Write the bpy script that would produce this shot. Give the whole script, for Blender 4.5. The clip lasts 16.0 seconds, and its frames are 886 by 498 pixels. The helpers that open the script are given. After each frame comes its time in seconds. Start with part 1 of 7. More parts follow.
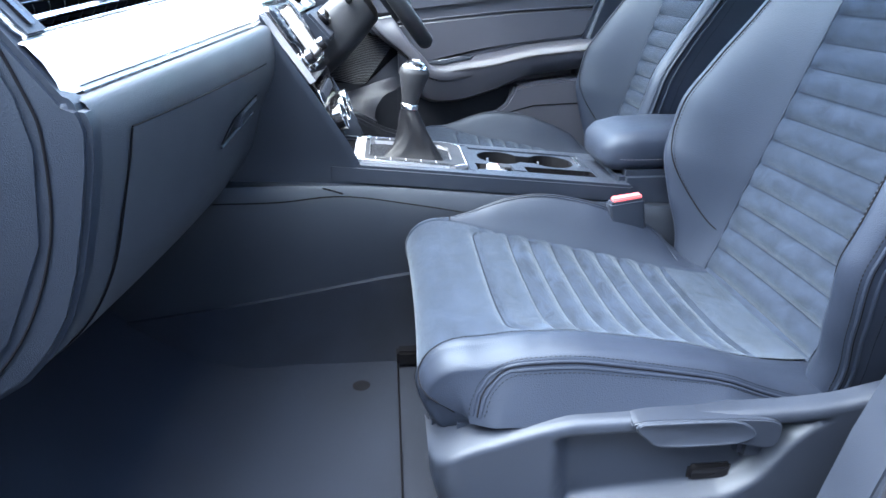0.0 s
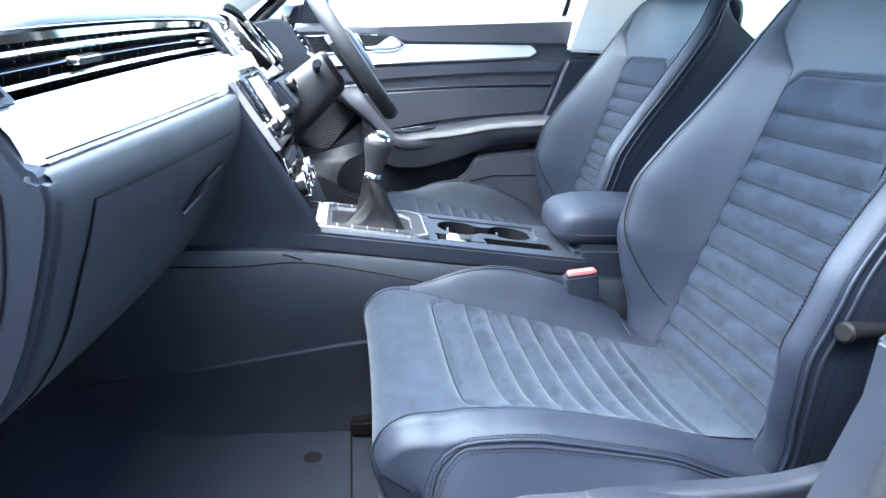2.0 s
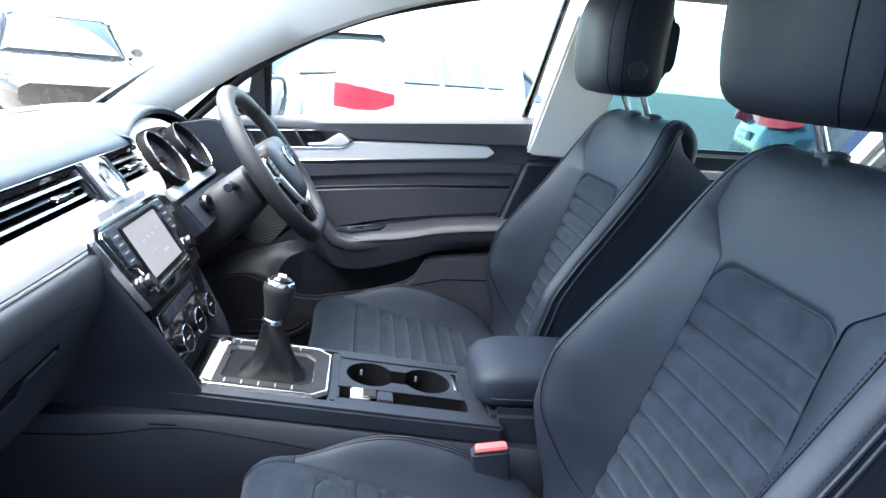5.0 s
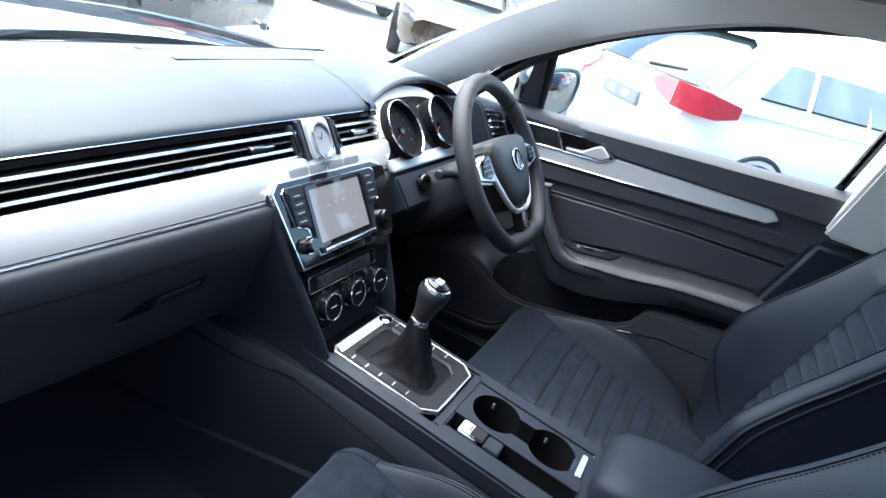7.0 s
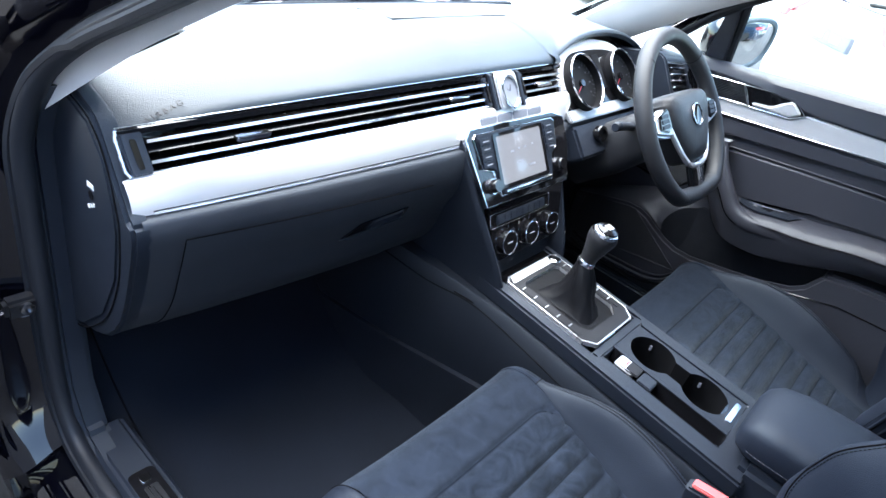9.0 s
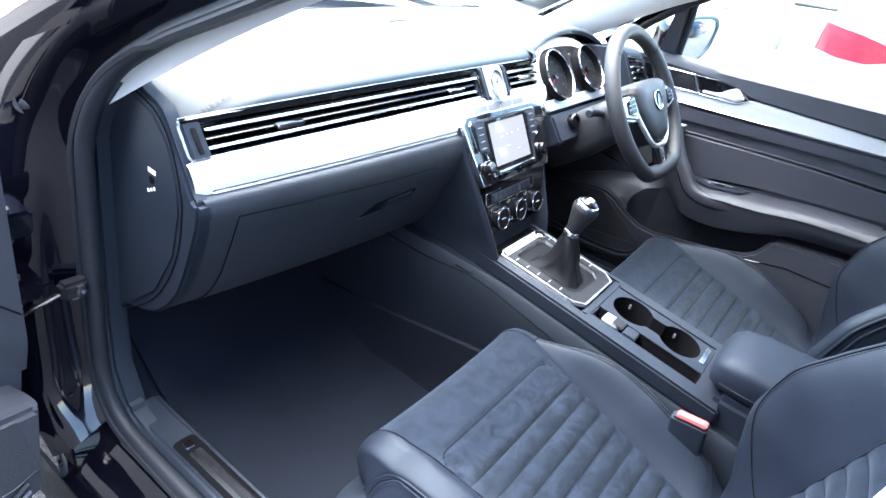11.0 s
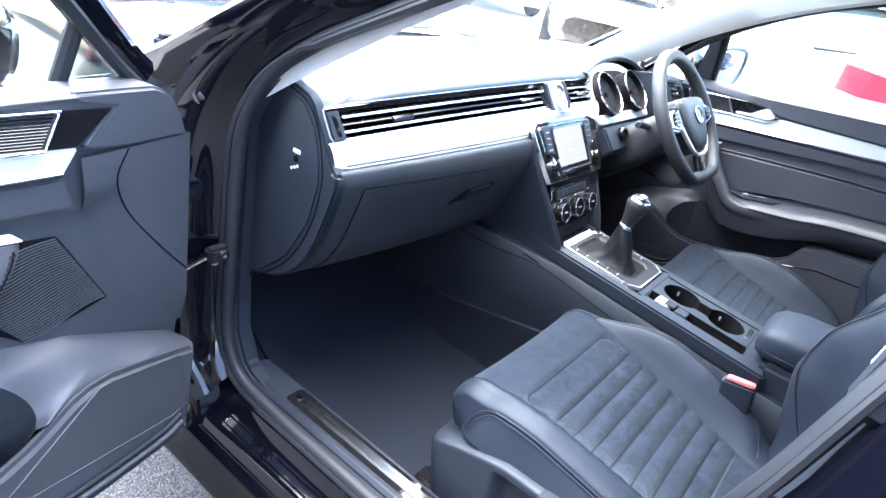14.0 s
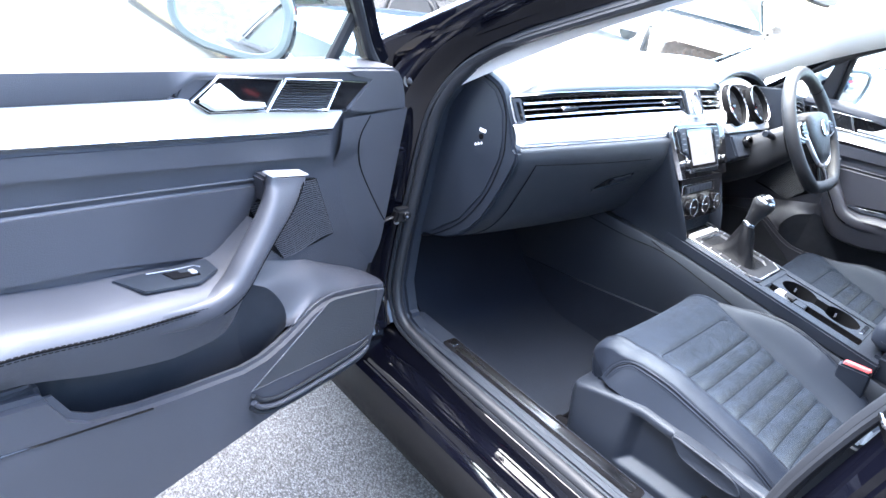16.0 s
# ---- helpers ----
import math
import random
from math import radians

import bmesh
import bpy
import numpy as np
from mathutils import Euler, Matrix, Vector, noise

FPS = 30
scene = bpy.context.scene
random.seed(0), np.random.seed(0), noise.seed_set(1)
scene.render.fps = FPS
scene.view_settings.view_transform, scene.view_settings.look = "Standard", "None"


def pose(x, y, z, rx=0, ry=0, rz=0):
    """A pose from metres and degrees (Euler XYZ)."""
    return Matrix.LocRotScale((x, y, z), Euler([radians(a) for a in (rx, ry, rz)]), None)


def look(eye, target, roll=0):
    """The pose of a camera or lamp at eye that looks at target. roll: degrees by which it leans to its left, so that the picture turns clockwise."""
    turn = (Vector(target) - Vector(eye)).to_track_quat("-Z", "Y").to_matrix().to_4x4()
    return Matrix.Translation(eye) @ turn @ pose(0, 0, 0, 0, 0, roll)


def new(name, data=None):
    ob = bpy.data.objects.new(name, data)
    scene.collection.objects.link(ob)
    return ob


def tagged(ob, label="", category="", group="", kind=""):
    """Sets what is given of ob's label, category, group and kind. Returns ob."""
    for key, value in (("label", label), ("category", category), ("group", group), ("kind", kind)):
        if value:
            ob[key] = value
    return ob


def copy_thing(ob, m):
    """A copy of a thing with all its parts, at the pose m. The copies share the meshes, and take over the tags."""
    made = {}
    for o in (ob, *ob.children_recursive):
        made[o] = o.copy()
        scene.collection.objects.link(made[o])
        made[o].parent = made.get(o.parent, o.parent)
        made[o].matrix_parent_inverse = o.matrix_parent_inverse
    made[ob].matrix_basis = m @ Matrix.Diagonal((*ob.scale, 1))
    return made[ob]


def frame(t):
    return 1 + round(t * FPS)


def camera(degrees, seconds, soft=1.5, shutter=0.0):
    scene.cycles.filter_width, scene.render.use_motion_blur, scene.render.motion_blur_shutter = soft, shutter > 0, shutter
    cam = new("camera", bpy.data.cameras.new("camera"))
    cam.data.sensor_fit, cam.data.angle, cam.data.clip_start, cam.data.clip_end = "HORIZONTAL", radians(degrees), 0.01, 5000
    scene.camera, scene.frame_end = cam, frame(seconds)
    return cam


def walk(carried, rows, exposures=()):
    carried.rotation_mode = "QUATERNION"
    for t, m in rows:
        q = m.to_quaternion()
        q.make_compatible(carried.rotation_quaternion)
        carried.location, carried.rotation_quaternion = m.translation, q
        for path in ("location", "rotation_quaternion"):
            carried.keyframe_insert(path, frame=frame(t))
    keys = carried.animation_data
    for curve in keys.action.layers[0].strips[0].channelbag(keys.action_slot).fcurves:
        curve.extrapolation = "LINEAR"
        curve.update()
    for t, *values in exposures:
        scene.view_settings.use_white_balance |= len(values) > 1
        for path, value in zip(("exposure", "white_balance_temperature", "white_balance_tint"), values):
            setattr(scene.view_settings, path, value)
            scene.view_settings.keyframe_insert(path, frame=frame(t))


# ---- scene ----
cam = camera(70.5, 16.0)
METRES, EYE, TILT, LEAN, TURN = 1.63, 1.01, -23.7, 0.0, -95.0
ROWS = [
    (0.0, 0.0, 0.0, 0.0, 0.0, 0.0, -0.0),
    (0.5, -0.022, 0.0072, -0.0061, -1.28, 1.78, -1.38),
    (1.0, -0.0252, 0.0066, -0.0069, -2.36, 3.06, -1.73),
    (1.5, -0.0193, 0.0006, -0.0002, -3.17, 4.44, -1.54),
    (2.0, -0.0034, -0.0064, 0.0118, -4.03, 5.4, -1.47),
    (2.5, 0.0194, -0.0132, 0.0358, -4.74, 6.06, -1.69),
    (3.0, 0.0502, -0.0097, 0.0645, -5.26, 6.93, -1.12),
    (3.5, 0.0685, -0.0017, 0.0891, -5.84, 7.62, -1.61),
    (6.0, 0.1447, 0.0765, 0.2275, 4.81, 6.5, -13.87),
    (6.5, 0.1758, 0.0994, 0.255, 14.83, 2.67, -21.03),
    (7.0, 0.2094, 0.1175, 0.2675, 23.81, -1.99, -26.59),
    (7.5, 0.2281, 0.13, 0.277, 30.29, -6.07, -29.08),
    (8.0, 0.2314, 0.1187, 0.2774, 37.04, -10.54, -28.29),
    (8.5, 0.2316, 0.0851, 0.2751, 41.42, -14.02, -29.17),
    (9.0, 0.2366, 0.0469, 0.2598, 40.77, -14.5, -28.67),
    (9.5, 0.2489, 0.0163, 0.2513, 39.1, -14.26, -28.38),
    (10.0, 0.2523, -0.013, 0.2415, 38.05, -13.83, -28.38),
    (12.5, 0.2572, -0.0947, 0.1772, 32.32, -7.92, -24.78),
    (13.0, 0.2743, -0.123, 0.1627, 33.12, -7.68, -25.86),
    (13.5, 0.289, -0.1483, 0.146, 35.19, -7.75, -26.88),
    (14.0, 0.2953, -0.1729, 0.1295, 37.35, -8.06, -27.21),
    (14.5, 0.3064, -0.2045, 0.1097, 38.88, -8.34, -27.54),
    (15.0, 0.3249, -0.254, 0.0837, 40.51, -8.73, -28.64),
    (15.5, 0.3328, -0.2976, 0.0628, 42.03, -9.15, -29.65),
    (16.0, 0.3257, -0.327, 0.0376, 45.37, -10.42, -30.67),
]
walk(cam, [(t, pose(-1.19, 0, EYE, TILT, LEAN, TURN) @ pose(METRES * x, METRES * y, METRES * z, 90 + pitch, roll, yaw)) for t, x, y, z, yaw, pitch, roll in ROWS],
     exposures=[(0.0, 5.02, 6450, 8), (1.5, 5.06, 6500, 8), (3.5, 4.36, 6780, 9), (6.0, 3.70, 7050, 10), (7.0, 3.24, 6850, 10), (8.0, 3.22, 6650, 10), (9.0, 3.70, 6620, 10), (10.0, 4.22, 6680, 10), (12.5, 4.50, 6660, 11), (16.0, 4.74, 6850, 12)])

# ---------------------------------------------------------------- world and sun
world = bpy.data.worlds.new("sky")
scene.world = world
world.use_nodes = True
wn = world.node_tree.nodes
sky = wn.new("ShaderNodeTexSky")
sky.sky_type = "NISHITA"
sky.sun_disc = False
sky.sun_elevation = radians(72)
sky.sun_rotation = radians(9)
sky.air_density, sky.dust_density, sky.ozone_density = 1.0, 1.0, 1.5
wn["Background"].inputs[1].default_value = 0.12
world.node_tree.links.new(sky.outputs[0], wn["Background"].inputs[0])
sun = new("sun", bpy.data.lights.new("sun", "SUN"))
sun.data.energy, sun.data.angle, sun.data.color = 2.1, radians(88), (0.96, 0.98, 1.0)
SUN_DIR = Vector((0.06, 0.38, 0.92))
sun.matrix_world = look(SUN_DIR * 20, (0, 0, 0))


# ---------------------------------------------------------------- building helpers
def part(name, shape, material, parent=None, label="", kind="", flat=False, angle=38):
    """One mesh object from a bmesh or from (vertices, faces), in world coordinates, under parent."""
    me = bpy.data.meshes.new(name)
    if isinstance(shape, tuple):
        me.from_pydata([tuple(v) for v in shape[0]], [], shape[1])
    else:
        bmesh.ops.recalc_face_normals(shape, faces=shape.faces[:])
        shape.to_mesh(me)
        shape.free()
    if not flat:
        me.polygons.foreach_set("use_smooth", [True] * len(me.polygons))
        me.update()
        me.set_sharp_from_angle(angle=radians(angle))
    me.materials.append(material)
    ob = new(name, me)
    if parent:
        ob.parent = parent
        ob.matrix_parent_inverse = base_of(parent).inverted()
    return tagged(ob, label, "", "", kind)


def base_of(ob):
    m = ob.matrix_basis.copy()
    while ob.parent:
        m = ob.parent.matrix_basis @ ob.matrix_parent_inverse @ m
        ob = ob.parent
    return m


def thing(name, at, label, category, group="", kind=""):
    ob = new(name)
    ob.empty_display_size = 0.05
    ob.matrix_basis = pose(*at)
    return tagged(ob, label, category, group, kind)


def table(*rows):
    """A smooth function through (x, value) rows."""
    xs = np.array([r[0] for r in rows], float)
    ys = np.array([r[1] for r in rows], float)
    h, d = np.diff(xs), np.diff(ys) / np.diff(xs)
    m = np.zeros(len(xs))
    m[0], m[-1] = d[0], d[-1]
    for i in range(1, len(xs) - 1):
        m[i] = 0 if d[i - 1] * d[i] <= 0 else 2 * d[i - 1] * d[i] / (d[i - 1] + d[i])

    def f(x):
        if x <= xs[0]:
            return float(ys[0])
        if x >= xs[-1]:
            return float(ys[-1])
        i = int(np.searchsorted(xs, x) - 1)
        t = (x - xs[i]) / h[i]
        return float((2 * t**3 - 3 * t**2 + 1) * ys[i] + (t**3 - 2 * t**2 + t) * h[i] * m[i]
                     + (-2 * t**3 + 3 * t**2) * ys[i + 1] + (t**3 - t**2) * h[i] * m[i + 1])
    return f


def curve(points, n):
    """n points along a smooth line through the points."""
    p = np.array(points, float)
    q = np.vstack([2 * p[0] - p[1], p, 2 * p[-1] - p[-2]])
    out = []
    for k in range(n):
        s = k / (n - 1) * (len(p) - 1)
        i = min(int(s), len(p) - 2)
        t = s - i
        a, b, c, d = q[i:i + 4]
        out.append(0.5 * ((2 * b) + (c - a) * t + (2 * a - 5 * b + 4 * c - d) * t**2 + (3 * b - a - 3 * c + d) * t**3))
    return [Vector(v) for v in out]


def along(points, step):
    """Points at even steps along a line."""
    out, left = [Vector(points[0])], step
    for a, b in zip(points, points[1:]):
        a, b = Vector(a), Vector(b)
        d = (b - a).length
        while d >= left and d > 1e-9:
            a = a.lerp(b, left / d)
            d = (b - a).length
            left = step
            out.append(a.copy())
        left -= d
    return out


def loft(rings, closed=True, caps=True):
    """A skin over rings of points, all of one length."""
    n = len(rings[0])
    verts = [v for r in rings for v in r]
    faces = []
    for i in range(len(rings) - 1):
        for j in range(n if closed else n - 1):
            k = (j + 1) % n
            faces.append((i * n + j, i * n + k, (i + 1) * n + k, (i + 1) * n + j))
    if caps and closed:
        faces.append(tuple(range(n))[::-1])
        faces.append(tuple((len(rings) - 1) * n + j for j in range(n)))
    bm = bmesh.new()
    made = [bm.verts.new(v) for v in verts]
    for f in faces:
        bm.faces.new([made[i] for i in f])
    return bm


def sheet(f, us, vs, thick=0.0):
    """A skin of f(u, v); with thick it gets a second side."""
    bm = loft([[f(u, v) for v in vs] for u in us], closed=False, caps=False)
    if thick:
        bmesh.ops.recalc_face_normals(bm, faces=bm.faces[:])
        bmesh.ops.solidify(bm, geom=bm.faces[:], thickness=thick)
    return bm


def span(a, b, n):
    return [a + (b - a) * i / (n - 1) for i in range(n)]


def tube(points, r, sides=8, closed=False, squash=1.0):
    pts = [Vector(p) for p in points]
    rings, up = [], Vector((0.13, 0.31, 1)).normalized()
    for i, p in enumerate(pts):
        a = pts[i - 1] if i or closed else p
        b = pts[(i + 1) % len(pts)] if i < len(pts) - 1 or closed else p
        t = (b - a).normalized()
        side = t.cross(up)
        if side.length < 0.05:
            side = t.cross(Vector((1, 0, 0)))
        side.normalize()
        up = side.cross(t).normalized()
        rr = r(i / (len(pts) - 1)) if callable(r) else r
        rings.append([p + side * rr * math.cos(q) + up * rr * squash * math.sin(q)
                      for q in (2 * math.pi * k / sides for k in range(sides))])
    if closed:
        rings.append(rings[0])
    return loft(rings, caps=not closed)


def plain(x, y, z):
    return Vector((x, y, z))


def slab(poly, lo, hi, at, bevel=0.0, segments=2):
    """A plate with the outline poly, from depth lo to hi; at(a, b, depth) gives the place."""
    bm = bmesh.new()
    low = [bm.verts.new((a, b, lo)) for a, b in poly]
    f = bm.faces.new(low)
    top = bmesh.ops.extrude_face_region(bm, geom=[f])["geom"]
    for v in top:
        if isinstance(v, bmesh.types.BMVert):
            v.co.z = hi
    bmesh.ops.recalc_face_normals(bm, faces=bm.faces[:])
    if bevel:
        edges = [e for e in bm.edges if e.is_manifold and e.calc_face_angle(0) > 0.5]
        bmesh.ops.bevel(bm, geom=edges, offset=bevel, segments=segments, affect="EDGES", clamp_overlap=True)
    for v in bm.verts:
        v.co = at(*v.co)
    return bm


def box(x0, x1, y0, y1, z0, z1, bevel=0.004, segments=2, at=plain):
    return slab([(x0, y0), (x1, y0), (x1, y1), (x0, y1)], z0, z1, at, bevel, segments)


def rounded(x0, x1, y0, y1, r, n=5):
    """A rectangle's outline with round corners."""
    out = []
    for cx, cy, a in ((x1 - r, y1 - r, 0), (x0 + r, y1 - r, 90), (x0 + r, y0 + r, 180), (x1 - r, y0 + r, 270)):
        for k in range(n):
            q = radians(a + 90 * k / (n - 1))
            out.append((cx + r * math.cos(q), cy + r * math.sin(q)))
    return out


def ring_plate(outer, inner, lo, hi, at):
    """A flat frame between two outlines with the same number of points."""
    n = len(outer)
    rings = [[at(a, b, lo) for a, b in outer], [at(a, b, hi) for a, b in outer],
             [at(a, b, hi) for a, b in inner], [at(a, b, lo) for a, b in inner]]
    rings.append(rings[0])
    return loft(rings, caps=False)


def lathe(profile, at, n=24, hollow=False):
    """Profile rows (radius, height) turned round the axis of the pose at; hollow leaves the middle open."""
    rings = [[at @ Vector((max(r, 1e-4) * math.cos(q), max(r, 1e-4) * math.sin(q), h))
              for q in (2 * math.pi * k / n for k in range(n))] for r, h in (profile + profile[:1] if hollow else profile)]
    return loft(rings, caps=not hollow)


def dashes(lines, length=0.0045, gap=0.0025, r=0.0007):
    """Short thread stitches along lines, in one mesh."""
    verts, faces = [], []
    for line in lines:
        p = along(line, length + gap)
        for a, b in zip(p, p[1:]):
            t = (b - a).normalized()
            s = t.cross(Vector((0.2, 0.3, 1))).normalized() * r
            u = s.cross(t).normalized() * r
            e = a.lerp(b, length / (length + gap))
            i = len(verts)
            for q in (a, e):
                verts += [q + s, q + u, q - s, q - u]
            faces += [(i, i + 1, i + 5, i + 4), (i + 1, i + 2, i + 6, i + 5), (i + 2, i + 3, i + 7, i + 6),
                      (i + 3, i, i + 4, i + 7), (i, i + 1, i + 2, i + 3), (i + 4, i + 5, i + 6, i + 7)]
    return verts, faces


def lettering(text, size, m, material, parent, depth=0.0004):
    """Raised letters as a mesh, at the pose m."""
    cu = bpy.data.curves.new("letters", "FONT")
    cu.body, cu.size, cu.extrude, cu.align_x, cu.align_y = text, size, depth, "CENTER", "CENTER"
    tmp = bpy.data.objects.new("letters", cu)
    me = bpy.data.meshes.new_from_object(tmp)
    bpy.data.objects.remove(tmp)
    me.transform(m)
    me.materials.clear()
    me.materials.append(material)
    ob = new("lettering", me)
    ob.parent = parent
    ob.matrix_parent_inverse = base_of(parent).inverted()
    return ob


# ---------------------------------------------------------------- materials
def surface(name, colour, rough=0.5, metal=0.0, vary=0.12, vscale=9.0, bump=0.0, bscale=400.0, coat=0.0,
            sheen=0.0, fine=0.0, spec=0.5, tint=None, stretch=None, cells=False, rvary=0.08, swirl=0.0):
    m = bpy.data.materials.new(name)
    m.use_nodes = True
    nt = m.node_tree
    b = nt.nodes["Principled BSDF"]
    b.inputs["Roughness"].default_value = rough
    b.inputs["Metallic"].default_value = metal
    b.inputs["Coat Weight"].default_value = coat
    b.inputs["Coat Roughness"].default_value = 0.03
    b.inputs["Sheen Weight"].default_value = sheen
    b.inputs["Sheen Roughness"].default_value = 0.45
    b.inputs["Specular IOR Level"].default_value = spec
    if tint:
        b.inputs["Specular Tint"].default_value = (*tint, 1)
        b.inputs["Sheen Tint"].default_value = (*tint, 1)
    tc = nt.nodes.new("ShaderNodeTexCoord")
    mp = nt.nodes.new("ShaderNodeMapping")
    nt.links.new(tc.outputs["Object"], mp.inputs[0])
    if stretch:
        mp.inputs["Scale"].default_value = stretch
    n1 = nt.nodes.new("ShaderNodeTexNoise")
    n1.inputs["Scale"].default_value, n1.inputs["Detail"].default_value, n1.inputs["Distortion"].default_value = vscale, 6, swirl
    nt.links.new(mp.outputs[0], n1.inputs["Vector"])
    n2 = nt.nodes.new("ShaderNodeTexVoronoi" if cells else "ShaderNodeTexNoise")
    n2.inputs["Scale"].default_value = bscale
    nt.links.new(mp.outputs[0], n2.inputs["Vector"])
    fine_out = n2.outputs[0]
    mix = nt.nodes.new("ShaderNodeMath")
    mix.operation = "MULTIPLY_ADD"
    nt.links.new(fine_out, mix.inputs[0])
    mix.inputs[1].default_value = fine
    nt.links.new(n1.outputs[0], mix.inputs[2])
    ramp = nt.nodes.new("ShaderNodeMapRange")
    ramp.inputs[1].default_value, ramp.inputs[2].default_value = 0.25, 0.75 + fine
    ramp.inputs[3].default_value, ramp.inputs[4].default_value = 1 - vary, 1 + vary
    nt.links.new(mix.outputs[0], ramp.inputs[0])
    mul = nt.nodes.new("ShaderNodeVectorMath")
    mul.operation = "SCALE"
    mul.inputs[0].default_value = colour
    nt.links.new(ramp.outputs[0], mul.inputs["Scale"])
    nt.links.new(mul.outputs[0], b.inputs["Base Color"])
    rr = nt.nodes.new("ShaderNodeMapRange")
    rr.inputs[1].default_value, rr.inputs[2].default_value = 0.3, 0.7
    rr.inputs[3].default_value, rr.inputs[4].default_value = max(rough - rvary, 0.02), min(rough + rvary, 1)
    nt.links.new(n1.outputs[0], rr.inputs[0])
    nt.links.new(rr.outputs[0], b.inputs["Roughness"])
    if bump:
        bp = nt.nodes.new("ShaderNodeBump")
        bp.inputs["Strength"].default_value, bp.inputs["Distance"].default_value = bump, 0.001
        nt.links.new(fine_out, bp.inputs["Height"])
        nt.links.new(bp.outputs[0], b.inputs["Normal"])
    return m


def clear(name, tint, rough=0.0):
    """Thin clear glass: mostly passes light straight on, with a glossy face."""
    m = bpy.data.materials.new(name)
    m.use_nodes = True
    nt = m.node_tree
    nt.nodes.remove(nt.nodes["Principled BSDF"])
    t = nt.nodes.new("ShaderNodeBsdfTransparent")
    t.inputs[0].default_value = (*tint, 1)
    g = nt.nodes.new("ShaderNodeBsdfGlossy")
    g.inputs["Roughness"].default_value = rough
    lw = nt.nodes.new("ShaderNodeLayerWeight")
    pw = nt.nodes.new("ShaderNodeMath")
    pw.operation = "POWER"
    nt.links.new(lw.outputs["Facing"], pw.inputs[0])
    pw.inputs[1].default_value = 5.0
    fr = nt.nodes.new("ShaderNodeMath")
    fr.operation = "MULTIPLY_ADD"
    nt.links.new(pw.outputs[0], fr.inputs[0])
    fr.inputs[1].default_value, fr.inputs[2].default_value = 0.9, 0.04
    mx = nt.nodes.new("ShaderNodeMixShader")
    nt.links.new(fr.outputs[0], mx.inputs[0])
    nt.links.new(t.outputs[0], mx.inputs[1])
    nt.links.new(g.outputs[0], mx.inputs[2])
    nt.links.new(mx.outputs[0], nt.nodes["Material Output"].inputs[0])
    return m


# Interior blacks take the skylight's blue into base colour and specular tint.
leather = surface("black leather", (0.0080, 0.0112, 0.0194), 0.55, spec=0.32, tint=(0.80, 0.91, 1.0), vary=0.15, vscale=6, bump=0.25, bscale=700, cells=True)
# Lighter copy of the leather: daylight on the open door is in its colour.
lit_door_leather = surface("daylit black door leather", (0.041, 0.043, 0.053), 0.42, vary=0.15, vscale=6, bump=0.25, bscale=700, cells=True)
suede = surface("dark grey suede", (0.0122, 0.0164, 0.0252), 0.95, tint=(0.72, 0.87, 1.0), vary=0.44, vscale=34, bump=0.5, bscale=1300, sheen=0.10, spec=0.1, swirl=0.7)
worn_suede = surface("brushed dark grey suede", (0.0112, 0.0152, 0.0236), 0.95, tint=(0.72, 0.87, 1.0), vary=0.62, vscale=26, bump=0.6, bscale=1300, sheen=0.10, spec=0.1, swirl=1.6)
thread = surface("grey thread", (0.052, 0.056, 0.066), 0.8, vary=0.1, bump=0.2, bscale=2000)
suede_seam = surface("dark suede seam", (0.0085, 0.011, 0.017), 0.95, vary=0.1, spec=0.05)
scuff_metal = surface("brushed steel scuff", (0.16, 0.17, 0.19), 0.28, 1.0, vary=0.10, vscale=60, stretch=(1, 0.03, 1))
seam_black = surface("black seam thread", (0.005, 0.005, 0.006), 0.95, vary=0.1, spec=0.05)
# Dash plastics raised several times over, for daylight on the open door.
lit_door_hard = surface("daylit grey-black door plastic", (0.041, 0.043, 0.053), 0.40, spec=0.5, vary=0.15, vscale=7, bump=0.25, bscale=1100, cells=True)
lit_door_soft = surface("daylit soft black door skin", (0.041, 0.043, 0.053), 0.46, spec=0.45, vary=0.12, vscale=5, bump=0.35, bscale=900, cells=True)
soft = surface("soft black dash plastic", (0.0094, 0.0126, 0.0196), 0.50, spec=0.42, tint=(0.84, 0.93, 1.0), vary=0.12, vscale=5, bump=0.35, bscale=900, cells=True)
console_soft = surface("soft black console skin", (0.0096, 0.0122, 0.0176), 0.52, spec=0.38, tint=(0.84, 0.93, 1.0), vary=0.12, vscale=5, bump=0.35, bscale=900, cells=True)
# Lighter and bluer than the other dash plastic: sky reflection in its colour.
dashtop = surface("soft dash top plastic with sky blue", (0.0185, 0.0275, 0.0355), 0.42, vary=0.10, vscale=4, bump=0.45, bscale=800, cells=True)
dash_low = surface("grained lower dash plastic", (0.0270, 0.0300, 0.0365), 0.50, spec=0.45, tint=(0.88, 0.95, 1.0), vary=0.12, vscale=5, bump=0.35, bscale=900, cells=True)
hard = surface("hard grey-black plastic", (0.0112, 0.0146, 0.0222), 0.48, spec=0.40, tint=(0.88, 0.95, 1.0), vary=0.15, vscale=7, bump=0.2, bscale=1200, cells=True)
gloss = surface("gloss black plastic", (0.006, 0.006, 0.007), 0.06, vary=0.1, vscale=3, rvary=0.03)
alu = surface("brushed silver trim", (0.72, 0.71, 0.695), 0.38, 0.40, vary=0.03, vscale=90, stretch=(0.04, 1, 1))
alu_y = surface("brushed silver door trim", (0.72, 0.71, 0.695), 0.38, 0.40, vary=0.03, vscale=90, stretch=(1, 0.04, 1))
button_grey = surface("blue-grey button plastic", (0.20, 0.21, 0.24), 0.4, vary=0.05)
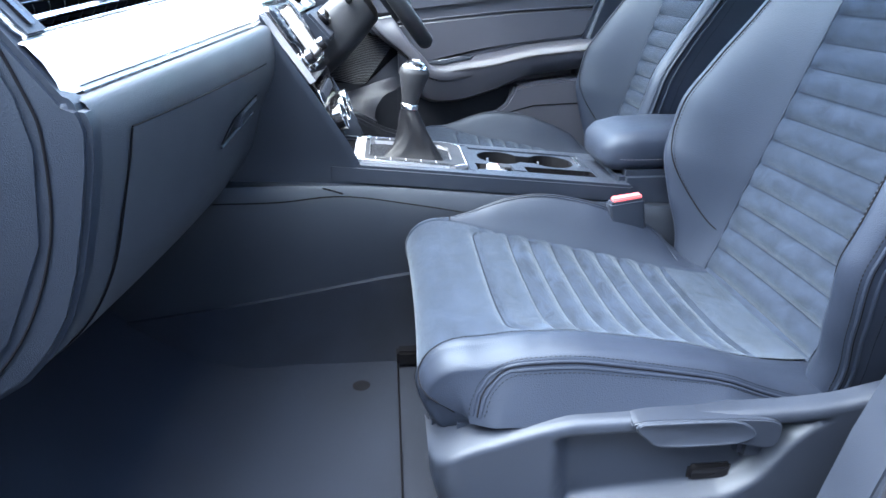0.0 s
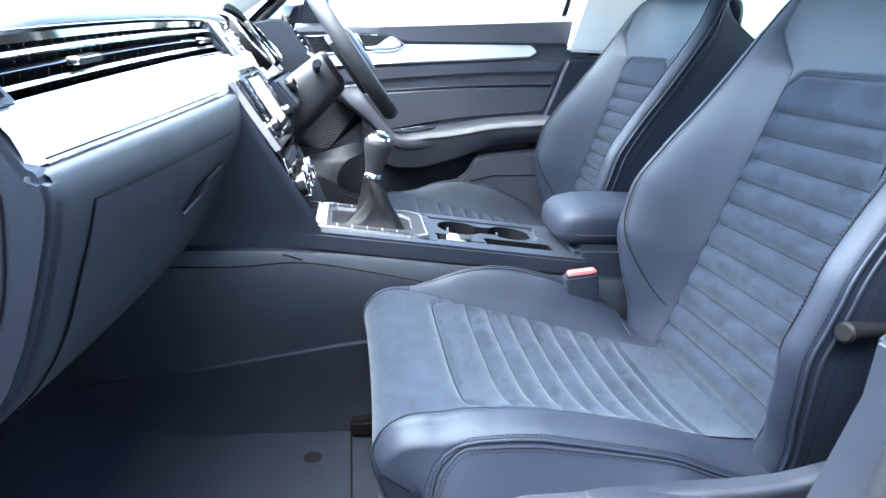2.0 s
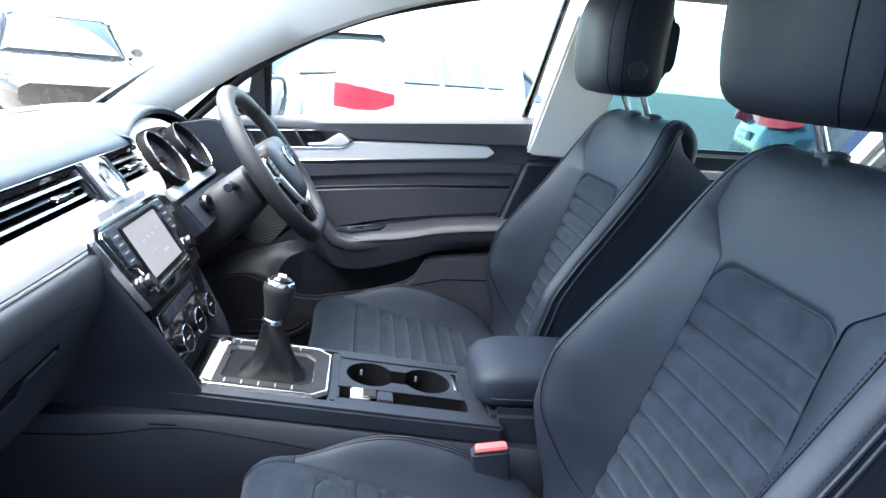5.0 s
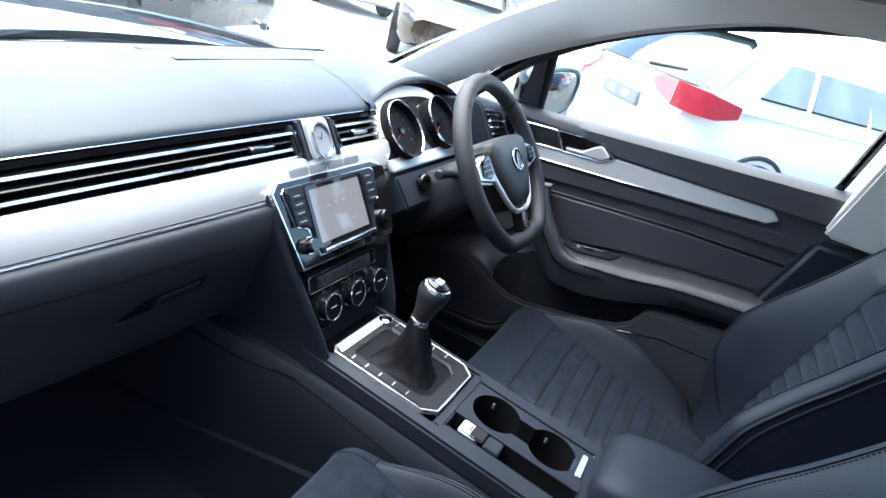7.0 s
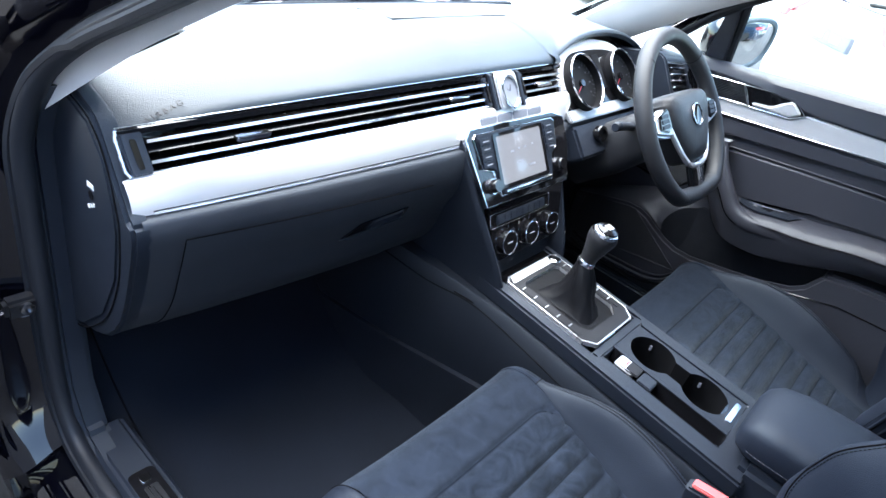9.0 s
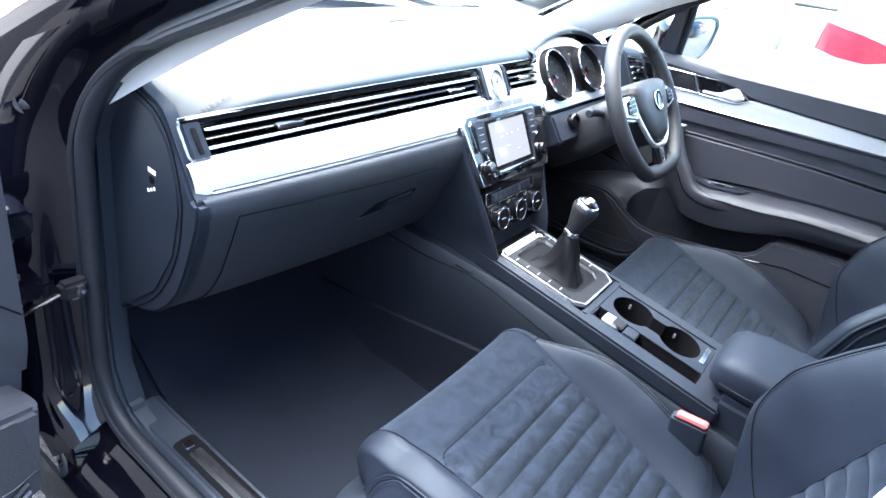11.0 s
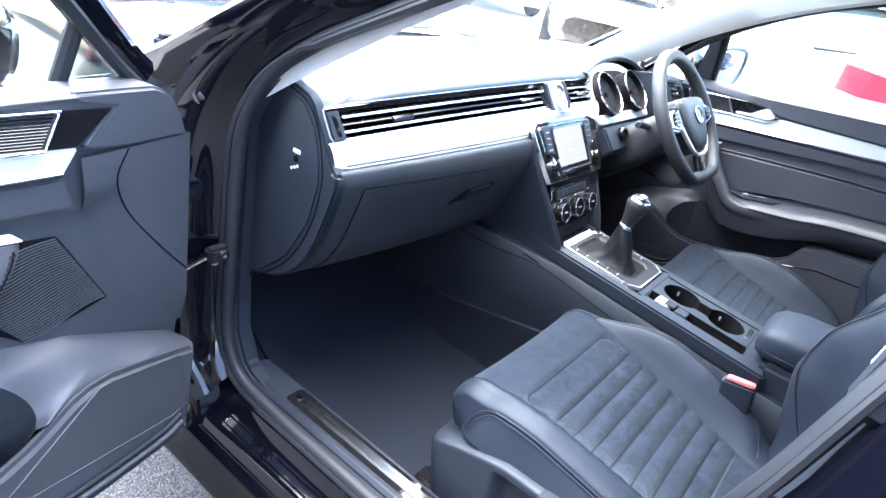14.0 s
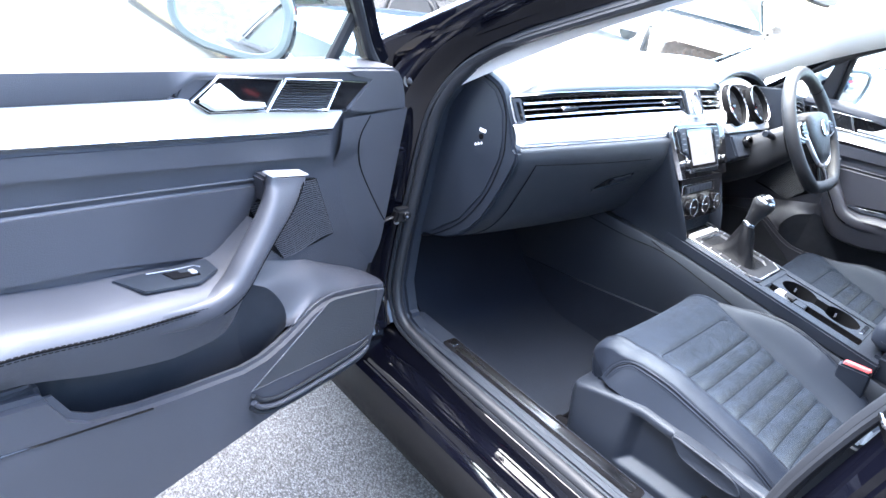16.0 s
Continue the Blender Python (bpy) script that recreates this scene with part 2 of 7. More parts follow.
button_dark = surface("matt dark button plastic", (0.0125, 0.0135, 0.0165), 0.55, spec=0.25, vary=0.08)
chrome = surface("satin chrome", (0.80, 0.81, 0.83), 0.14, 1.0, vary=0.04, rvary=0.04)
silver = surface("silver paint", (0.55, 0.56, 0.58), 0.3, 0.6, vary=0.04)
carpet = surface("charcoal carpet", (0.0128, 0.0155, 0.0215), 0.95, vary=0.35, vscale=14, bump=1.0, bscale=900, fine=0.4, spec=0.1)
matcloth = surface("charcoal mat pile", (0.0106, 0.0132, 0.0190), 0.95, vary=0.30, vscale=9, bump=1.0, bscale=1300, fine=0.4, spec=0.1)
felt = surface("grey-black felt", (0.026, 0.029, 0.036), 0.95, vary=0.3, vscale=30, bump=0.8, bscale=900, fine=0.4, spec=0.1)
rubber = surface("black rubber seal", (0.0100, 0.0120, 0.0165), 0.55, spec=0.4, vary=0.1, bump=0.1, bscale=1500)
stone_guard = surface("dirty black stone guard", (0.0034, 0.0036, 0.0046), 0.6, spec=0.2, vary=0.5, vscale=70, bump=0.3, bscale=500)
paint = surface("deep black car paint", (0.0018, 0.0020, 0.0042), 0.045, 0.0, vary=0.1, vscale=3, coat=0.0, rvary=0.03, spec=0.45)
bonnet_paint = surface("polished black bonnet paint", (0.003, 0.003, 0.004), 0.06, coat=1.0, vary=0.1, rvary=0.02, spec=0.7)
lining = surface("pale grey roof lining", (0.42, 0.41, 0.39), 0.9, vary=0.06, vscale=8, bump=0.5, bscale=1500)
wheel_leather = surface("black wheel leather", (0.0150, 0.0160, 0.0185), 0.5, spec=0.4, vary=0.12, vscale=12, bump=0.25, bscale=900, cells=True)
pillar_trim = surface("pale pillar trim", (0.74, 0.72, 0.69), 0.7, vary=0.05, vscale=5, bump=0.2, bscale=1500)
grille_cloth = surface("black speaker mesh", (0.018, 0.019, 0.022), 0.5, vary=0.1, bump=0.9, bscale=900, cells=True)
speaker_mesh = surface("fine speaker mesh", (0.032, 0.034, 0.040), 0.55, vary=0.25, bump=1.0, bscale=420, cells=True, fine=0.5)
red = surface("red plastic", (0.62, 0.10, 0.10), 0.35, vary=0.06)
white_print = surface("white print", (0.75, 0.75, 0.75), 0.6, vary=0.03)
lamp_dark = surface("dark red plastic", (0.20, 0.02, 0.03), 0.25, vary=0.1)
dial_print = surface("dim dial print", (0.075, 0.078, 0.085), 0.7, vary=0.03, spec=0.1)
grey_print = surface("grey print", (0.28, 0.29, 0.31), 0.6, vary=0.03)
screen = surface("display glass", (0.055, 0.060, 0.072), 0.08, vary=0.1, vscale=2, rvary=0.02)
_b = screen.node_tree.nodes["Principled BSDF"]
_b.inputs["Emission Color"].default_value = (0.85, 0.90, 1.0, 1)
_b.inputs["Emission Strength"].default_value = 0.03
dial_black = surface("matt black dial", (0.0035, 0.0037, 0.0045), 0.6, vary=0.1, spec=0.15)
gaiter_leather = surface("thin black leather", (0.0060, 0.0064, 0.0078), 0.42, spec=0.12, vary=0.2, vscale=25, bump=0.3, bscale=900, cells=True)
# Rim plastic raised in colour for the daylight it catches.
lit_mirror_plastic = surface("mirror plastic lightened for caught light", (0.115, 0.140, 0.152), 0.5, vary=0.08, bump=0.2, bscale=1200, cells=True)
mirror = surface("mirror", (0.9, 0.9, 0.9), 0.01, 1.0, vary=0.0, rvary=0.0)
dark_steel = surface("blackened steel", (0.05, 0.05, 0.055), 0.4, 0.8, vary=0.3, vscale=40)
steel = surface("bright steel", (0.30, 0.30, 0.31), 0.25, 1.0, vary=0.3, vscale=40)
glass = clear("car glass", (0.90, 0.95, 0.93))
green_glass = clear("tinted car glass", (0.42, 0.62, 0.60))


def stony(name):
    """Asphalt of single stones, each with its own tone, in dark binder."""
    m = surface(name, (0.052, 0.054, 0.060), 0.80, vary=0.22, vscale=5)
    nt = m.node_tree
    b = nt.nodes["Principled BSDF"]
    base = b.inputs["Base Color"].links[0].from_socket
    tc = nt.nodes.new("ShaderNodeTexCoord")
    vo = nt.nodes.new("ShaderNodeTexVoronoi")
    vo.inputs["Scale"].default_value = 190
    nt.links.new(tc.outputs["Object"], vo.inputs["Vector"])
    sep = nt.nodes.new("ShaderNodeSeparateColor")
    nt.links.new(vo.outputs["Color"], sep.inputs[0])
    tone = nt.nodes.new("ShaderNodeMapRange")
    tone.inputs[3].default_value, tone.inputs[4].default_value = 0.55, 1.55
    nt.links.new(sep.outputs[0], tone.inputs[0])
    edge = nt.nodes.new("ShaderNodeMapRange")
    edge.inputs[1].default_value, edge.inputs[2].default_value = 0.30, 0.75
    edge.inputs[3].default_value, edge.inputs[4].default_value = 1.0, 0.25
    nt.links.new(vo.outputs["Distance"], edge.inputs[0])
    for f in (tone, edge):
        mul = nt.nodes.new("ShaderNodeVectorMath")
        mul.operation = "SCALE"
        nt.links.new(base, mul.inputs[0])
        nt.links.new(f.outputs[0], mul.inputs["Scale"])
        base = mul.outputs[0]
    nt.links.new(base, b.inputs["Base Color"])
    bp = nt.nodes.new("ShaderNodeBump")
    bp.invert = True
    bp.inputs["Strength"].default_value, bp.inputs["Distance"].default_value = 0.9, 0.004
    nt.links.new(vo.outputs["Distance"], bp.inputs["Height"])
    nt.links.new(bp.outputs[0], b.inputs["Normal"])
    return m


asphalt = stony("grey asphalt")
# Pale base colour stands in for strong sun on the ground.
sun_pale = surface("pale sunlit ground", (0.46, 0.45, 0.43), 0.85, vary=0.12, vscale=1.5, bump=0.4, bscale=60)
brick = surface("grey render kept dark to cut bounce", (0.15, 0.15, 0.16), 0.9, vary=0.3, vscale=6, bump=0.5, bscale=90)
white_paint = surface("white car paint", (0.80, 0.80, 0.80), 0.3, vary=0.02, coat=0.6)
brown_paint = surface("dark bronze car paint", (0.05, 0.035, 0.025), 0.25, 0.6, vary=0.05, coat=0.8)
black_paint = surface("black car paint of parked car", (0.010, 0.010, 0.012), 0.25, 0.0, vary=0.05, coat=0.8)
blue_paint = surface("dark blue car paint", (0.012, 0.03, 0.06), 0.25, 0.3, vary=0.05, coat=0.8)
red_paint = surface("red car paint", (0.45, 0.02, 0.02), 0.25, 0.2, vary=0.05, coat=0.8)
lamp_pink = surface("pink lamp glass", (0.62, 0.22, 0.24), 0.12, vary=0.15, vscale=30)
lamp_red = surface("red lamp glass", (0.46, 0.035, 0.055), 0.12, vary=0.15, vscale=30)
# Pale base colour stands in for the sky reflected in the panes.
pale_glass = surface("parked car window with sky painted pale", (0.30, 0.34, 0.36), 0.06, vary=0.25, vscale=3, rvary=0.02)
dark_glass = surface("dark window of parked car", (0.02, 0.03, 0.035), 0.04, vary=0.1, rvary=0.01)
tyre = surface("black tyre", (0.02, 0.02, 0.02), 0.8, vary=0.1, bump=0.3, bscale=300)

# ---------------------------------------------------------------- ground
part("ground", sheet(lambda u, v: Vector((u, v, 0)), (-300, -30, -6, 6, 30, 300), (-300, -30, -6, 6, 30, 300)), asphalt,
     kind="structure", label="coarse grey asphalt of the car park", flat=True)

# Raised pale sheet paints the ground as sunlit; it also bounces light inside.
part("sunlit_ground", box(-40, 40, 1.9, 60, -0.05, 0.004, 0), sun_pale, kind="structure", label="pale sheet that paints the ground sunlit ahead of the bay")
# Out of view; stands close, tall and dark to block low skylight.
part("skylight_blocker", box(-5.2, -4.6, -9.0, 2.6, -0.1, 4.6, 0.02), brick, kind="structure", label="unseen grey wall added to block low skylight")

# ---------------------------------------------------------------- body shell of the car
part("floor", box(-0.70, 0.70, -2.2, 0.75, 0.27, 0.315, 0.01), carpet, kind="structure", label="charcoal carpeted car floor")
# footwell front that rises under the dashboard
part("footwell_carpet", sheet(lambda u, v: Vector((u, 0.24 + 0.49 * v, 0.3155 + 0.40 * v ** 2)), span(-0.70, 0.70, 4), span(0, 1, 26)),
     carpet, kind="structure", label="charcoal carpet rising under the dashboard")
part("bulkhead", box(-0.72, 0.72, 0.73, 0.77, 0.2, 1.02, 0.01), carpet, kind="structure", label="dark bulkhead under the dashboard")

SILL = [(-0.655, 0.30), (-0.655, 0.405), (-0.668, 0.418), (-0.722, 0.418), (-0.735, 0.405), (-0.745, 0.390), (-0.760, 0.381),
        (-0.768, 0.352), (-0.775, 0.340), (-0.796, 0.334), (-0.806, 0.318), (-0.812, 0.296), (-0.832, 0.284), (-0.846, 0.262), (-0.848, 0.215), (-0.835, 0.180), (-0.66, 0.165)]


def sill(side):
    def at(a, b, d):
        return Vector((a * side, d, b))
    inner = SILL[:5] + [(-0.735, 0.30)]
    outer = [(-0.7355, 0.30)] + [(x - 0.0005, z) for x, z in SILL[4:]]
    s = "left" if side > 0 else "right"
    part("sill_" + s, slab(outer, -2.3, 0.60, at, 0.004), paint, kind="structure", label="glossy black painted door sill")
    part("sill_trim_" + s, slab(inner, -1.4, 0.40, at, 0.005), hard, kind="structure", label="black plastic sill trim")
    guard = [(-0.834, 0.2865), (-0.8495, 0.264), (-0.8515, 0.214), (-0.838, 0.177), (-0.830, 0.180), (-0.830, 0.280)]
    part("sill_guard_" + s, slab(guard, -2.28, 0.58, at, 0.002), stone_guard, kind="structure", label="matt black stone guard under the sill")


sill(1)
sill(-1)

scuff = thing("scuff_plate", (-0.70, 0, 0.418), "brushed metal scuff plate set in the door sill", "scuff plate")
part("recess", slab(rounded(-0.716, -0.672, -0.272, 0.274, 0.010), 0.4175, 0.4195, plain, 0.0006), gloss, scuff, "glossy black surround")
part("plate", slab(rounded(-0.705, -0.682, -0.255, 0.238, 0.004), 0.4195, 0.4215, plain, 0.0008), scuff_metal, scuff)
part("clip", slab(rounded(-0.702, -0.686, 0.246, 0.264, 0.003), 0.4195, 0.4225, plain, 0.0008), chrome, scuff)

# front post, door rubber and pillars; side 1 is the open passenger side
SEAL = [(0.03, 1.275), (0.18, 1.19), (0.29, 1.125), (0.375, 1.052), (0.424, 0.958), (0.438, 0.85), (0.441, 0.70), (0.441, 0.56),
        (0.430, 0.478), (0.388, 0.418), (0.30, 0.398), (0.10, 0.392), (-0.14, 0.390), (-0.32, 0.392), (-0.41, 0.43),
        (-0.446, 0.53), (-0.460, 0.70), (-0.485, 0.83), (-0.512, 0.93), (-0.552, 1.08), (-0.60, 1.22), (-0.62, 1.33)]


def seal_x(y, z):
    """The rubber follows the swelling body side on the centre pillar and leans in above the waist."""
    out = 0.058 * min(1.0, max(0.0, (-0.34 - y) / 0.08)) * min(1.0, max(0.0, (z - 0.40) / 0.15))
    return -0.742 - out + 0.26 * max(0.0, z - 1.0) * 0.9


def door_rubber(side):
    line = curve([(side * seal_x(y, z), y, z) for y, z in SEAL], 120)
    s = "left" if side > 0 else "right"
    r = tagged(part("door_seal_" + s, tube(line, 0.014, 10, squash=0.9), rubber, kind="structure", label="black rubber seal round the door opening"))
    lip = [p + Vector((-side * 0.013, (0.012 if p.y > 0.3 else 0), -0.008)) for p in line]
    part("lip", tube(lip, 0.006, 6), rubber, r)
    return line


door_rubber(1)

for side in (1, -1):
    s = "left" if side > 0 else "right"

    def at(a, b, d, side=side):
        return Vector((side * d, a, b))
    # trim lining of the front post, below the dashboard
    part("kick_trim_" + s, slab([(0.76, 0.30), (0.30, 0.30), (0.31, 0.41), (0.385, 0.43), (0.422, 0.50), (0.430, 0.60), (0.432, 0.95), (0.37, 1.05), (0.60, 1.02), (0.76, 1.0)],
                                -0.735, -0.690, at, 0.010), hard, kind="structure", label="black plastic trim on the door post")
    # painted front post between the rubber and the door
    part("door_post_" + s, slab([(0.95, 0.20), (0.40, 0.20), (0.42, 0.38), (0.47, 0.44), (0.50, 0.56), (0.50, 0.86), (0.50, 0.93), (0.95, 0.88)],
                                -0.835, -0.742, at, 0.022, 3), paint, kind="structure", label="glossy black painted door post")
    # painted windscreen pillar, outside the rubber
    rings = []
    for t in span(-0.05, 1, 16):
        y = 0.56 - 0.72 * t
        z = 1.035 + 0.40 * t + 0.035 * math.sin(math.pi * max(0.0, t))
        x = -0.775 + 0.165 * t
        f = 0.012 * (1 - max(0.0, min(1.0, t)))
        x, z = (x, z) if side > 0 else (x - 0.02, z - 0.03)
        rings.append([Vector((side * (x + dx), y + dy, z + dz)) for dx, dy, dz in
                      ((0.035, -0.030, -0.045), (-0.012 - 0.3 * f, -0.026, -0.042), (-0.030 - f, -0.008, -0.022), (-0.034 - f, 0.014, 0.002), (-0.022 - 0.8 * f, 0.022, 0.012), (0.02, 0.036, 0.020), (0.045, 0.034, 0.008))])
    part("windscreen_pillar_" + s, loft(rings), paint, kind="structure", label="glossy black windscreen pillar")
    # pale inner lining of the pillar; on the closed door's side it runs on over the window
    rings = []
    over_z = table((0, 1.010), (0.5, 1.2275), (0.85, 1.343), (1.05, 1.392), (1.4, 1.440), (1.9, 1.458))
    over_x = table((0, -0.722), (0.5, -0.6495), (1.0, -0.578), (1.4, -0.560), (1.9, -0.556))
    for t in span(0, 1, 16) if side > 0 else span(0, 1.9, 30):
        low = 0.0 if side > 0 else 0.035 * min(t, 1.0)
        y = 0.45 - 0.60 * t
        z = 1.010 + 0.375 * t + 0.030 * math.sin(math.pi * t) if side > 0 else over_z(t)
        x = -0.722 + 0.145 * t if side > 0 else over_x(t)
        flat = max(0.0, t - 1.0)
        rings.append([Vector((side * (x + dx), y + dy, z + dz)) for dx, dy, dz in
                      ((0.0, (-0.045 - low) * (1 - flat), -0.012 - 0.5 * low), (0.022, (-0.030 - low) * (1 - flat), -0.010 - 0.5 * low), (0.045, 0.0, 0.005), (0.052, 0.045 * (1 - flat), 0.03), (0.03, 0.06 * (1 - flat), 0.035), (0.0, 0.0, 0.02))])
    part("pillar_lining_" + s, loft(rings), pillar_trim, kind="structure", label="pale plastic lining of the windscreen pillar")

    # centre pillar; the closed door covers the front of the right one
    dy = 0.0 if side > 0 else -0.125
    part("centre_pillar_" + s, slab([(y + dy, z) for y, z in ((-0.465, 0.39), (-0.475, 0.70), (-0.505, 0.86), (-0.565, 1.08), (-0.62, 1.36), (-0.72, 1.40), (-0.72, 0.39))],
                                    -0.800, -0.875, lambda a, b, d, side=side: Vector((side * d, a + 0.45 * (d + 0.800), b)), 0.010), paint, kind="structure", label="glossy black centre door pillar")
    front = ((-0.40, 0.39), (-0.418, 0.64), (-0.432, 0.75), (-0.463, 0.85), (-0.492, 0.935), (-0.515, 1.010)) if side < 0 else ((-0.405, 0.39), (-0.440, 0.60), (-0.474, 0.735), (-0.474, 0.796), (-0.482, 0.803), (-0.503, 0.805), (-0.512, 0.83), (-0.526, 0.875), (-0.541, 0.966), (-0.550, 1.010))
    part("pillar_cover_" + s, slab([(y + dy, z) for y, z in front + ((-0.70, 1.018), (-0.70, 0.39))],
                                   -0.790, -0.705 if side < 0 else -0.732, at, 0.016, 3), hard, kind="structure", label="dark plastic cover of the centre pillar")

    def lean(a, b, d, side=side):
        return Vector((side * (d + (0.40 if side < 0 else 0.12) * max(0, b - 1.05)), a, b))
    top_y = -0.625 if side < 0 else -0.585
    fwd = 0.055 if side < 0 else 0.0
    inner = -0.710 if side < 0 else -0.728
    part("upper_pillar_cover_" + s, slab([(-0.530 + dy + fwd * 0.2, 1.034), (-0.542 + dy + fwd * 0.2, 1.024), (-0.70 + dy, 1.024), (-0.745 + dy, 1.42), (top_y + dy + fwd, 1.40)], inner - (0.05 if side < 0 else 0.016), inner, lean, 0.006 if side > 0 else 0.012),
         pillar_trim, kind="structure", label="pale upper cover of the centre pillar")
    if side > 0:
        part("pillar_edge_" + s, slab([(-0.522, 1.005), (-0.70, 1.005), (-0.745, 1.42), (-0.590, 1.40)], -0.800, -0.746, lean, 0.014, 3), hard, kind="structure", label="dark edge trim of the centre pillar")
    # roof side rail
    rings = []
    for t in span(0, 1, 12):
        y = -0.12 - 2.0 * t
        z = 1.425 + 0.075 * math.sin(math.pi * (0.05 + 0.8 * t) ) 
        rings.append([Vector((side * (-0.60 + dx), y, z + dz)) for dx, dz in
                      ((-0.04, -0.02), (-0.02, -0.035), (0.01, -0.03), (0.06, 0.005), (0.06, 0.035), (0.0, 0.03), (-0.04, 0.01))])
    part("roof_rail_" + s, loft(rings), lining, kind="structure", label="pale cloth roof side rail")

# smooth painted skin from the rubber round to the front of the post
POST_OUT = [(-0.03, 0.05, 0.055), (-0.045, 0.055, 0.05), (-0.050, 0.055, 0.045), (-0.058, 0.065, 0.035), (-0.075, 0.085, 0.020), (-0.10, 0.065, 0.0), (-0.11, 0.055, 0.0), (-0.11, 0.05, 0.0), (-0.11, 0.04, -0.03), (-0.10, 0.03, -0.06)]
post_base = curve([(seal_x(y, z) - 0.002, y + 0.010, z) for y, z in SEAL[:10]], 60)
post_out = curve(POST_OUT, 60)
part("post_skin", sheet(lambda k, a: post_base[k] + post_out[k] * a + Vector((-0.30, -0.90, 0.20)) * (0.010 * math.sin(math.pi * a) - 0.006 * math.sin(2 * math.pi * a)),
                        range(60), span(0, 1, 17), 0.004), paint, kind="structure", label="glossy black painted post beside the door opening")
for side in (1, -1):
    part("rear_door_skin_" + ("left" if side > 0 else "right"), sheet(lambda u, v: Vector((side * (-0.885 - 0.03 * math.sin(3 * v)), -0.575 - 0.95 * u, 0.30 + 0.72 * v)), span(0, 1, 4), span(0, 1, 10), 0.03),
         paint, kind="structure", label="glossy black rear door")
part("door_jamb_right", box(0.700, 0.742, 0.325, 0.46, 0.30, 1.04, 0.004), hard, kind="structure", label="black trim beside the closed door")
for side in (1, -1):
    s = "left" if side > 0 else "right"

    def at(a, b, d, side=side):
        return Vector((side * d, a, b))
    part("rear_door_panel_" + s, slab([(-0.74, 0.36), (-0.76, 1.07), (-1.62, 1.09), (-1.62, 0.75), (-1.40, 0.36)], -0.76, -0.70, at, 0.02, 3), hard, kind="structure", label="dark rear door panel")
    part("rear_trim_" + s, slab([(-0.78, 0.985), (-0.78, 1.010), (-1.50, 1.03), (-1.52, 1.005)], -0.702, -0.690, at, 0.003), alu_y, kind="structure", label="silver strip on the rear door")
    part("rear_pillar_" + s, slab([(-1.60, 1.06), (-1.74, 1.40), (-2.15, 1.42), (-2.15, 0.9), (-1.62, 0.9)], -0.72, -0.62, lambda a, b, d, side=side: Vector((side * (d + 0.30 * max(0, b - 1.06)), a, b)), 0.02), pillar_trim, kind="structure", label="pale rear pillar trim")
    g = part("rear_window_" + s, slab([(-0.74, 1.07), (-0.80, 1.40), (-1.72, 1.40), (-1.60, 1.08)], -0.752, -0.748, lambda a, b, d, side=side: Vector((side * (d + 0.36 * max(0, b - 1.06)), a, b)), 0), green_glass, kind="structure", label="tinted rear side window")
    g.visible_shadow = False
    # slotted demister vent on the windscreen pillar
    if side < 0:
        continue
    v0, v1 = Vector((-0.668, 0.378, 1.058)), Vector((-0.606, 0.255, 1.150))
    ax = (v1 - v0).normalized()
    wd = Vector((0.75, 0.62, 0.0)).normalized()
    nn = ax.cross(wd).normalized()
    vent = part("pillar_vent_" + s, slab([(0, -0.011), (0.150, -0.009), (0.150, 0.009), (0, 0.011)], -0.004, 0.004, lambda a, b, d, side=side: Vector(((v0 + ax * a + wd * b + nn * d).x * side, (v0 + ax * a + wd * b + nn * d).y, (v0 + ax * a + wd * b + nn * d).z)), 0.002), pillar_trim, kind="structure", label="pale slotted demister vent")
    for k in range(5):
        part("vent_slot", slab([(0.010, -0.0085 + 0.0036 * k), (0.142, -0.0075 + 0.0032 * k), (0.142, -0.0056 + 0.0032 * k), (0.010, -0.0063 + 0.0036 * k)], -0.0046, 0.0046, lambda a, b, d, side=side: Vector(((v0 + ax * a + wd * b + nn * d).x * side, (v0 + ax * a + wd * b + nn * d).y, (v0 + ax * a + wd * b + nn * d).z))), rubber, vent)
# roof lining and its outer skin
part("ceiling", sheet(lambda u, v: Vector((0.58 * u, -0.13 - 2.0 * v, 1.440 + 0.04 * (1 - u * u) + 0.06 * math.sin(math.pi * (0.05 + 0.8 * v)))),
                      span(-1, 1, 13), span(0, 1, 16), 0.012), lining, kind="structure", label="pale grey cloth roof lining")
part("roof", sheet(lambda u, v: Vector((0.62 * u, -0.10 - 2.1 * v, 1.475 + 0.05 * (1 - u * u) + 0.06 * math.sin(math.pi * (0.05 + 0.8 * v)))),
                   span(-1, 1, 13), span(0, 1, 16), 0.008), paint, kind="structure", label="glossy black car roof")


# windscreen
def screen_point(u, v):
    edge = 0.705 - 0.115 * v
    y0 = 0.80 - 0.27 * u * u
    return Vector((edge * u, y0 + (-0.13 + 0.06 * (1 - u * u) - y0) * v, 1.0 + 0.425 * v + 0.035 * math.sin(math.pi * v) + 0.03 * (1 - u * u) * v))


ws = part("windscreen", sheet(screen_point, span(-1, 1, 15), span(0, 1, 8)), glass, kind="structure", label="clear laminated windscreen")
ws.visible_shadow = False

# bonnet and front wings
part("bonnet", sheet(lambda u, v: Vector(((0.80 - 0.10 * v) * u, 0.84 - 0.22 * u * u + (1.05 + 0.1 * u * u) * v, 0.985 + 0.035 * (1 - u * u) - 0.16 * v * v - 0.03 * u ** 4)),
                     span(-1, 1, 17), span(0, 1, 10), 0.02), bonnet_paint, kind="structure", label="glossy black bonnet")
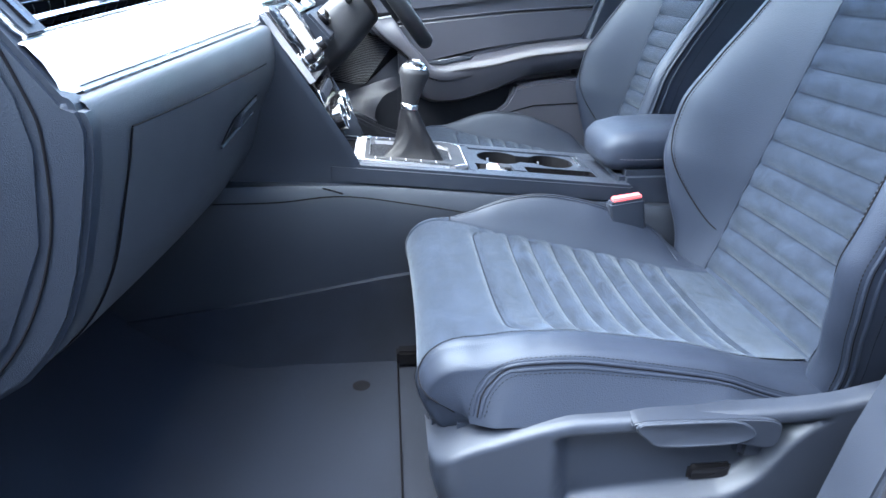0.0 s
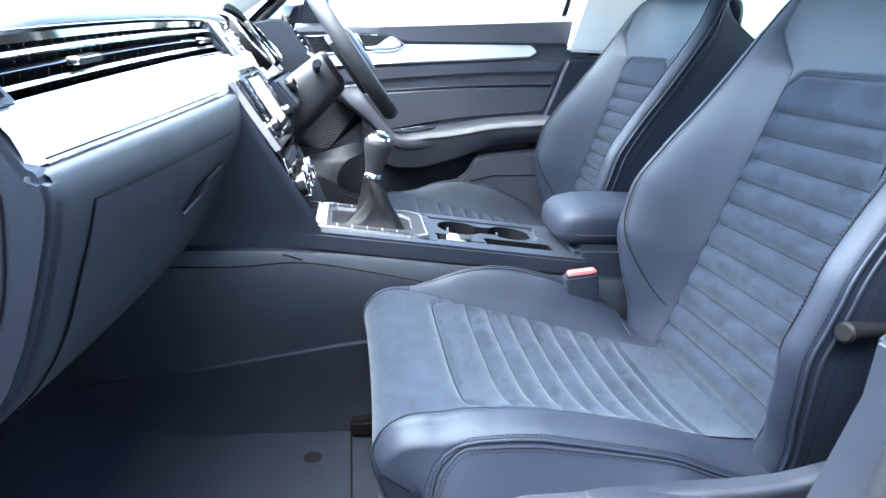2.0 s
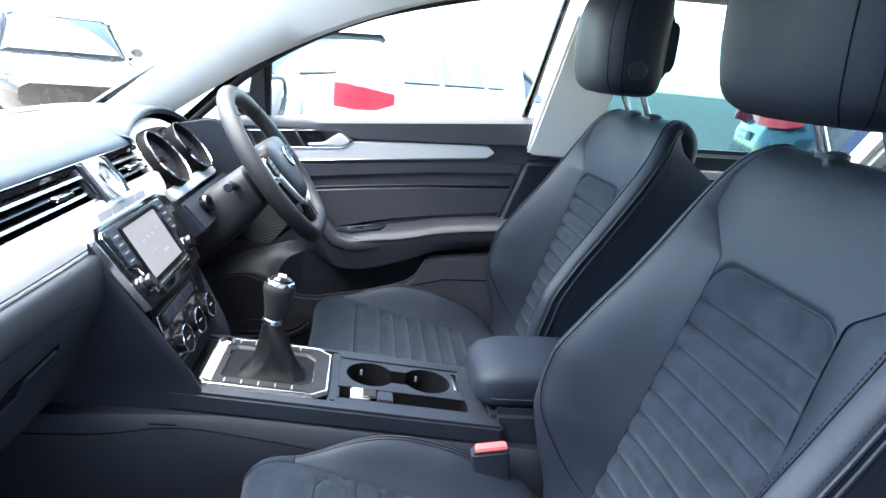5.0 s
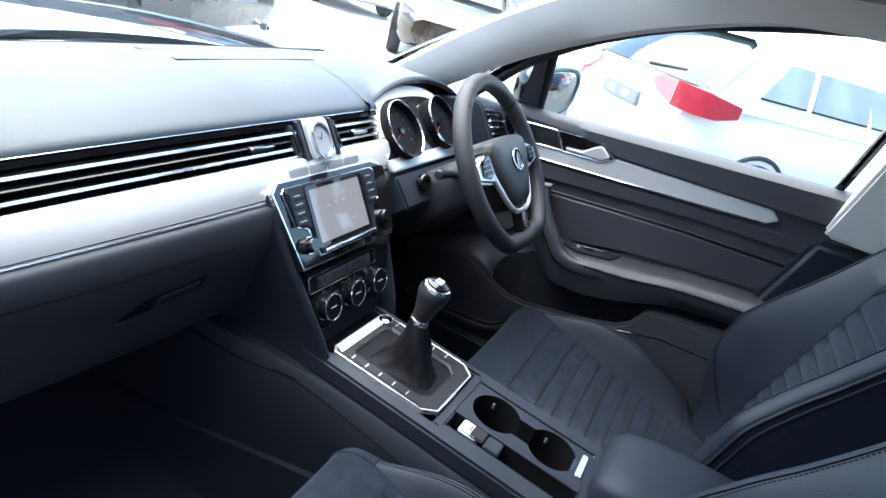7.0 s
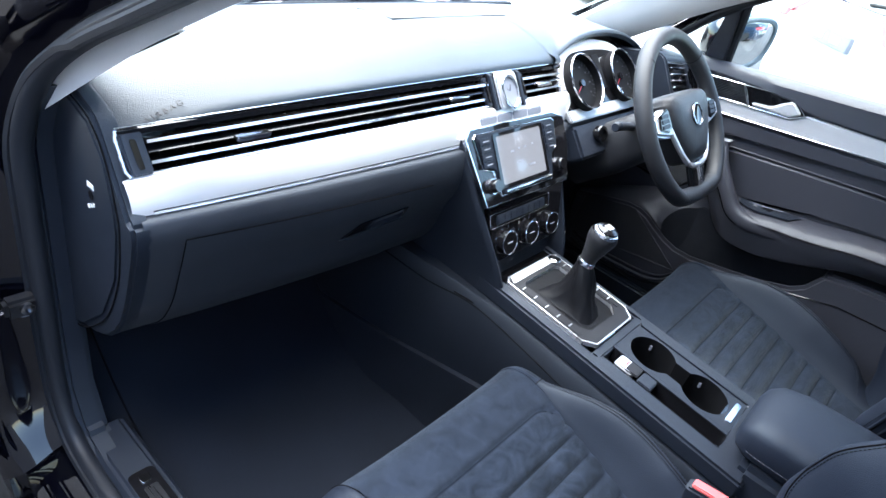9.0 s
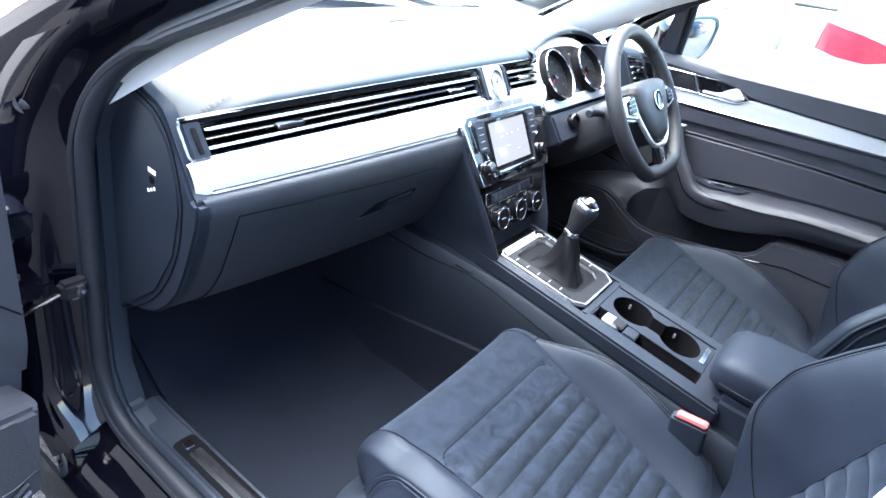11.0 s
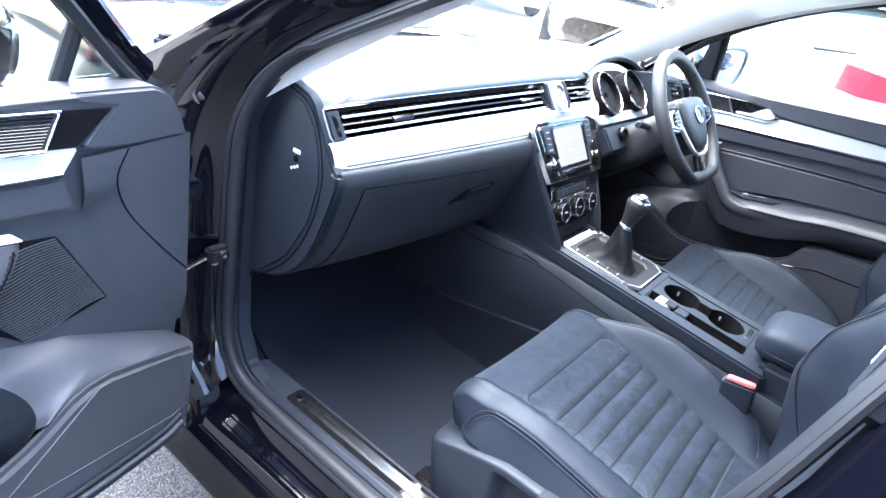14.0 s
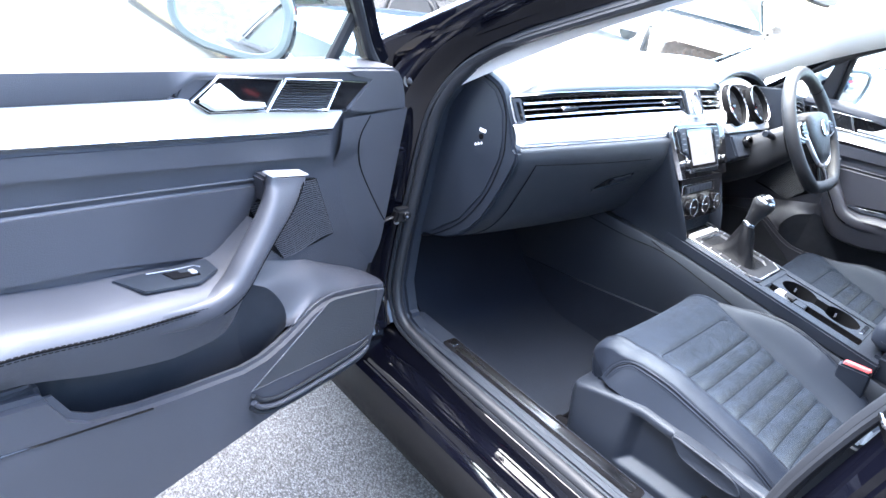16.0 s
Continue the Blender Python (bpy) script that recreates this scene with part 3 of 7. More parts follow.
for side in (1, -1):
    part("front_wing_" + ("left" if side > 0 else "right"),
         sheet(lambda u, v: Vector((side * (-0.79 - 0.11 * math.sin(1.4 * v)), 0.52 + 1.5 * u, 0.985 - 0.15 * u * u - 0.55 * v)), span(0, 1, 10), span(0, 1, 8), 0.02),
         paint, kind="structure", label="glossy black front wing")

# carpet that climbs the side of the tunnel
def tunnel_at(y, v):
    f = min(1.0, max(0.0, (y - 0.02) / 0.25))
    top = 0.496 - 0.13 * (y + 0.013)
    z = 0.316 + (top - 0.316) * min(v, 1.0)
    return Vector((-0.142 - 0.022 * f - 0.016 * (1 - min(v, 1.0)) ** 3 + 0.014 * max(0.0, v - 1) / 0.1, y, z))


part("tunnel_carpet", sheet(tunnel_at, span(-0.35, 0.56, 30), span(0, 1, 12) + [1.03, 1.1]), carpet, kind="structure", label="charcoal carpet on the side of the tunnel")

# floor mat
m = thing("floor_mat", (-0.40, 0.2, 0.318), "charcoal carpet floor mat in the passenger footwell", "floor mat")
mat_right = table((0.0, -0.172), (0.124, -0.170), (0.22, -0.165), (0.29, -0.158), (0.40, -0.135), (0.62, -0.135))


def mat_at(u, y, up=0.0):
    """The mat lies on the floor and climbs the front of the footwell."""
    rise = max(0.0, y - 0.24) / 0.49
    return Vector((-0.640 + (mat_right(y) + 0.640) * u, y, 0.3245 + up + 0.40 * rise ** 2))


part("mat_surface", sheet(mat_at, span(0, 1, 12), span(0.0, 0.62, 40), 0.006), matcloth, m)
part("binding", tube([mat_at(0, y) for y in span(0.61, 0, 30)] + [mat_at(u, 0) for u in span(0.05, 1, 12)] + [mat_at(1, y) for y in span(0.02, 0.61, 30)], 0.0030, 6), seam_black, m, "stitched black edge binding")
part("fixing_button", lathe([(0.0, 0.0), (0.017, 0.0), (0.017, 0.003), (0.012, 0.005), (0.0, 0.004)], pose(-0.245, 0.065, 0.327)), seam_black, m, "round black fixing button")


# ---------------------------------------------------------------- dashboard
def ease(t):
    t = min(1.0, max(0.0, t))
    return t * t * (3 - 2 * t)


def belly(x):
    """0 at the ends of the dashboard, 1 in its middle."""
    return max(0.0, 1 - ((x - 0.03) / 0.73) ** 2)


def dash_at(x, y, z):
    b = belly(x)
    near = min(1.0, max(0.0, (0.62 - y) / 0.25))
    rise = ease((z - 0.90) / 0.075) * ease(near * 1.2)
    return Vector((x, y - 0.055 * b * near, z + 0.012 * b + 0.020 * b * rise))


dash = thing("dashboard", (0, 0.4, 0.6), "black soft-touch dashboard with a silver strip and long air vents", "dashboard")
DX = span(-0.688, 0.688, 49)
TOP = curve([(0.80, 0.985), (0.66, 1.035), (0.53, 1.060), (0.43, 1.062), (0.36, 1.048), (0.315, 1.030), (0.300, 1.020), (0.302, 1.012), (0.335, 1.008)], 26)
TOP_Y, TOP_Z = [p.x for p in TOP[:20]][::-1], [p.y for p in TOP[:20]][::-1]


def dash_z(x, y):
    """Height of the dash top over a place."""
    y0 = y
    for _ in range(6):
        y0 = y + 0.055 * belly(x) * min(1.0, max(0.0, (0.62 - y0) / 0.25))
    return dash_at(x, y0, float(np.interp(y0, TOP_Y, TOP_Z)) - 0.018 * max(0, abs(x) - 0.55) / 0.14).z


for x0, x1, n in ((-0.688, 0.216, 26), (0.216, 0.556, 13), (0.556, 0.688, 24)):
    part("dash_top", sheet(lambda x, k: dash_at(x, TOP[k].x, TOP[k].y - 0.018 * max(0, abs(x) - 0.55) / 0.14), span(x0, x1, max(5, int((x1 - x0) * 34))), range(26 if n != 13 else 14)), dashtop, dash, "grained soft black top")
for x0, x1 in ((-0.688, 0.216), (0.556, 0.688)):
    part("vent_channel", sheet(lambda x, k: dash_at(x, (0.330, 0.336, 0.315, 0.268)[k], (1.010, 0.985, 0.957, 0.955)[k]), span(x0, x1, 24), range(4)), gloss, dash)
LOW = curve([(0.262, 0.958), (0.262, 0.925), (0.236, 0.9225), (0.228, 0.912), (0.228, 0.888), (0.248, 0.815), (0.274, 0.745), (0.315, 0.690), (0.37, 0.655), (0.46, 0.635), (0.62, 0.66)], 34)


def low_at(x, k, out=0.0):
    """The lower panel: it leaves the silver strip flush and tucks under towards the middle."""
    y, z, b = LOW[k].x, LOW[k].y, belly(x)
    return dash_at(x, y - out + 0.016 * b * ease((0.875 - z) / 0.07), z - 0.02 * b * ease((0.925 - z) / 0.05))


part("lower_dash", sheet(low_at, DX, range(34)), dash_low, dash, "black lower dashboard panel")


# silver strip under the vents
def strip_at(x, k, out=0.0):
    y, z = ((0.268, 0.9645), (0.259, 0.962), (0.250, 0.950), (0.244, 0.936), (0.242, 0.925), (0.255, 0.923))[k]
    return dash_at(x, y - out, z)


part("silver_strip", sheet(strip_at, span(-0.694, 0.222, 40), range(6)), alu, dash, "brushed silver strip")
part("strip_groove", tube([dash_at(x, 0.2425, 0.9285) for x in span(-0.67, -0.14, 24)], 0.0008, 6), gloss, dash)
part("strip_edge", tube([dash_at(x, 0.2415, 0.925) for x in span(-0.67, -0.14, 24)], 0.0016, 6), chrome, dash)

# vent bars
part("vent_top_bar", sheet(lambda x, k: dash_at(x, (0.301, 0.297, 0.296, 0.302)[k], (1.012, 1.011, 1.004, 1.002)[k]), span(-0.685, 0.215, 30), range(4)), gloss, dash)
part("vent_top_line", tube([dash_at(x, 0.2985, 1.0145) for x in span(-0.685, 0.215, 30)], 0.0009, 6), chrome, dash, "thin chrome line")
part("vent_low_line", tube([dash_at(x, 0.266, 0.9668) for x in span(-0.685, 0.215, 30)], 0.0013, 6), chrome, dash, "thin chrome line")


def bar(x0, x1, y, z, h, material, label=""):
    part("vent_slat", sheet(lambda x, k: dash_at(x, y + (0.022, 0, -0.003, 0, 0.022)[k], z + (h, h, 0, -h, -h)[k]), span(x0, x1, 20), range(5)), material, dash, label)


for x0, x1 in ((-0.655, -0.049), (0.056, 0.205)):
    bar(x0, x1, 0.287, 0.997, 0.0028, chrome, "bright chrome slat")
    bar(x0, x1, 0.284, 0.9855, 0.0022, gloss)
    bar(x0, x1, 0.276, 0.974, 0.0028, chrome, "bright chrome slat")
    for x in span(x0 + 0.02, x1 - 0.02, int((x1 - x0) / 0.022)):
        part("vent_fin", slab([(0.300, 0.962), (0.296, 0.968), (0.305, 1.004), (0.325, 1.004), (0.318, 0.962)], x - 0.0008, x + 0.0008, lambda a, b, d: dash_at(d, a, b)), hard, dash)
for x in (-0.525, -0.135, 0.128):
    part("vent_tab", slab(rounded(x - 0.024, x + 0.024, 0.9815, 0.9895, 0.003), 0.272, 0.284, lambda a, b, d: dash_at(a, d, b), 0.0015), chrome, dash)
# thumb wheels beside the vents
for x0, x1 in ((-0.683, -0.657), (-0.062, -0.049), (0.050, 0.063)):
    part("vent_end", slab([(x0, 0.966), (x1, 0.966), (x1, 1.009), (x0, 1.009)], 0.0, 0.012,
                          lambda a, b, d: dash_at(a, 0.262 + (b - 0.966) * 0.80 + d, b), 0.002), hard, dash, "grey vent end block")
    xc = (x0 + x1) / 2
    part("thumb_wheel", slab(rounded(xc - 0.0035, xc + 0.0035, 0.973, 1.002, 0.002), -0.003, 0.006,
                             lambda a, b, d: dash_at(a, 0.262 + (b - 0.966) * 0.80 + d, b), 0.001), gloss, dash)
part("vent_frame", tube([dash_at(x, y, z) for x, y, z in ((-0.685, 0.297, 1.012), (-0.688, 0.292, 1.005), (-0.688, 0.268, 0.972), (-0.684, 0.264, 0.966))], 0.0025, 8), chrome, dash)

# end wing of the dashboard and oval side cover
part("end_cap", slab([(0.300, 1.018), (0.262, 0.962)] + [(p.x - 0.003, p.y) for p in LOW[6:30:2]] + [(0.50, 0.632), (0.47, 1.04), (0.37, 1.045), (0.315, 1.032)],
                     -0.703, -0.676, lambda a, b, d: Vector((d, a, b)), 0.006), soft, dash, "black end wing")
part("side_cover", slab([(0.285, 0.985), (0.266, 0.93), (0.262, 0.89), (0.277, 0.81), (0.325, 0.72), (0.405, 0.645), (0.455, 0.625), (0.46, 1.02), (0.38, 1.035), (0.32, 1.02)],
                        -0.7055, -0.695, lambda a, b, d: Vector((d, a, b)), 0.004), soft, dash, "black oval side cover")
part("side_cover_gap", tube(curve([(-0.7035, y, z) for y, z in ((0.385, 1.038), (0.318, 1.023), (0.282, 0.985), (0.263, 0.93), (0.259, 0.89), (0.274, 0.808), (0.322, 0.717), (0.402, 0.642), (0.455, 0.621))], 40), 0.0013, 6), seam_black, dash)
for k in range(3):
    part("switch_mark", box(-0.7062, -0.7056, 0.318 + 0.007 * k, 0.322 + 0.0075 * k, 0.902 - 0.004 * k, 0.907 - 0.004 * k, 0), white_print, dash)
part("switch_mark", box(-0.7062, -0.7056, 0.316, 0.334, 0.927, 0.934, 0), white_print, dash)
part("switch_slot", lathe([(0.0, 0), (0.006, 0), (0.006, 0.001), (0.0, 0.001)], pose(-0.7058, 0.325, 0.917, 0, -90, 0), 14), gloss, dash)
def dash_sheet(a, b):
    return Vector((a, b, dash_z(a, b)))


mark_at = dash_sheet(-0.622, 0.300)
mark_x = (dash_sheet(-0.602, 0.302) - dash_sheet(-0.642, 0.298)).normalized()
mark_y = (dash_sheet(-0.622, 0.306) - dash_sheet(-0.622, 0.294)).normalized()
mark_z = mark_x.cross(mark_y).normalized()
lettering("A I R B A G", 0.0112, Matrix.Translation(mark_at + mark_z * 0.0026) @ Matrix((mark_x, mark_z.cross(mark_x), mark_z)).transposed().to_4x4(), rubber, dash)


# glovebox
gb = part("glovebox_lid", sheet(lambda x, k: low_at(x, k, 0.003), span(-0.640, -0.215, 26), range(13, 27)), dash_low, dash, "black glovebox lid")
part("glovebox_gap", tube([low_at(x, 13, 0.0024) + Vector((0, 0, 0.001)) for x in span(-0.640, -0.215, 26)], 0.0009, 6), seam_black, dash)
part("glovebox_gap", tube(curve([low_at(-0.640, k, 0.0022) for k in range(13, 27, 3)], 20), 0.0009, 6), seam_black, dash)
part("latch_recess", slab([(-0.375, 0.799), (-0.348, 0.829), (-0.255, 0.841), (-0.255, 0.818)], -0.001, 0.003, lambda a, b, d: dash_at(a, 0.2405 - d + (0.83 - b) * 0.44, b), 0.001), gloss, gb, "dark latch recess")
part("latch", slab([(-0.335, 0.810), (-0.330, 0.832), (-0.268, 0.840), (-0.268, 0.820)], 0.002, 0.008, lambda a, b, d: dash_at(a, 0.2405 - d + (0.83 - b) * 0.44, b), 0.002), soft, gb, "glovebox latch")
part("latch_lip", tube([dash_at(x, 0.2375 + (0.83 - z) * 0.44, z) for x, z in ((-0.380, 0.797), (-0.31, 0.806), (-0.255, 0.815))], 0.0022, 8), hard, gb)

# speaker grille on the dash top
part("top_grille", slab([(-0.135, 0.412), (0.215, 0.412), (0.19, 0.535), (-0.11, 0.535)], -0.004, 0.0012,
                        lambda a, b, d: Vector((a, b, dash_z(a, b) + 0.001 + d)), 0.0005), grille_cloth, dash, "flat black speaker mesh")

# clock in the vents
part("clock_frame", slab(rounded(-0.049, 0.050, 0.958, 1.016, 0.006), 0.0, 0.028, lambda a, b, d: dash_at(a, 0.255 + (b - 0.958) * 0.72 + d, b), 0.003), gloss, dash, "glossy black clock surround")
def clock_at(a, b, d):
    return dash_at(a, 0.255 + (b - 0.958) * 0.72 + d, b)


for x0 in (-0.047, 0.039):
    part("clock_bar", slab(rounded(x0, x0 + 0.009, 0.961, 1.013, 0.002), -0.0035, 0.004, clock_at, 0.001), hard, dash, "grey side bar")
part("clock_case", slab(rounded(-0.032, 0.035, 0.960, 1.014, 0.008), -0.004, 0.01, clock_at, 0.003), silver, dash, "silver clock case")
part("clock_rim", ring_plate(rounded(-0.023, 0.026, 0.9615, 1.0125, 0.024, 9), rounded(-0.020, 0.023, 0.9645, 1.0095, 0.021, 9), -0.010, 0.0, clock_at), chrome, dash, "chrome clock ring")
clock = part("clock_face", slab(rounded(-0.0195, 0.0225, 0.965, 1.009, 0.0205, 9), -0.0055, -0.003, clock_at), button_grey, dash, "grey clock face")
for u, v in ((0.006, 0.010), (-0.010, 0.004)):
    part("clock_hand", slab([(0.0015 - 0.05 * v, 0.987 + 0.05 * u), (0.0015 + u, 0.987 + v), (0.0015 + 0.05 * v, 0.987 - 0.05 * u)], -0.0064, -0.0054, clock_at), dial_black, clock)

# row of buttons on the strip above the display
for k in range(4):
    x0 = -0.094 + 0.049 * k
    part("strip_button", slab(rounded(x0, x0 + 0.048, 0.9455, 0.9555, 0.004), -0.0010, 0.003, lambda a, b, d: dash_at(a, 0.2475 + (b - 0.945) * 0.55 + d, b), 0.001), button_grey, dash, "grey push button")


# ---------------------------------------------------------------- centre stack
def stack_at(x, s, n):
    """x across, s down the sloping face, n out of it."""
    return Vector((x, 0.188 - 0.53 * s - 0.85 * n, 0.952 - 0.85 * s + 0.53 * n))


def climate_at(x, s, n):
    return Vector((x, 0.124 - 0.31 * s - 0.95 * n, 0.846 - 0.95 * s + 0.31 * n))


stack = thing("centre_stack", (0.017, 0.2, 0.7), "glossy black centre stack with touch screen and climate controls", "centre stack")
rings = []
for z, yp in ((0.955, 0.200), (0.90, 0.172), (0.848, 0.142), (0.79, 0.120), (0.735, 0.104), (0.70, 0.090), (0.655, 0.085)):
    f = (0.955 - z) / 0.241
    x0, x1, y = -0.154 + 0.050 * min(f, 1.05), 0.186 - 0.047 * min(f, 1.05), max(0.053, 0.192 - 0.567 * (0.955 - z))
    rings.append([Vector(p) for p in ((x0, 0.55, z), (x0, y + 0.016, z), (x0 + 0.002, y + 0.005, z), (x0 + 0.006, y, z), (x0 + 0.011, y + 0.001, z), (x0 + 0.014, yp, z),
                                      (x1 - 0.014, yp, z), (x1 - 0.011, y + 0.001, z), (x1 - 0.006, y, z), (x1 - 0.002, y + 0.005, z), (x1, y + 0.016, z), (x1, 0.55, z))])
part("housing", loft(rings), soft, stack, "black side housing")
BEZEL = [(-0.143, -0.002), (-0.128, -0.016), (0.135, -0.014), (0.174, 0.000), (0.176, 0.060), (0.150, 0.128), (-0.121, 0.124)]
TRIM = [(-0.157, -0.004), (-0.132, -0.023), (0.138, -0.019), (0.179, -0.003), (0.179, 0.061), (0.152, 0.130), (-0.130, 0.128)]
part("bezel", slab(BEZEL, -0.006, 0.0075, stack_at, 0.001), gloss, stack, "glossy black display surround")
part("bezel_trim", ring_plate([(0.78 * u + 0.22 * x, 0.78 * v + 0.22 * s) for (x, s), (u, v) in zip(TRIM, BEZEL)], BEZEL, -0.004, 0.0070, stack_at), chrome, stack, "silver outline of the display surround")
UNIT = [(-0.124, 0.000), (-0.118, -0.006), (0.122, -0.004), (0.130, 0.002), (0.124, 0.052), (0.104, 0.064), (0.092, 0.112), (-0.074, 0.110), (-0.086, 0.064), (-0.112, 0.054)]
disp = part("display_unit", slab(UNIT, 0.006, 0.013, stack_at, 0.002), hard, stack, "dark grey display unit")
part("unit_line", tube([stack_at(x * 1.03, s * 1.02, 0.0085) for x, s in UNIT], 0.0016, 6, closed=True), chrome, stack, "thin chrome outline")
part("screen", slab(rounded(-0.072, 0.072, 0.005, 0.094, 0.003), 0.0125, 0.0145, stack_at, 0.0006), screen, disp, "switched-on grey touch screen")
for x, y0, w in ((-0.034, 0.036, 0.012), (-0.010, 0.034, 0.006), (0.008, 0.034, 0.010), (0.036, 0.032, 0.006), (-0.020, 0.058, 0.020), (0.014, 0.070, 0.024)):
    part("screen_mark", slab([(x, y0), (x + w, y0), (x + w, y0 + 0.004), (x, y0 + 0.004)], 0.0145, 0.0147, stack_at), button_grey, disp)
part("screen_frame", ring_plate(rounded(-0.080, 0.080, -0.001, 0.101, 0.004), rounded(-0.072, 0.072, 0.005, 0.094, 0.003), 0.0125, 0.0155, stack_at), gloss, disp)
part("slot", slab(rounded(0.018, 0.062, -0.012, -0.005, 0.002), 0.0075, 0.0085, stack_at), gloss, stack)
part("display_lip", tube([stack_at(x, 0.107, 0.014) for x in span(-0.068, 0.086, 6)], 0.003, 8), chrome, disp, "bright lower lip")
for sx in (-0.119, 0.086):
    for k in range(4):
        y0 = 0.002 + 0.0138 * k
        part("side_button", slab(rounded(sx, sx + 0.034 - 0.002 * k, y0, y0 + 0.0128, 0.002), 0.012, 0.0155, stack_at, 0.001), hard, disp)
        part("button_mark", slab([(sx + 0.009, y0 + 0.0058), (sx + 0.025, y0 + 0.0058), (sx + 0.025, y0 + 0.0074), (sx + 0.009, y0 + 0.0074)], 0.0153, 0.0159, stack_at), grey_print, disp)


def frame_pose(f, x, s, n):
    o = f(x, s, n)
    ax, ay = (f(x + 1, s, n) - o).normalized(), (f(x, s - 1, n) - o).normalized()
    az = ax.cross(ay)
    return Matrix.Translation(o) @ Matrix((ax, ay, az)).transposed().to_4x4()


for x in (-0.099, 0.122):
    mk = frame_pose(stack_at, x, 0.090, 0.007)
    k = part("rotary_knob", lathe([(0.0125, 0), (0.0125, 0.014), (0.0105, 0.017), (0.0, 0.017)], mk, 24), gloss, disp, "black rotary knob")
    part("knob_ring", lathe([(0.0130, 0.002), (0.0142, 0.002), (0.0142, 0.005), (0.0130, 0.005)], mk, 24, True), chrome, disp)
part("climate_panel", slab([(-0.112, 0.0), (0.150, 0.0), (0.132, 0.118), (-0.100, 0.118)], -0.010, 0.002, climate_at, 0.003), gloss, stack, "glossy black climate panel")
part("button_bar", slab(rounded(-0.088, 0.072, 0.023, 0.042, 0.003), 0.002, 0.006, climate_at, 0.001), hard, stack, "row of grey climate buttons")
part("bar_line", tube([climate_at(x, s, 0.004) for x, s in rounded(-0.108, 0.090, 0.018, 0.046, 0.004)], 0.0009, 6, closed=True), chrome, stack)
for k in range(8):
    x0 = -0.086 + 0.0196 * k
    part("climate_button", slab(rounded(x0, x0 + 0.0182, 0.025, 0.040, 0.001), 0.006, 0.0075, climate_at, 0.0006), hard, stack)
for x in (-0.072, 0.002, 0.076):
    mk = frame_pose(climate_at, x, 0.076, 0.002)
    k = part("climate_knob", lathe([(0.0255, 0), (0.0255, 0.004), (0.0235, 0.006), (0.0225, 0.020), (0.0205, 0.022), (0.0, 0.0215)], mk, 32), gloss, stack, "black climate knob")
    part("ring", lathe([(0.0222, 0.0200), (0.0236, 0.0205), (0.0236, 0.0222), (0.0224, 0.0229), (0.0216, 0.0220)], mk, 32, True), chrome, k, "chrome ring")
    part("mark", slab(rounded(-0.008, 0.008, -0.0009, 0.0009, 0.0006), 0.0216, 0.0222, lambda a, b, d, mk=mk: mk @ Vector((a, b, d))), grey_print, k)
    part("face", lathe([(0.0200, 0.0205), (0.0195, 0.0217), (0.0, 0.0214)], mk, 32), button_dark, k, "matt dark grey knob face")
for x0 in (-0.042, 0.032):
    part("side_button", slab(rounded(x0, x0 + 0.014, 0.062, 0.092, 0.002), 0.001, 0.004, climate_at, 0.001), hard, stack)

# ---------------------------------------------------------------- instrument cluster
cl = thing("instrument_cluster", (0.37, 0.3, 0.95), "two round dark dials in a silver-rimmed binnacle", "instrument cluster")
CX = 0.3774


def dial_at(a, b, n):
    """a across, b up the leaning face, n out of it."""
    return Vector((CX + a, 0.2226 + 0.656 * b - 0.755 * n, 1.000 + 0.755 * b + 0.656 * n))


def binnacle(grow):
    pts = [(-0.168 + 0.3 * grow, -0.078 - grow), (-0.178 - grow, -0.03), (-0.168 - grow, 0.035), (-0.130 - grow * 0.8, 0.082 + grow * 0.7), (-0.06, 0.098 + grow), (0.03, 0.098 + grow), (0.115 + grow * 0.8, 0.080 + grow * 0.7),
           (0.165 + grow, 0.03), (0.178 + grow, -0.03), (0.168 - 0.3 * grow, -0.078 - grow)]
    return [tuple(q)[:2] for q in curve([(a, b, 0) for a, b in pts], 40)]


part("silver_rim", slab(binnacle(0.0), -0.012, 0.0, dial_at, 0.003), alu, cl, "silver cluster rim")
part("inner_panel", slab(binnacle(-0.026), -0.001, 0.0015, dial_at, 0.001), gloss, cl, "glossy black inner panel")
def hood_at(u, t):
    """The swell of the dash top over the dials: u across, t from the front lip to the back."""
    x = 0.418 + 0.235 * u
    e = max(0.0, 1 - u * u) ** 0.55
    lip_z = 1.018 + 0.078 * e
    lip_y = 0.232 + 0.70 * (lip_z - 1.0) - 0.004 - 0.018 * e
    if t < 0:
        return Vector((x * 0.985 + 0.0063, lip_y - t * 0.075, lip_z - 0.010 - 0.006 * e))
    y = lip_y + (0.585 - lip_y) * t
    b = dash_z(x, max(y, 0.26)) + 0.0006
    w = (1 - t) ** 2 * (1 + 2 * t)
    z = b * (1 - w) + max(lip_z, b) * w if e > 0.02 else b
    return Vector((x, y, z - (0.006 if t == 0 else 0.0015 if t < 0.02 else 0)))


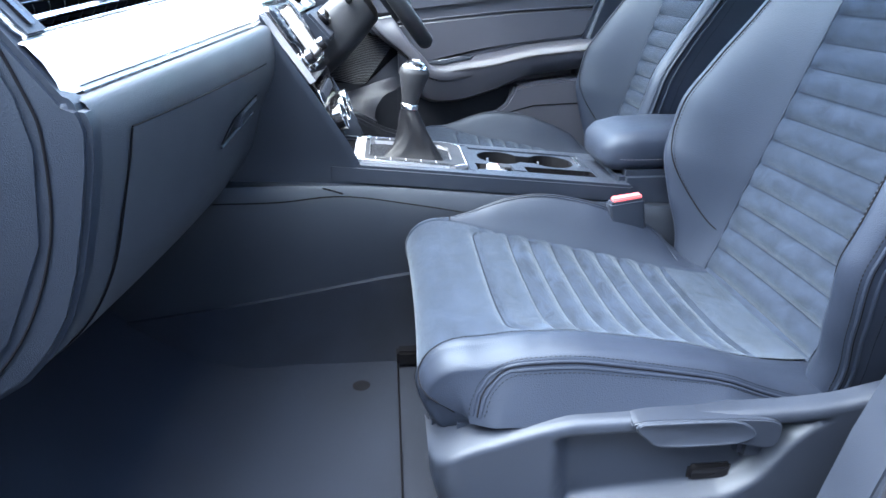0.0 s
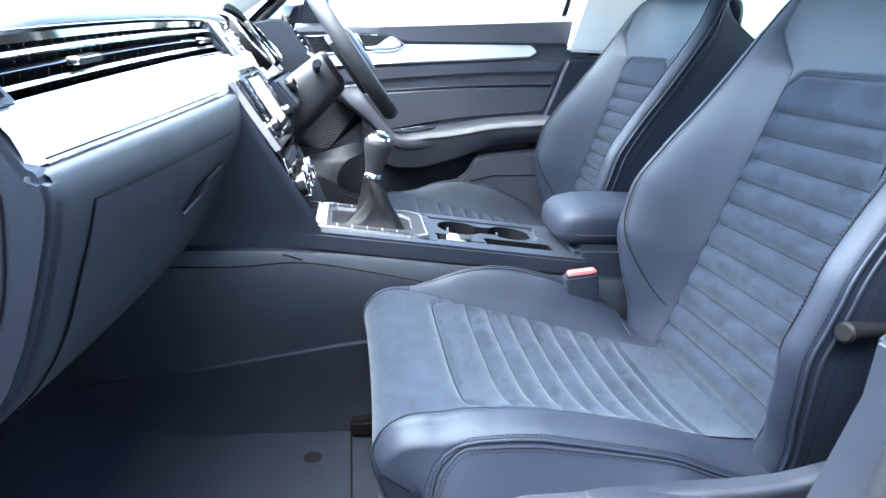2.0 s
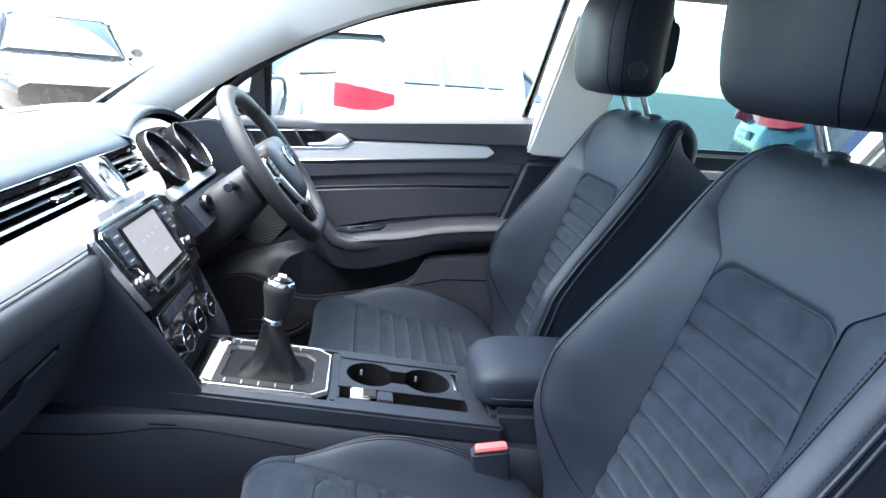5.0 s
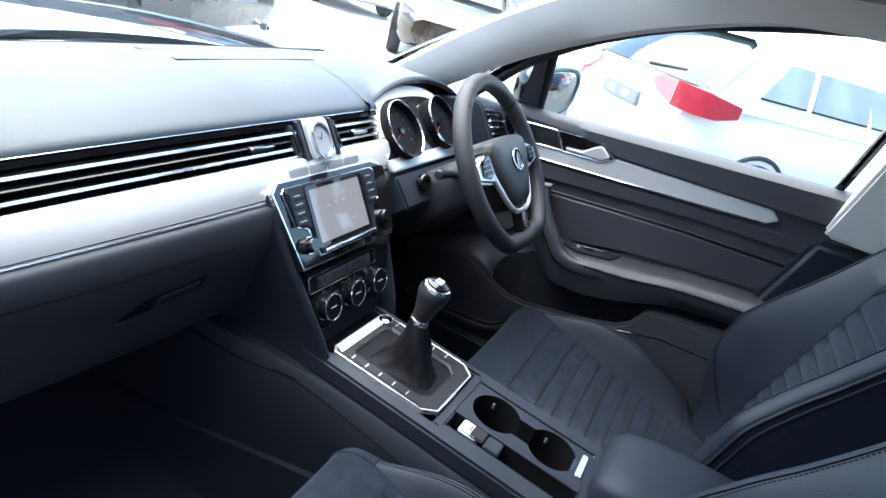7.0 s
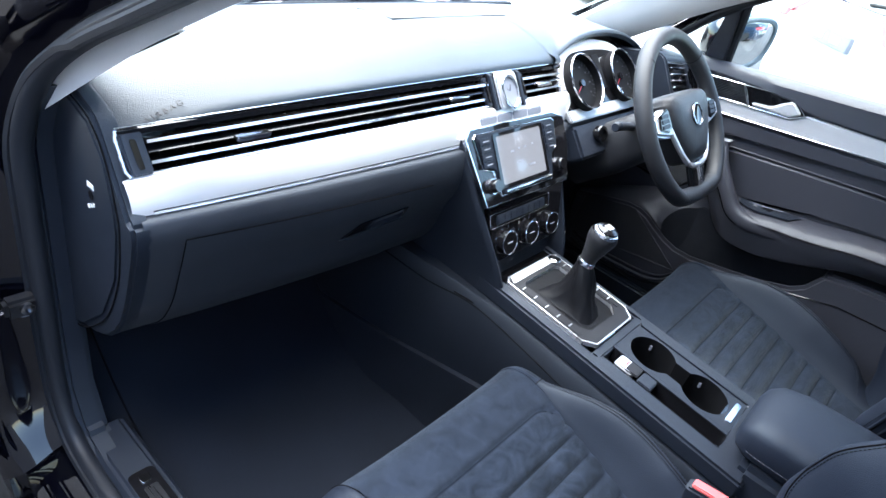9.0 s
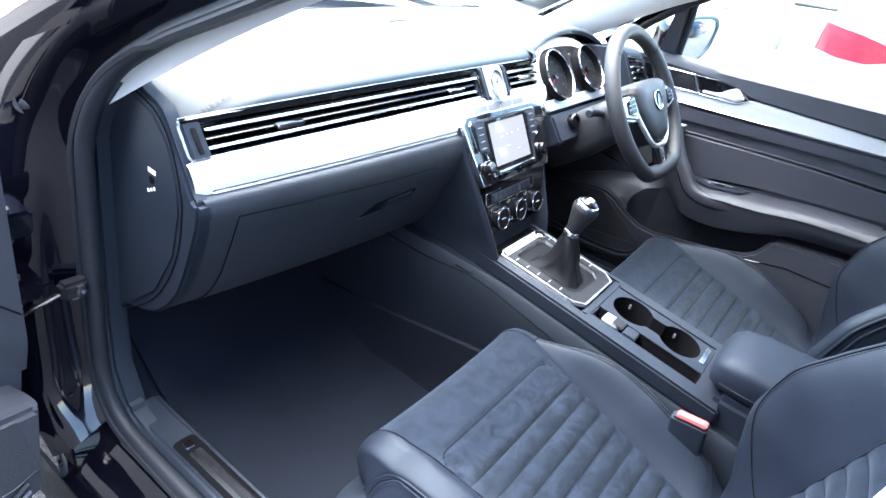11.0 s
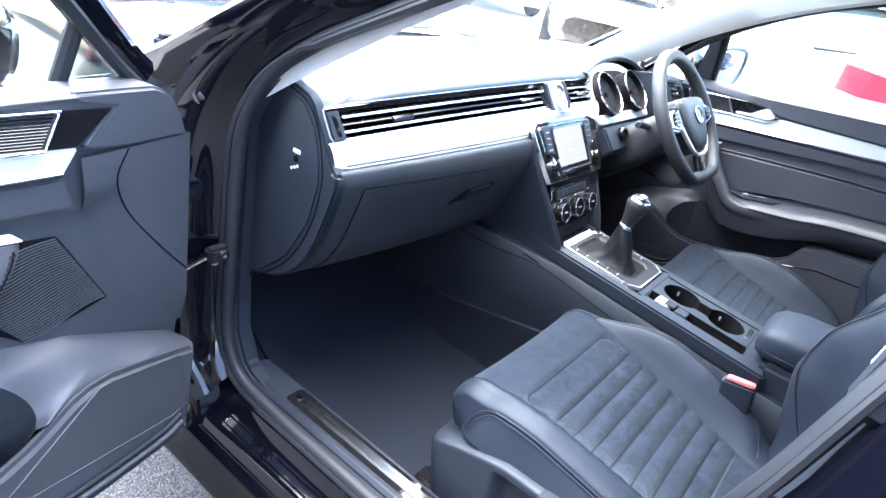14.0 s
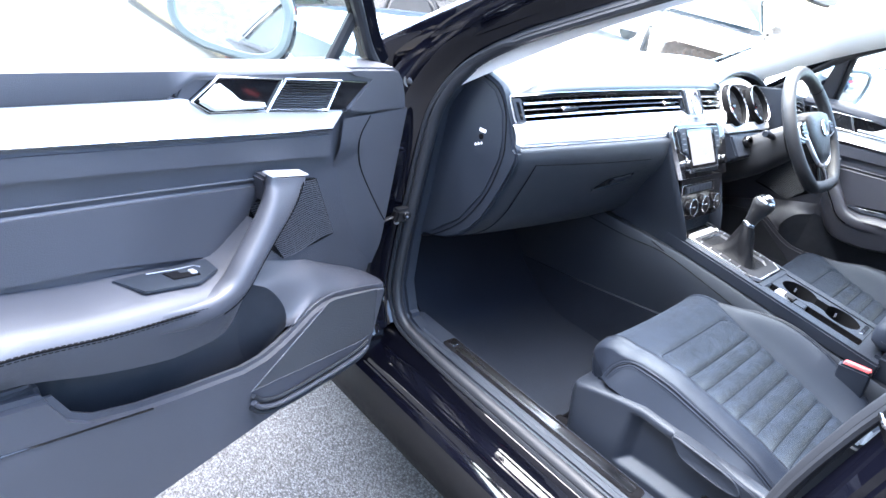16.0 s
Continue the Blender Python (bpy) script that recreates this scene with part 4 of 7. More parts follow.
part("hood", sheet(hood_at, span(-1, 1, 41), [-1.0, -0.3, -0.06, 0, 0.012, 0.03, 0.07] + span(0.12, 1, 12)), dashtop, cl, "black cluster hood", angle=60)
for sx in (-0.0914, 0.0914):
    o = dial_at(sx, 0.0, 0.0)
    md = Matrix.Translation(o) @ pose(0, 0, 0, 49, 0, 0)
    part("dial_rim", lathe([(0.0605, 0.016), (0.0625, 0.018), (0.0625, 0.021), (0.0605, 0.022), (0.0590, 0.019)], md, 48, True), chrome, cl, "satin chrome dial ring")
    part("dial_tube", lathe([(0.0612, 0.019), (0.0622, 0.0), (0.0572, 0.0015), (0.0598, 0.019)], md, 48, True), dial_black, cl, "deep black dial cone")
    dial = part("dial_face", lathe([(0.0, 0.0018), (0.057, 0.0018), (0.057, 0.003), (0.0, 0.003)], md, 40), dial_black, cl, "black dial face")
    for k in range(25):
        q = radians(-40 + 260 * k / 24)
        a, b = 0.050 if k % 3 else 0.045, 0.056
        d = Vector((math.cos(q), math.sin(q)))
        t = Vector((-d.y, d.x)) * 0.0006
        part("tick", slab([tuple(d * a - t), tuple(d * b - t), tuple(d * b + t), tuple(d * a + t)], 0.003, 0.0036, lambda a, b, c, md=md: md @ Vector((a, b, c))), dial_print, dial)
    for k in range(8):
        q = radians(-35 + 250 * k / 7)
        part("numeral_bar", slab(rounded(0.038 * math.cos(q) - 0.0025, 0.038 * math.cos(q) + 0.0025, 0.038 * math.sin(q) - 0.0018, 0.038 * math.sin(q) + 0.0018, 0.0006, 3), 0.003, 0.0036, lambda a, b, c, md=md: md @ Vector((a, b, c))), dial_print, dial)
    q = radians(215)
    part("needle", slab([(-0.003, -0.003), (0.052 * math.cos(q), 0.052 * math.sin(q)), (0.003, -0.001)], 0.005, 0.0065, lambda a, b, c, md=md: md @ Vector((a, b, c))), lamp_dark, dial, "red needle")
    part("needle_cap", lathe([(0.009, 0.003), (0.008, 0.009), (0, 0.009)], md, 20), gloss, dial)
part("middle_display", slab(rounded(-0.016, 0.016, -0.02, 0.06, 0.003), 0.001, 0.004, dial_at, 0.001), dial_black, cl)
part("column_shroud", slab([(-0.19, -0.088), (0.19, -0.088), (0.16, -0.16), (-0.19, -0.16)], -0.05, 0.012, dial_at, 0.006), hard, cl, "black shroud below the dials")
# driver's end of the dashboard, with its own vent and a piece of the silver strip
def end_at(a, b, d):
    return Vector((d, a, b - 0.11 * (d - 0.56)))


part("dash_end", slab([(0.32, 1.040), (0.20, 1.068), (0.172, 1.066), (0.160, 1.056), (0.114, 0.990), (0.100, 0.984), (0.096, 0.955), (0.110, 0.935), (0.19, 0.86), (0.32, 0.82)], 0.560, 0.706, end_at, 0.005, 3), soft, dash, "black dashboard end beside the driver's door")


def end_face(x, s, n):
    """s up the leaning vent face, n out of it."""
    return end_at(0.1155 + 0.57 * s - 0.82 * n, 0.992 + 0.82 * s + 0.57 * n, x)


part("vent_channel", slab([(0.566, 0.002), (0.690, 0.002), (0.690, 0.070), (0.566, 0.070)], -0.004, 0.0015, end_face), gloss, dash)
for k in range(4):
    part("vent_slat", slab([(0.568, 0.010 + 0.016 * k), (0.668, 0.010 + 0.016 * k), (0.668, 0.014 + 0.016 * k), (0.568, 0.014 + 0.016 * k)], 0.001, 0.008, end_face, 0.001), chrome, dash, "bright chrome slat")
part("vent_end", slab(rounded(0.670, 0.690, 0.004, 0.068, 0.003), 0.001, 0.007, end_face, 0.001), hard, dash, "grey vent end block")
part("thumb_wheel", slab(rounded(0.676, 0.684, 0.018, 0.052, 0.002), 0.006, 0.010, end_face, 0.001), gloss, dash)
part("vent_frame", tube([end_face(x, s, 0.003) for x, s in ((0.566, 0.073), (0.693, 0.073), (0.693, 0.0), (0.566, 0.0))], 0.0016, 6), chrome, dash)
part("silver_strip", slab([(0.116, 0.990), (0.097, 0.986), (0.0935, 0.960), (0.100, 0.948), (0.112, 0.950)], 0.563, 0.704, end_at, 0.002), alu, dash, "brushed silver strip")

# ---------------------------------------------------------------- steering column and wheel
wheel_pose = pose(0.354, 0.001, 0.998, 90 - 35.5, 0, 0)


def wheel_at(x, y, z):
    return wheel_pose @ Vector((x, y, z))


col = thing("steering_column", (0.374, 0.15, 0.93), "black plastic steering column cowl with stalks", "steering column")
rings = []
for d, w, h, up in ((-0.050, 0.040, 0.038, -0.004), (-0.060, 0.056, 0.050, -0.010), (-0.11, 0.064, 0.056, -0.018), (-0.17, 0.068, 0.060, -0.026), (-0.26, 0.07, 0.062, -0.03)):
    rings.append([wheel_at(w * abs(math.cos(q)) ** 0.6 * math.copysign(1, math.cos(q)), up + h * abs(math.sin(q)) ** 0.6 * math.copysign(1, math.sin(q)), d) for q in (2 * math.pi * k / 24 for k in range(24))])
part("cowl", loft(rings), wheel_leather, col, "black column cowl")
for sx in (-1, 1):
    st = part("stalk", tube([wheel_at(sx * 0.06, 0.012, -0.085), wheel_at(sx * 0.095, 0.018, -0.080), wheel_at(sx * 0.150, 0.024, -0.070)], lambda t: 0.008 + 0.002 * t, 10), hard, col, "black stalk")
    part("stalk_end", lathe([(0.009, 0), (0.010, 0.003), (0.010, 0.014), (0.008, 0.017), (0, 0.017)], frame_pose(lambda a, b, c: wheel_at(sx * 0.143 + c * sx, 0.0235 + b, -0.071 + a * sx), 0, 0, 0), 16), hard, st)
# ignition lock
part("ignition_lock", lathe([(0.017, -0.01), (0.019, 0.0), (0.017, 0.006), (0.011, 0.007), (0.010, 0.002), (0, 0.002)], pose(0.268, 0.128, 0.925, 70, 0, -10), 24), gloss, col, "round ignition lock")

wheel = thing("steering_wheel", tuple(wheel_at(0, 0, 0)), "black leather three-spoke steering wheel with flattened bottom", "steering wheel")
rim = []
for k in range(96):
    q = 2 * math.pi * k / 96
    x, y = 0.1775 * math.cos(q), 0.1775 * math.sin(q)
    if y < -0.150:
        y = -0.150 - (y + 0.150) * -0.25
    rim.append(wheel_at(x, y, 0.0))
part("rim", tube(rim, 0.0178, 14, closed=True), wheel_leather, wheel, "black leather rim")
for sx in (-1, 1):
    q = radians(90 + sx * 44)
    a, d = Vector((0.1755 * math.cos(q), 0.1755 * math.sin(q), 0)), Vector((-math.sin(q), math.cos(q), 0))
    e = Vector((math.cos(q), math.sin(q), 0))
    part("rim_seam", tube([wheel_at(*(a + e * 0.0181 * math.cos(p) + Vector((0, 0, 0.0181 * math.sin(p))))) for p in span(0, 6.283, 20)], 0.0007, 5), gloss, wheel)
pad = [(-0.106, 0.042), (-0.078, 0.060), (0.078, 0.060), (0.106, 0.042), (0.098, 0.0), (0.062, -0.062), (0.034, -0.086), (-0.034, -0.086), (-0.062, -0.062), (-0.098, 0.0)]
rings = []
for f, d in ((1.0, -0.030), (1.0, 0.004), (0.97, 0.014), (0.88, 0.022), (0.6, 0.028), (0.3, 0.030), (0.02, 0.031)):
    rings.append([wheel_at(p.x * f, p.y * f - 0.002, d) for p in curve(pad + pad[:1], 48)[:-1]])
part("airbag_pad", loft(rings), wheel_leather, wheel, "grained black airbag pad")
me = frame_pose(lambda a, b, c: wheel_at(a, -b + 0.006, c), 0, 0, 0.0312)
part("emblem", lathe([(0.0, -0.002), (0.023, -0.002), (0.0235, 0.001), (0.0225, 0.0022), (0.0205, 0.001), (0.0, 0.0015)], me, 32), gloss, wheel, "round black emblem")
part("emblem_ring", tube([me @ Vector((0.0222 * math.cos(q), 0.0222 * math.sin(q), 0.002)) for q in span(0, 6.283, 33)[:-1]], 0.0015, 6, closed=True), chrome, wheel, "chrome emblem ring")
lettering("AIRBAG", 0.007, frame_pose(lambda a, b, c: wheel_at(a, -b - 0.045, c), 0, 0, 0.0262), grey_print, wheel)
for sx in (-1, 1):
    sp = part("spoke", slab([(sx * 0.055, 0.045), (sx * 0.168, 0.022), (sx * 0.168, -0.012), (sx * 0.120, -0.022), (sx * 0.055, -0.030)], -0.012, 0.014, wheel_at, 0.006, 3), silver, wheel, "silver side spoke")
    part("button_pod", slab([(sx * 0.104, 0.034), (sx * 0.146, 0.024), (sx * 0.150, -0.004), (sx * 0.114, -0.014), (sx * 0.098, -0.004)], 0.012, 0.018, wheel_at, 0.002), gloss, sp, "glossy black button pod")
    for k in range(3):
        part("button", slab(rounded(sx * 0.126 - 0.016, sx * 0.126 + 0.016, -0.004 + 0.010 * k, 0.004 + 0.010 * k, 0.002), 0.017, 0.0195, wheel_at, 0.0006), hard, sp)
    part("lower_spoke", tube([wheel_at(sx * 0.050, -0.035, 0.008), wheel_at(sx * 0.034, -0.075, 0.010), wheel_at(sx * 0.028, -0.110, 0.004), wheel_at(sx * 0.022, -0.142, 0.0)], lambda t: 0.006 + 0.001 * t, 10), gloss, wheel)
    part("trim_line", tube(curve([wheel_at(sx * 0.104, 0.016, 0.008), wheel_at(sx * 0.090, -0.02, 0.010), wheel_at(sx * 0.063, -0.070, 0.012), wheel_at(sx * 0.035, -0.093, 0.012), wheel_at(0, -0.097, 0.012)], 20), 0.0062, 8), silver, wheel, "chrome trim round the pad")
    part("foot_insert", slab([(sx * 0.010, -0.096), (sx * 0.022, -0.096), (sx * 0.026, -0.138), (sx * 0.010, -0.142)], 0.004, 0.012, wheel_at, 0.002), chrome if sx > 0 else gloss, wheel, "glossy lower spoke insert")

# ---------------------------------------------------------------- centre console
con = thing("centre_console", (0.01, -0.2, 0.32), "black plastic centre console between the front seats", "centre console")


def deck_at(x, y, n):
    return Vector((x, y, 0.6945 + 0.102 * (y - 0.06) + n))


deck_z = table((-1.05, 0.60), (-0.46, 0.642), (-0.38, 0.650), (0.06, 0.6945), (0.16, 0.702), (0.5, 0.712))
rings = []
for y in span(-0.95, -0.42, 11) + [-0.414] + span(-0.38, 0.02, 9) + [0.026] + span(0.06, 0.60, 11):
    well = 0.055 if -0.416 < y < 0.022 else 0.0
    zt = deck_z(y) - 0.052
    f = min(1.0, max(0.0, (y - 0.02) / 0.25))
    rings.append([Vector(p) for p in ((-0.135 - 0.02 * f, y, 0.30), (-0.128 - 0.025 * f, y, zt - 0.10), (-0.122 - 0.03 * f, y, zt - 0.030), (-0.112 - 0.03 * f, y, zt + 0.012), (-0.106 - 0.03 * f, y, zt + 0.020), (-0.094, y, zt + 0.020), (-0.092, y, zt + 0.019 - well), (0.112, y, zt + 0.019 - well), (0.114, y, zt + 0.020),
                                      (0.126 + 0.03 * f, y, zt + 0.020), (0.132 + 0.03 * f, y, zt + 0.012), (0.142 + 0.03 * f, y, zt - 0.03), (0.150, y, zt - 0.10), (0.156, y, 0.30))])
part("side_wall", loft(rings), console_soft, con, "black padded console side")
# deck rails that leave the gear well, the cup well and the tray open
part("deck_rail", slab([(-0.103, -0.455), (-0.103, 0.10), (-0.100, 0.11), (-0.072, 0.11), (-0.072, -0.155), (-0.058, -0.165), (-0.058, -0.395), (-0.03, -0.40), (-0.03, -0.455)], -0.032, 0.004, deck_at, 0.005), hard, con, "black deck rail")
part("deck_rail", slab([(0.125, -0.455), (0.125, 0.10), (0.122, 0.11), (0.104, 0.11), (0.104, -0.155), (0.088, -0.165), (0.088, -0.395), (0.06, -0.40), (0.06, -0.455)], -0.032, 0.004, deck_at, 0.005), hard, con, "black deck rail")
part("deck_bridge", box(-0.075, 0.108, -0.166, -0.147, -0.03, 0.0035, 0.003, at=deck_at), hard, con)
part("deck_bridge", box(-0.062, 0.092, -0.456, -0.398, -0.03, 0.0035, 0.003, at=deck_at), hard, con)
part("deck_divider", box(-0.020, -0.006, -0.400, -0.160, -0.034, 0.002, 0.003, at=deck_at), hard, con)
part("joint_line", tube([Vector((-0.1385 - 0.02, 0.115, 0.676)), Vector((-0.128, 0.085, 0.655))], 0.0015, 6), seam_black, con)
part("side_seam", tube(curve([(-0.150, 0.36, 0.650), (-0.146, 0.20, 0.648), (-0.128, 0.085, 0.650), (-0.1245, -0.05, 0.628), (-0.125, -0.20, 0.598)], 20), 0.0013, 6), seam_black, con)
part("tray_well", loft([[deck_at(x, y, n) for x, y in rounded(-0.058 + e, -0.020 - e, -0.398 + e, -0.160 - e, 0.006)] for n, e in ((0.002, 0), (-0.030, 0.001), (-0.034, 0.003))], caps=False), gloss, con)
part("tray_bottom", slab(rounded(-0.058, -0.020, -0.398, -0.160, 0.006), -0.036, -0.033, deck_at), gloss, con)
# cup holders
CUPS = (-0.222, -0.330)


def cup_edge(q, grow=0.0):
    """The figure-of-eight edge of the two cup wells, by the angle round their middle."""
    d = Vector((math.cos(q), math.sin(q)))
    r = 0.024 / max(1e-6, abs(d.x)) if abs(d.x) > 0.4 else 0.0
    for cy in (0.054, -0.054):
        b = d.y * cy
        disc = b * b - cy * cy + 0.0455 ** 2
        if disc > 0:
            r = max(r, b + math.sqrt(disc))
    return (0.041 + (r + grow) * d.x, -0.276 + (r + grow) * d.y)


def plate_edge(q):
    c, s = math.cos(q), math.sin(q)
    k = min(0.0495 / max(1e-6, abs(c)), 0.1185 / max(1e-6, abs(s)))
    return (0.042 + k * c, -0.2785 + k * s)


turns = [2 * math.pi * k / 144 for k in range(144)]
part("cup_plate", ring_plate([plate_edge(q) for q in turns], [cup_edge(q) for q in turns], -0.004, 0.0012, deck_at), hard, con, "satin grey cup holder plate")
part("cup_well", loft([[deck_at(*cup_edge(q, g), n) for q in turns] for n, g in ((0.0, 0.0), (-0.012, -0.001), (-0.072, -0.003))], caps=False), dial_black, con, "deep black twin cup well")
part("cup_floor", slab(rounded(-0.008, 0.091, -0.397, -0.161, 0.006), -0.074, -0.0715, deck_at), dial_black, con)
for y in CUPS:
    mc = Matrix.Translation(deck_at(0.041, y, 0))
    for q in (25, 205):
        part("cup_grip", slab(rounded(-0.0022, 0.0022, -0.014, -0.003, 0.001), 0.0385, 0.0425, lambda a, b, d, mc=mc, q=q: mc @ pose(0, 0, 0, 0, 0, q) @ Vector((d, a, b - 0.006)), 0.001), button_grey, con, "small pale cup grip")
part("roller_switch", slab(rounded(0.014, 0.076, -0.3905, -0.3805, 0.003), -0.004, 0.006, deck_at, 0.002), chrome, con, "bright roller cover handle")
part("roller_plate", slab(rounded(-0.002, 0.088, -0.398, -0.370, 0.003), -0.012, 0.001, deck_at, 0.001), gloss, con)
# parking brake and hold buttons
part("parking_brake_switch", slab(rounded(-0.056, -0.022, -0.222, -0.186, 0.005), -0.012, 0.006, deck_at, 0.003), silver, con, "chrome parking brake switch")
part("switch_cap", slab(rounded(-0.054, -0.024, -0.232, -0.206, 0.004), 0.002, 0.0075, deck_at, 0.002), button_dark, con)
part("switch_lamp", slab(rounded(-0.044, -0.032, -0.206, -0.203, 0.001), 0.007, 0.0082, deck_at), red, con, "red lamp")
part("hold_button", slab(rounded(-0.056, -0.022, -0.262, -0.234, 0.004), -0.010, 0.004, deck_at, 0.002), hard, con, "black hold button")
# gear surround
SURR = [(-0.072, 0.058), (-0.060, 0.066), (0.092, 0.066), (0.104, 0.058), (0.104, -0.122), (0.084, -0.146), (-0.052, -0.146), (-0.072, -0.122)]
INN = [(-0.046, 0.030), (-0.038, 0.037), (0.070, 0.037), (0.078, 0.030), (0.078, -0.100), (0.062, -0.118), (-0.030, -0.118), (-0.046, -0.100)]
part("gear_surround", ring_plate(SURR, INN, 0.0, 0.008, deck_at), silver, con, "silver gear surround")
part("surround_inlay", ring_plate([(0.016 + (x - 0.016) * 0.962, -0.04 + (y + 0.04) * 0.968) for x, y in SURR], [(0.016 + (x - 0.016) * 1.004, -0.04 + (y + 0.04) * 1.004) for x, y in INN], 0.0078, 0.0090, deck_at), button_dark, con, "dark grey button inlay")
part("surround_line", tube([deck_at(x, y, 0.008) for x, y in SURR], 0.0008, 8, closed=True), chrome, con)
part("front_plate", slab([(-0.066, 0.046), (-0.058, 0.063), (0.090, 0.063), (0.098, 0.046)], 0.0085, 0.0105, deck_at, 0.0008), alu, con, "silver front plate")
for sx in (-0.0585, 0.0905):
    for k in range(5):
        part("side_button", slab(rounded(sx - 0.0075, sx + 0.0075, -0.112 + 0.028 * k, -0.088 + 0.028 * k, 0.002), 0.0086, 0.0100, deck_at, 0.0005), button_dark, con)
        part("button_line", slab([(sx - 0.0055, -0.0870 + 0.028 * k), (sx + 0.0055, -0.0870 + 0.028 * k), (sx + 0.0055, -0.0852 + 0.028 * k), (sx - 0.0055, -0.0852 + 0.028 * k)], 0.0086, 0.0106, deck_at), silver, con)
part("front_tray", slab([(-0.10, 0.068), (0.125, 0.068), (0.125, 0.115), (-0.10, 0.115)], -0.016, -0.002, deck_at, 0.003), gloss, con, "glossy black tray floor")
part("start_button", lathe([(0.014, 0), (0.014, 0.005), (0.011, 0.007), (0, 0.0065)], Matrix.Translation(deck_at(0.082, 0.048, 0.008)), 24), chrome, con, "round chrome start button")

# gear lever
gear = thing("gear_lever", (0.016, -0.04, 0.69), "black leather gear lever with chrome-topped knob and gaiter", "gear lever")
rings = []
for k, (t, hw, hd, cx, cy, dz) in enumerate(((0, 0.0625, 0.078, 0.016, -0.0405, 0.001), (0.10, 0.060, 0.075, 0.016, -0.0405, -0.006), (0.22, 0.050, 0.060, 0.016, -0.042, -0.004), (0.36, 0.037, 0.041, 0.017, -0.048, 0.014),
                                             (0.52, 0.030, 0.030, 0.017, -0.050, 0.036), (0.70, 0.0255, 0.0245, 0.018, -0.047, 0.058), (0.86, 0.0200, 0.0195, 0.0185, -0.043, 0.077), (1.0, 0.0148, 0.0148, 0.019, -0.040, 0.090))):
    ring = []
    for j in range(40):
        q = 2 * math.pi * j / 40
        c, s = math.cos(q), math.sin(q)
        e = 0.28 + 0.72 * min(1, 1.6 * t)
        fold = 1 + 0.16 * math.sin(3 * q + 4 * t) * math.sin(math.pi * t) + 0.10 * abs(math.sin(4 * q + 7 * t)) * math.sin(math.pi * t) + 0.03 * math.sin(11 * q - 9 * t) * math.sin(math.pi * t)
        ring.append(deck_at(cx + hw * fold * math.copysign(abs(c) ** e, c), cy + hd * fold * math.copysign(abs(s) ** e, s), dz))
    rings.append(ring)
smooth_rings = []
for i in range(19):
    smooth_rings.append([c for c in (curve([r[j] for r in rings], 19)[i] for j in range(40))])
part("gaiter", loft(smooth_rings), gaiter_leather, gear, "creased black leather gaiter")
gp = pose(0.019, -0.040, 0.772, 10, 2, 0) @ Matrix.Scale(1.14, 4)
part("collar", lathe([(0.0135, 0.0), (0.0155, 0.002), (0.0155, 0.008), (0.0140, 0.010)], gp, 28), chrome, gear, "chrome collar")
part("knob", lathe([(0.0135, 0.008), (0.0150, 0.020), (0.0205, 0.042), (0.0245, 0.056), (0.0245, 0.064), (0.0205, 0.072), (0.0, 0.076)], gp, 32), wheel_leather, gear, "black leather knob")
part("knob_cap", lathe([(0.0228, 0.0645), (0.0226, 0.0690), (0.0205, 0.0728), (0.0185, 0.0735), (0.0185, 0.070)], gp, 32, True), chrome, gear, "chrome ring round the knob top")
plate = part("shift_plate", lathe([(0.0190, 0.0720), (0.0175, 0.0765), (0.0110, 0.0795), (0.0, 0.0805)], gp, 32), gloss, gear, "glossy black shift plate")
for x in (-0.006, 0.0, 0.006):
    part("shift_mark", box(x - 0.0006, x + 0.0006, -0.006, 0.006, 0.0788, 0.0812, 0, at=lambda a, b, c: gp @ Vector((a, b, c))), white_print, plate)
part("shift_mark", box(-0.006, 0.006, -0.0006, 0.0006, 0.0795, 0.0813, 0, at=lambda a, b, c: gp @ Vector((a, b, c))), white_print, plate)

# armrest
arm = thing("armrest", (0.015, -0.6, 0.60), "padded black leather armrest on the centre console", "armrest")
rings = []
for y, w, top, bot in ((-0.405, 0.052, 0.705, 0.680), (-0.412, 0.072, 0.722, 0.668), (-0.430, 0.084, 0.735, 0.660), (-0.47, 0.090, 0.743, 0.660), (-0.56, 0.092, 0.745, 0.662), (-0.68, 0.092, 0.742, 0.66), (-0.76, 0.09, 0.735, 0.66)):
    c, h = (top + bot) / 2, (top - bot) / 2
    rings.append([Vector((0.012 + w * math.copysign(abs(math.cos(q)) ** 0.45, math.cos(q)), y, c + h * math.copysign(abs(math.sin(q)) ** 0.55, math.sin(q)))) for q in (2 * math.pi * k / 32 for k in range(32))])
part("pad", loft(rings), leather, arm, "padded black leather lid")
part("stitching", dashes([curve([(0.012 + sx * 0.0925, y, z) for y, z in ((-0.75, 0.692), (-0.56, 0.690), (-0.45, 0.690), (-0.425, 0.693))], 40) for sx in (-1, 1)]), thread, arm, kind="stuff")
part("box", box(-0.085, 0.11, -0.80, -0.435, 0.55, 0.668, 0.012), hard, arm, "black box under the lid")


# ---------------------------------------------------------------- front seats
def stations(points, n, sign):
    """Points, normals and arc lengths along a line in the (y, z) plane."""
    line = along(curve([(0, y, z) for y, z in points], 400), 0.003)
    out, s = [], 0.0
    for i, p in enumerate(line):
        t = (line[min(i + 1, len(line) - 1)] - line[max(i - 1, 0)]).normalized()
        out.append((p, sign * Vector((0, -t.z, t.y)), s))
        s += 0.003
    return out


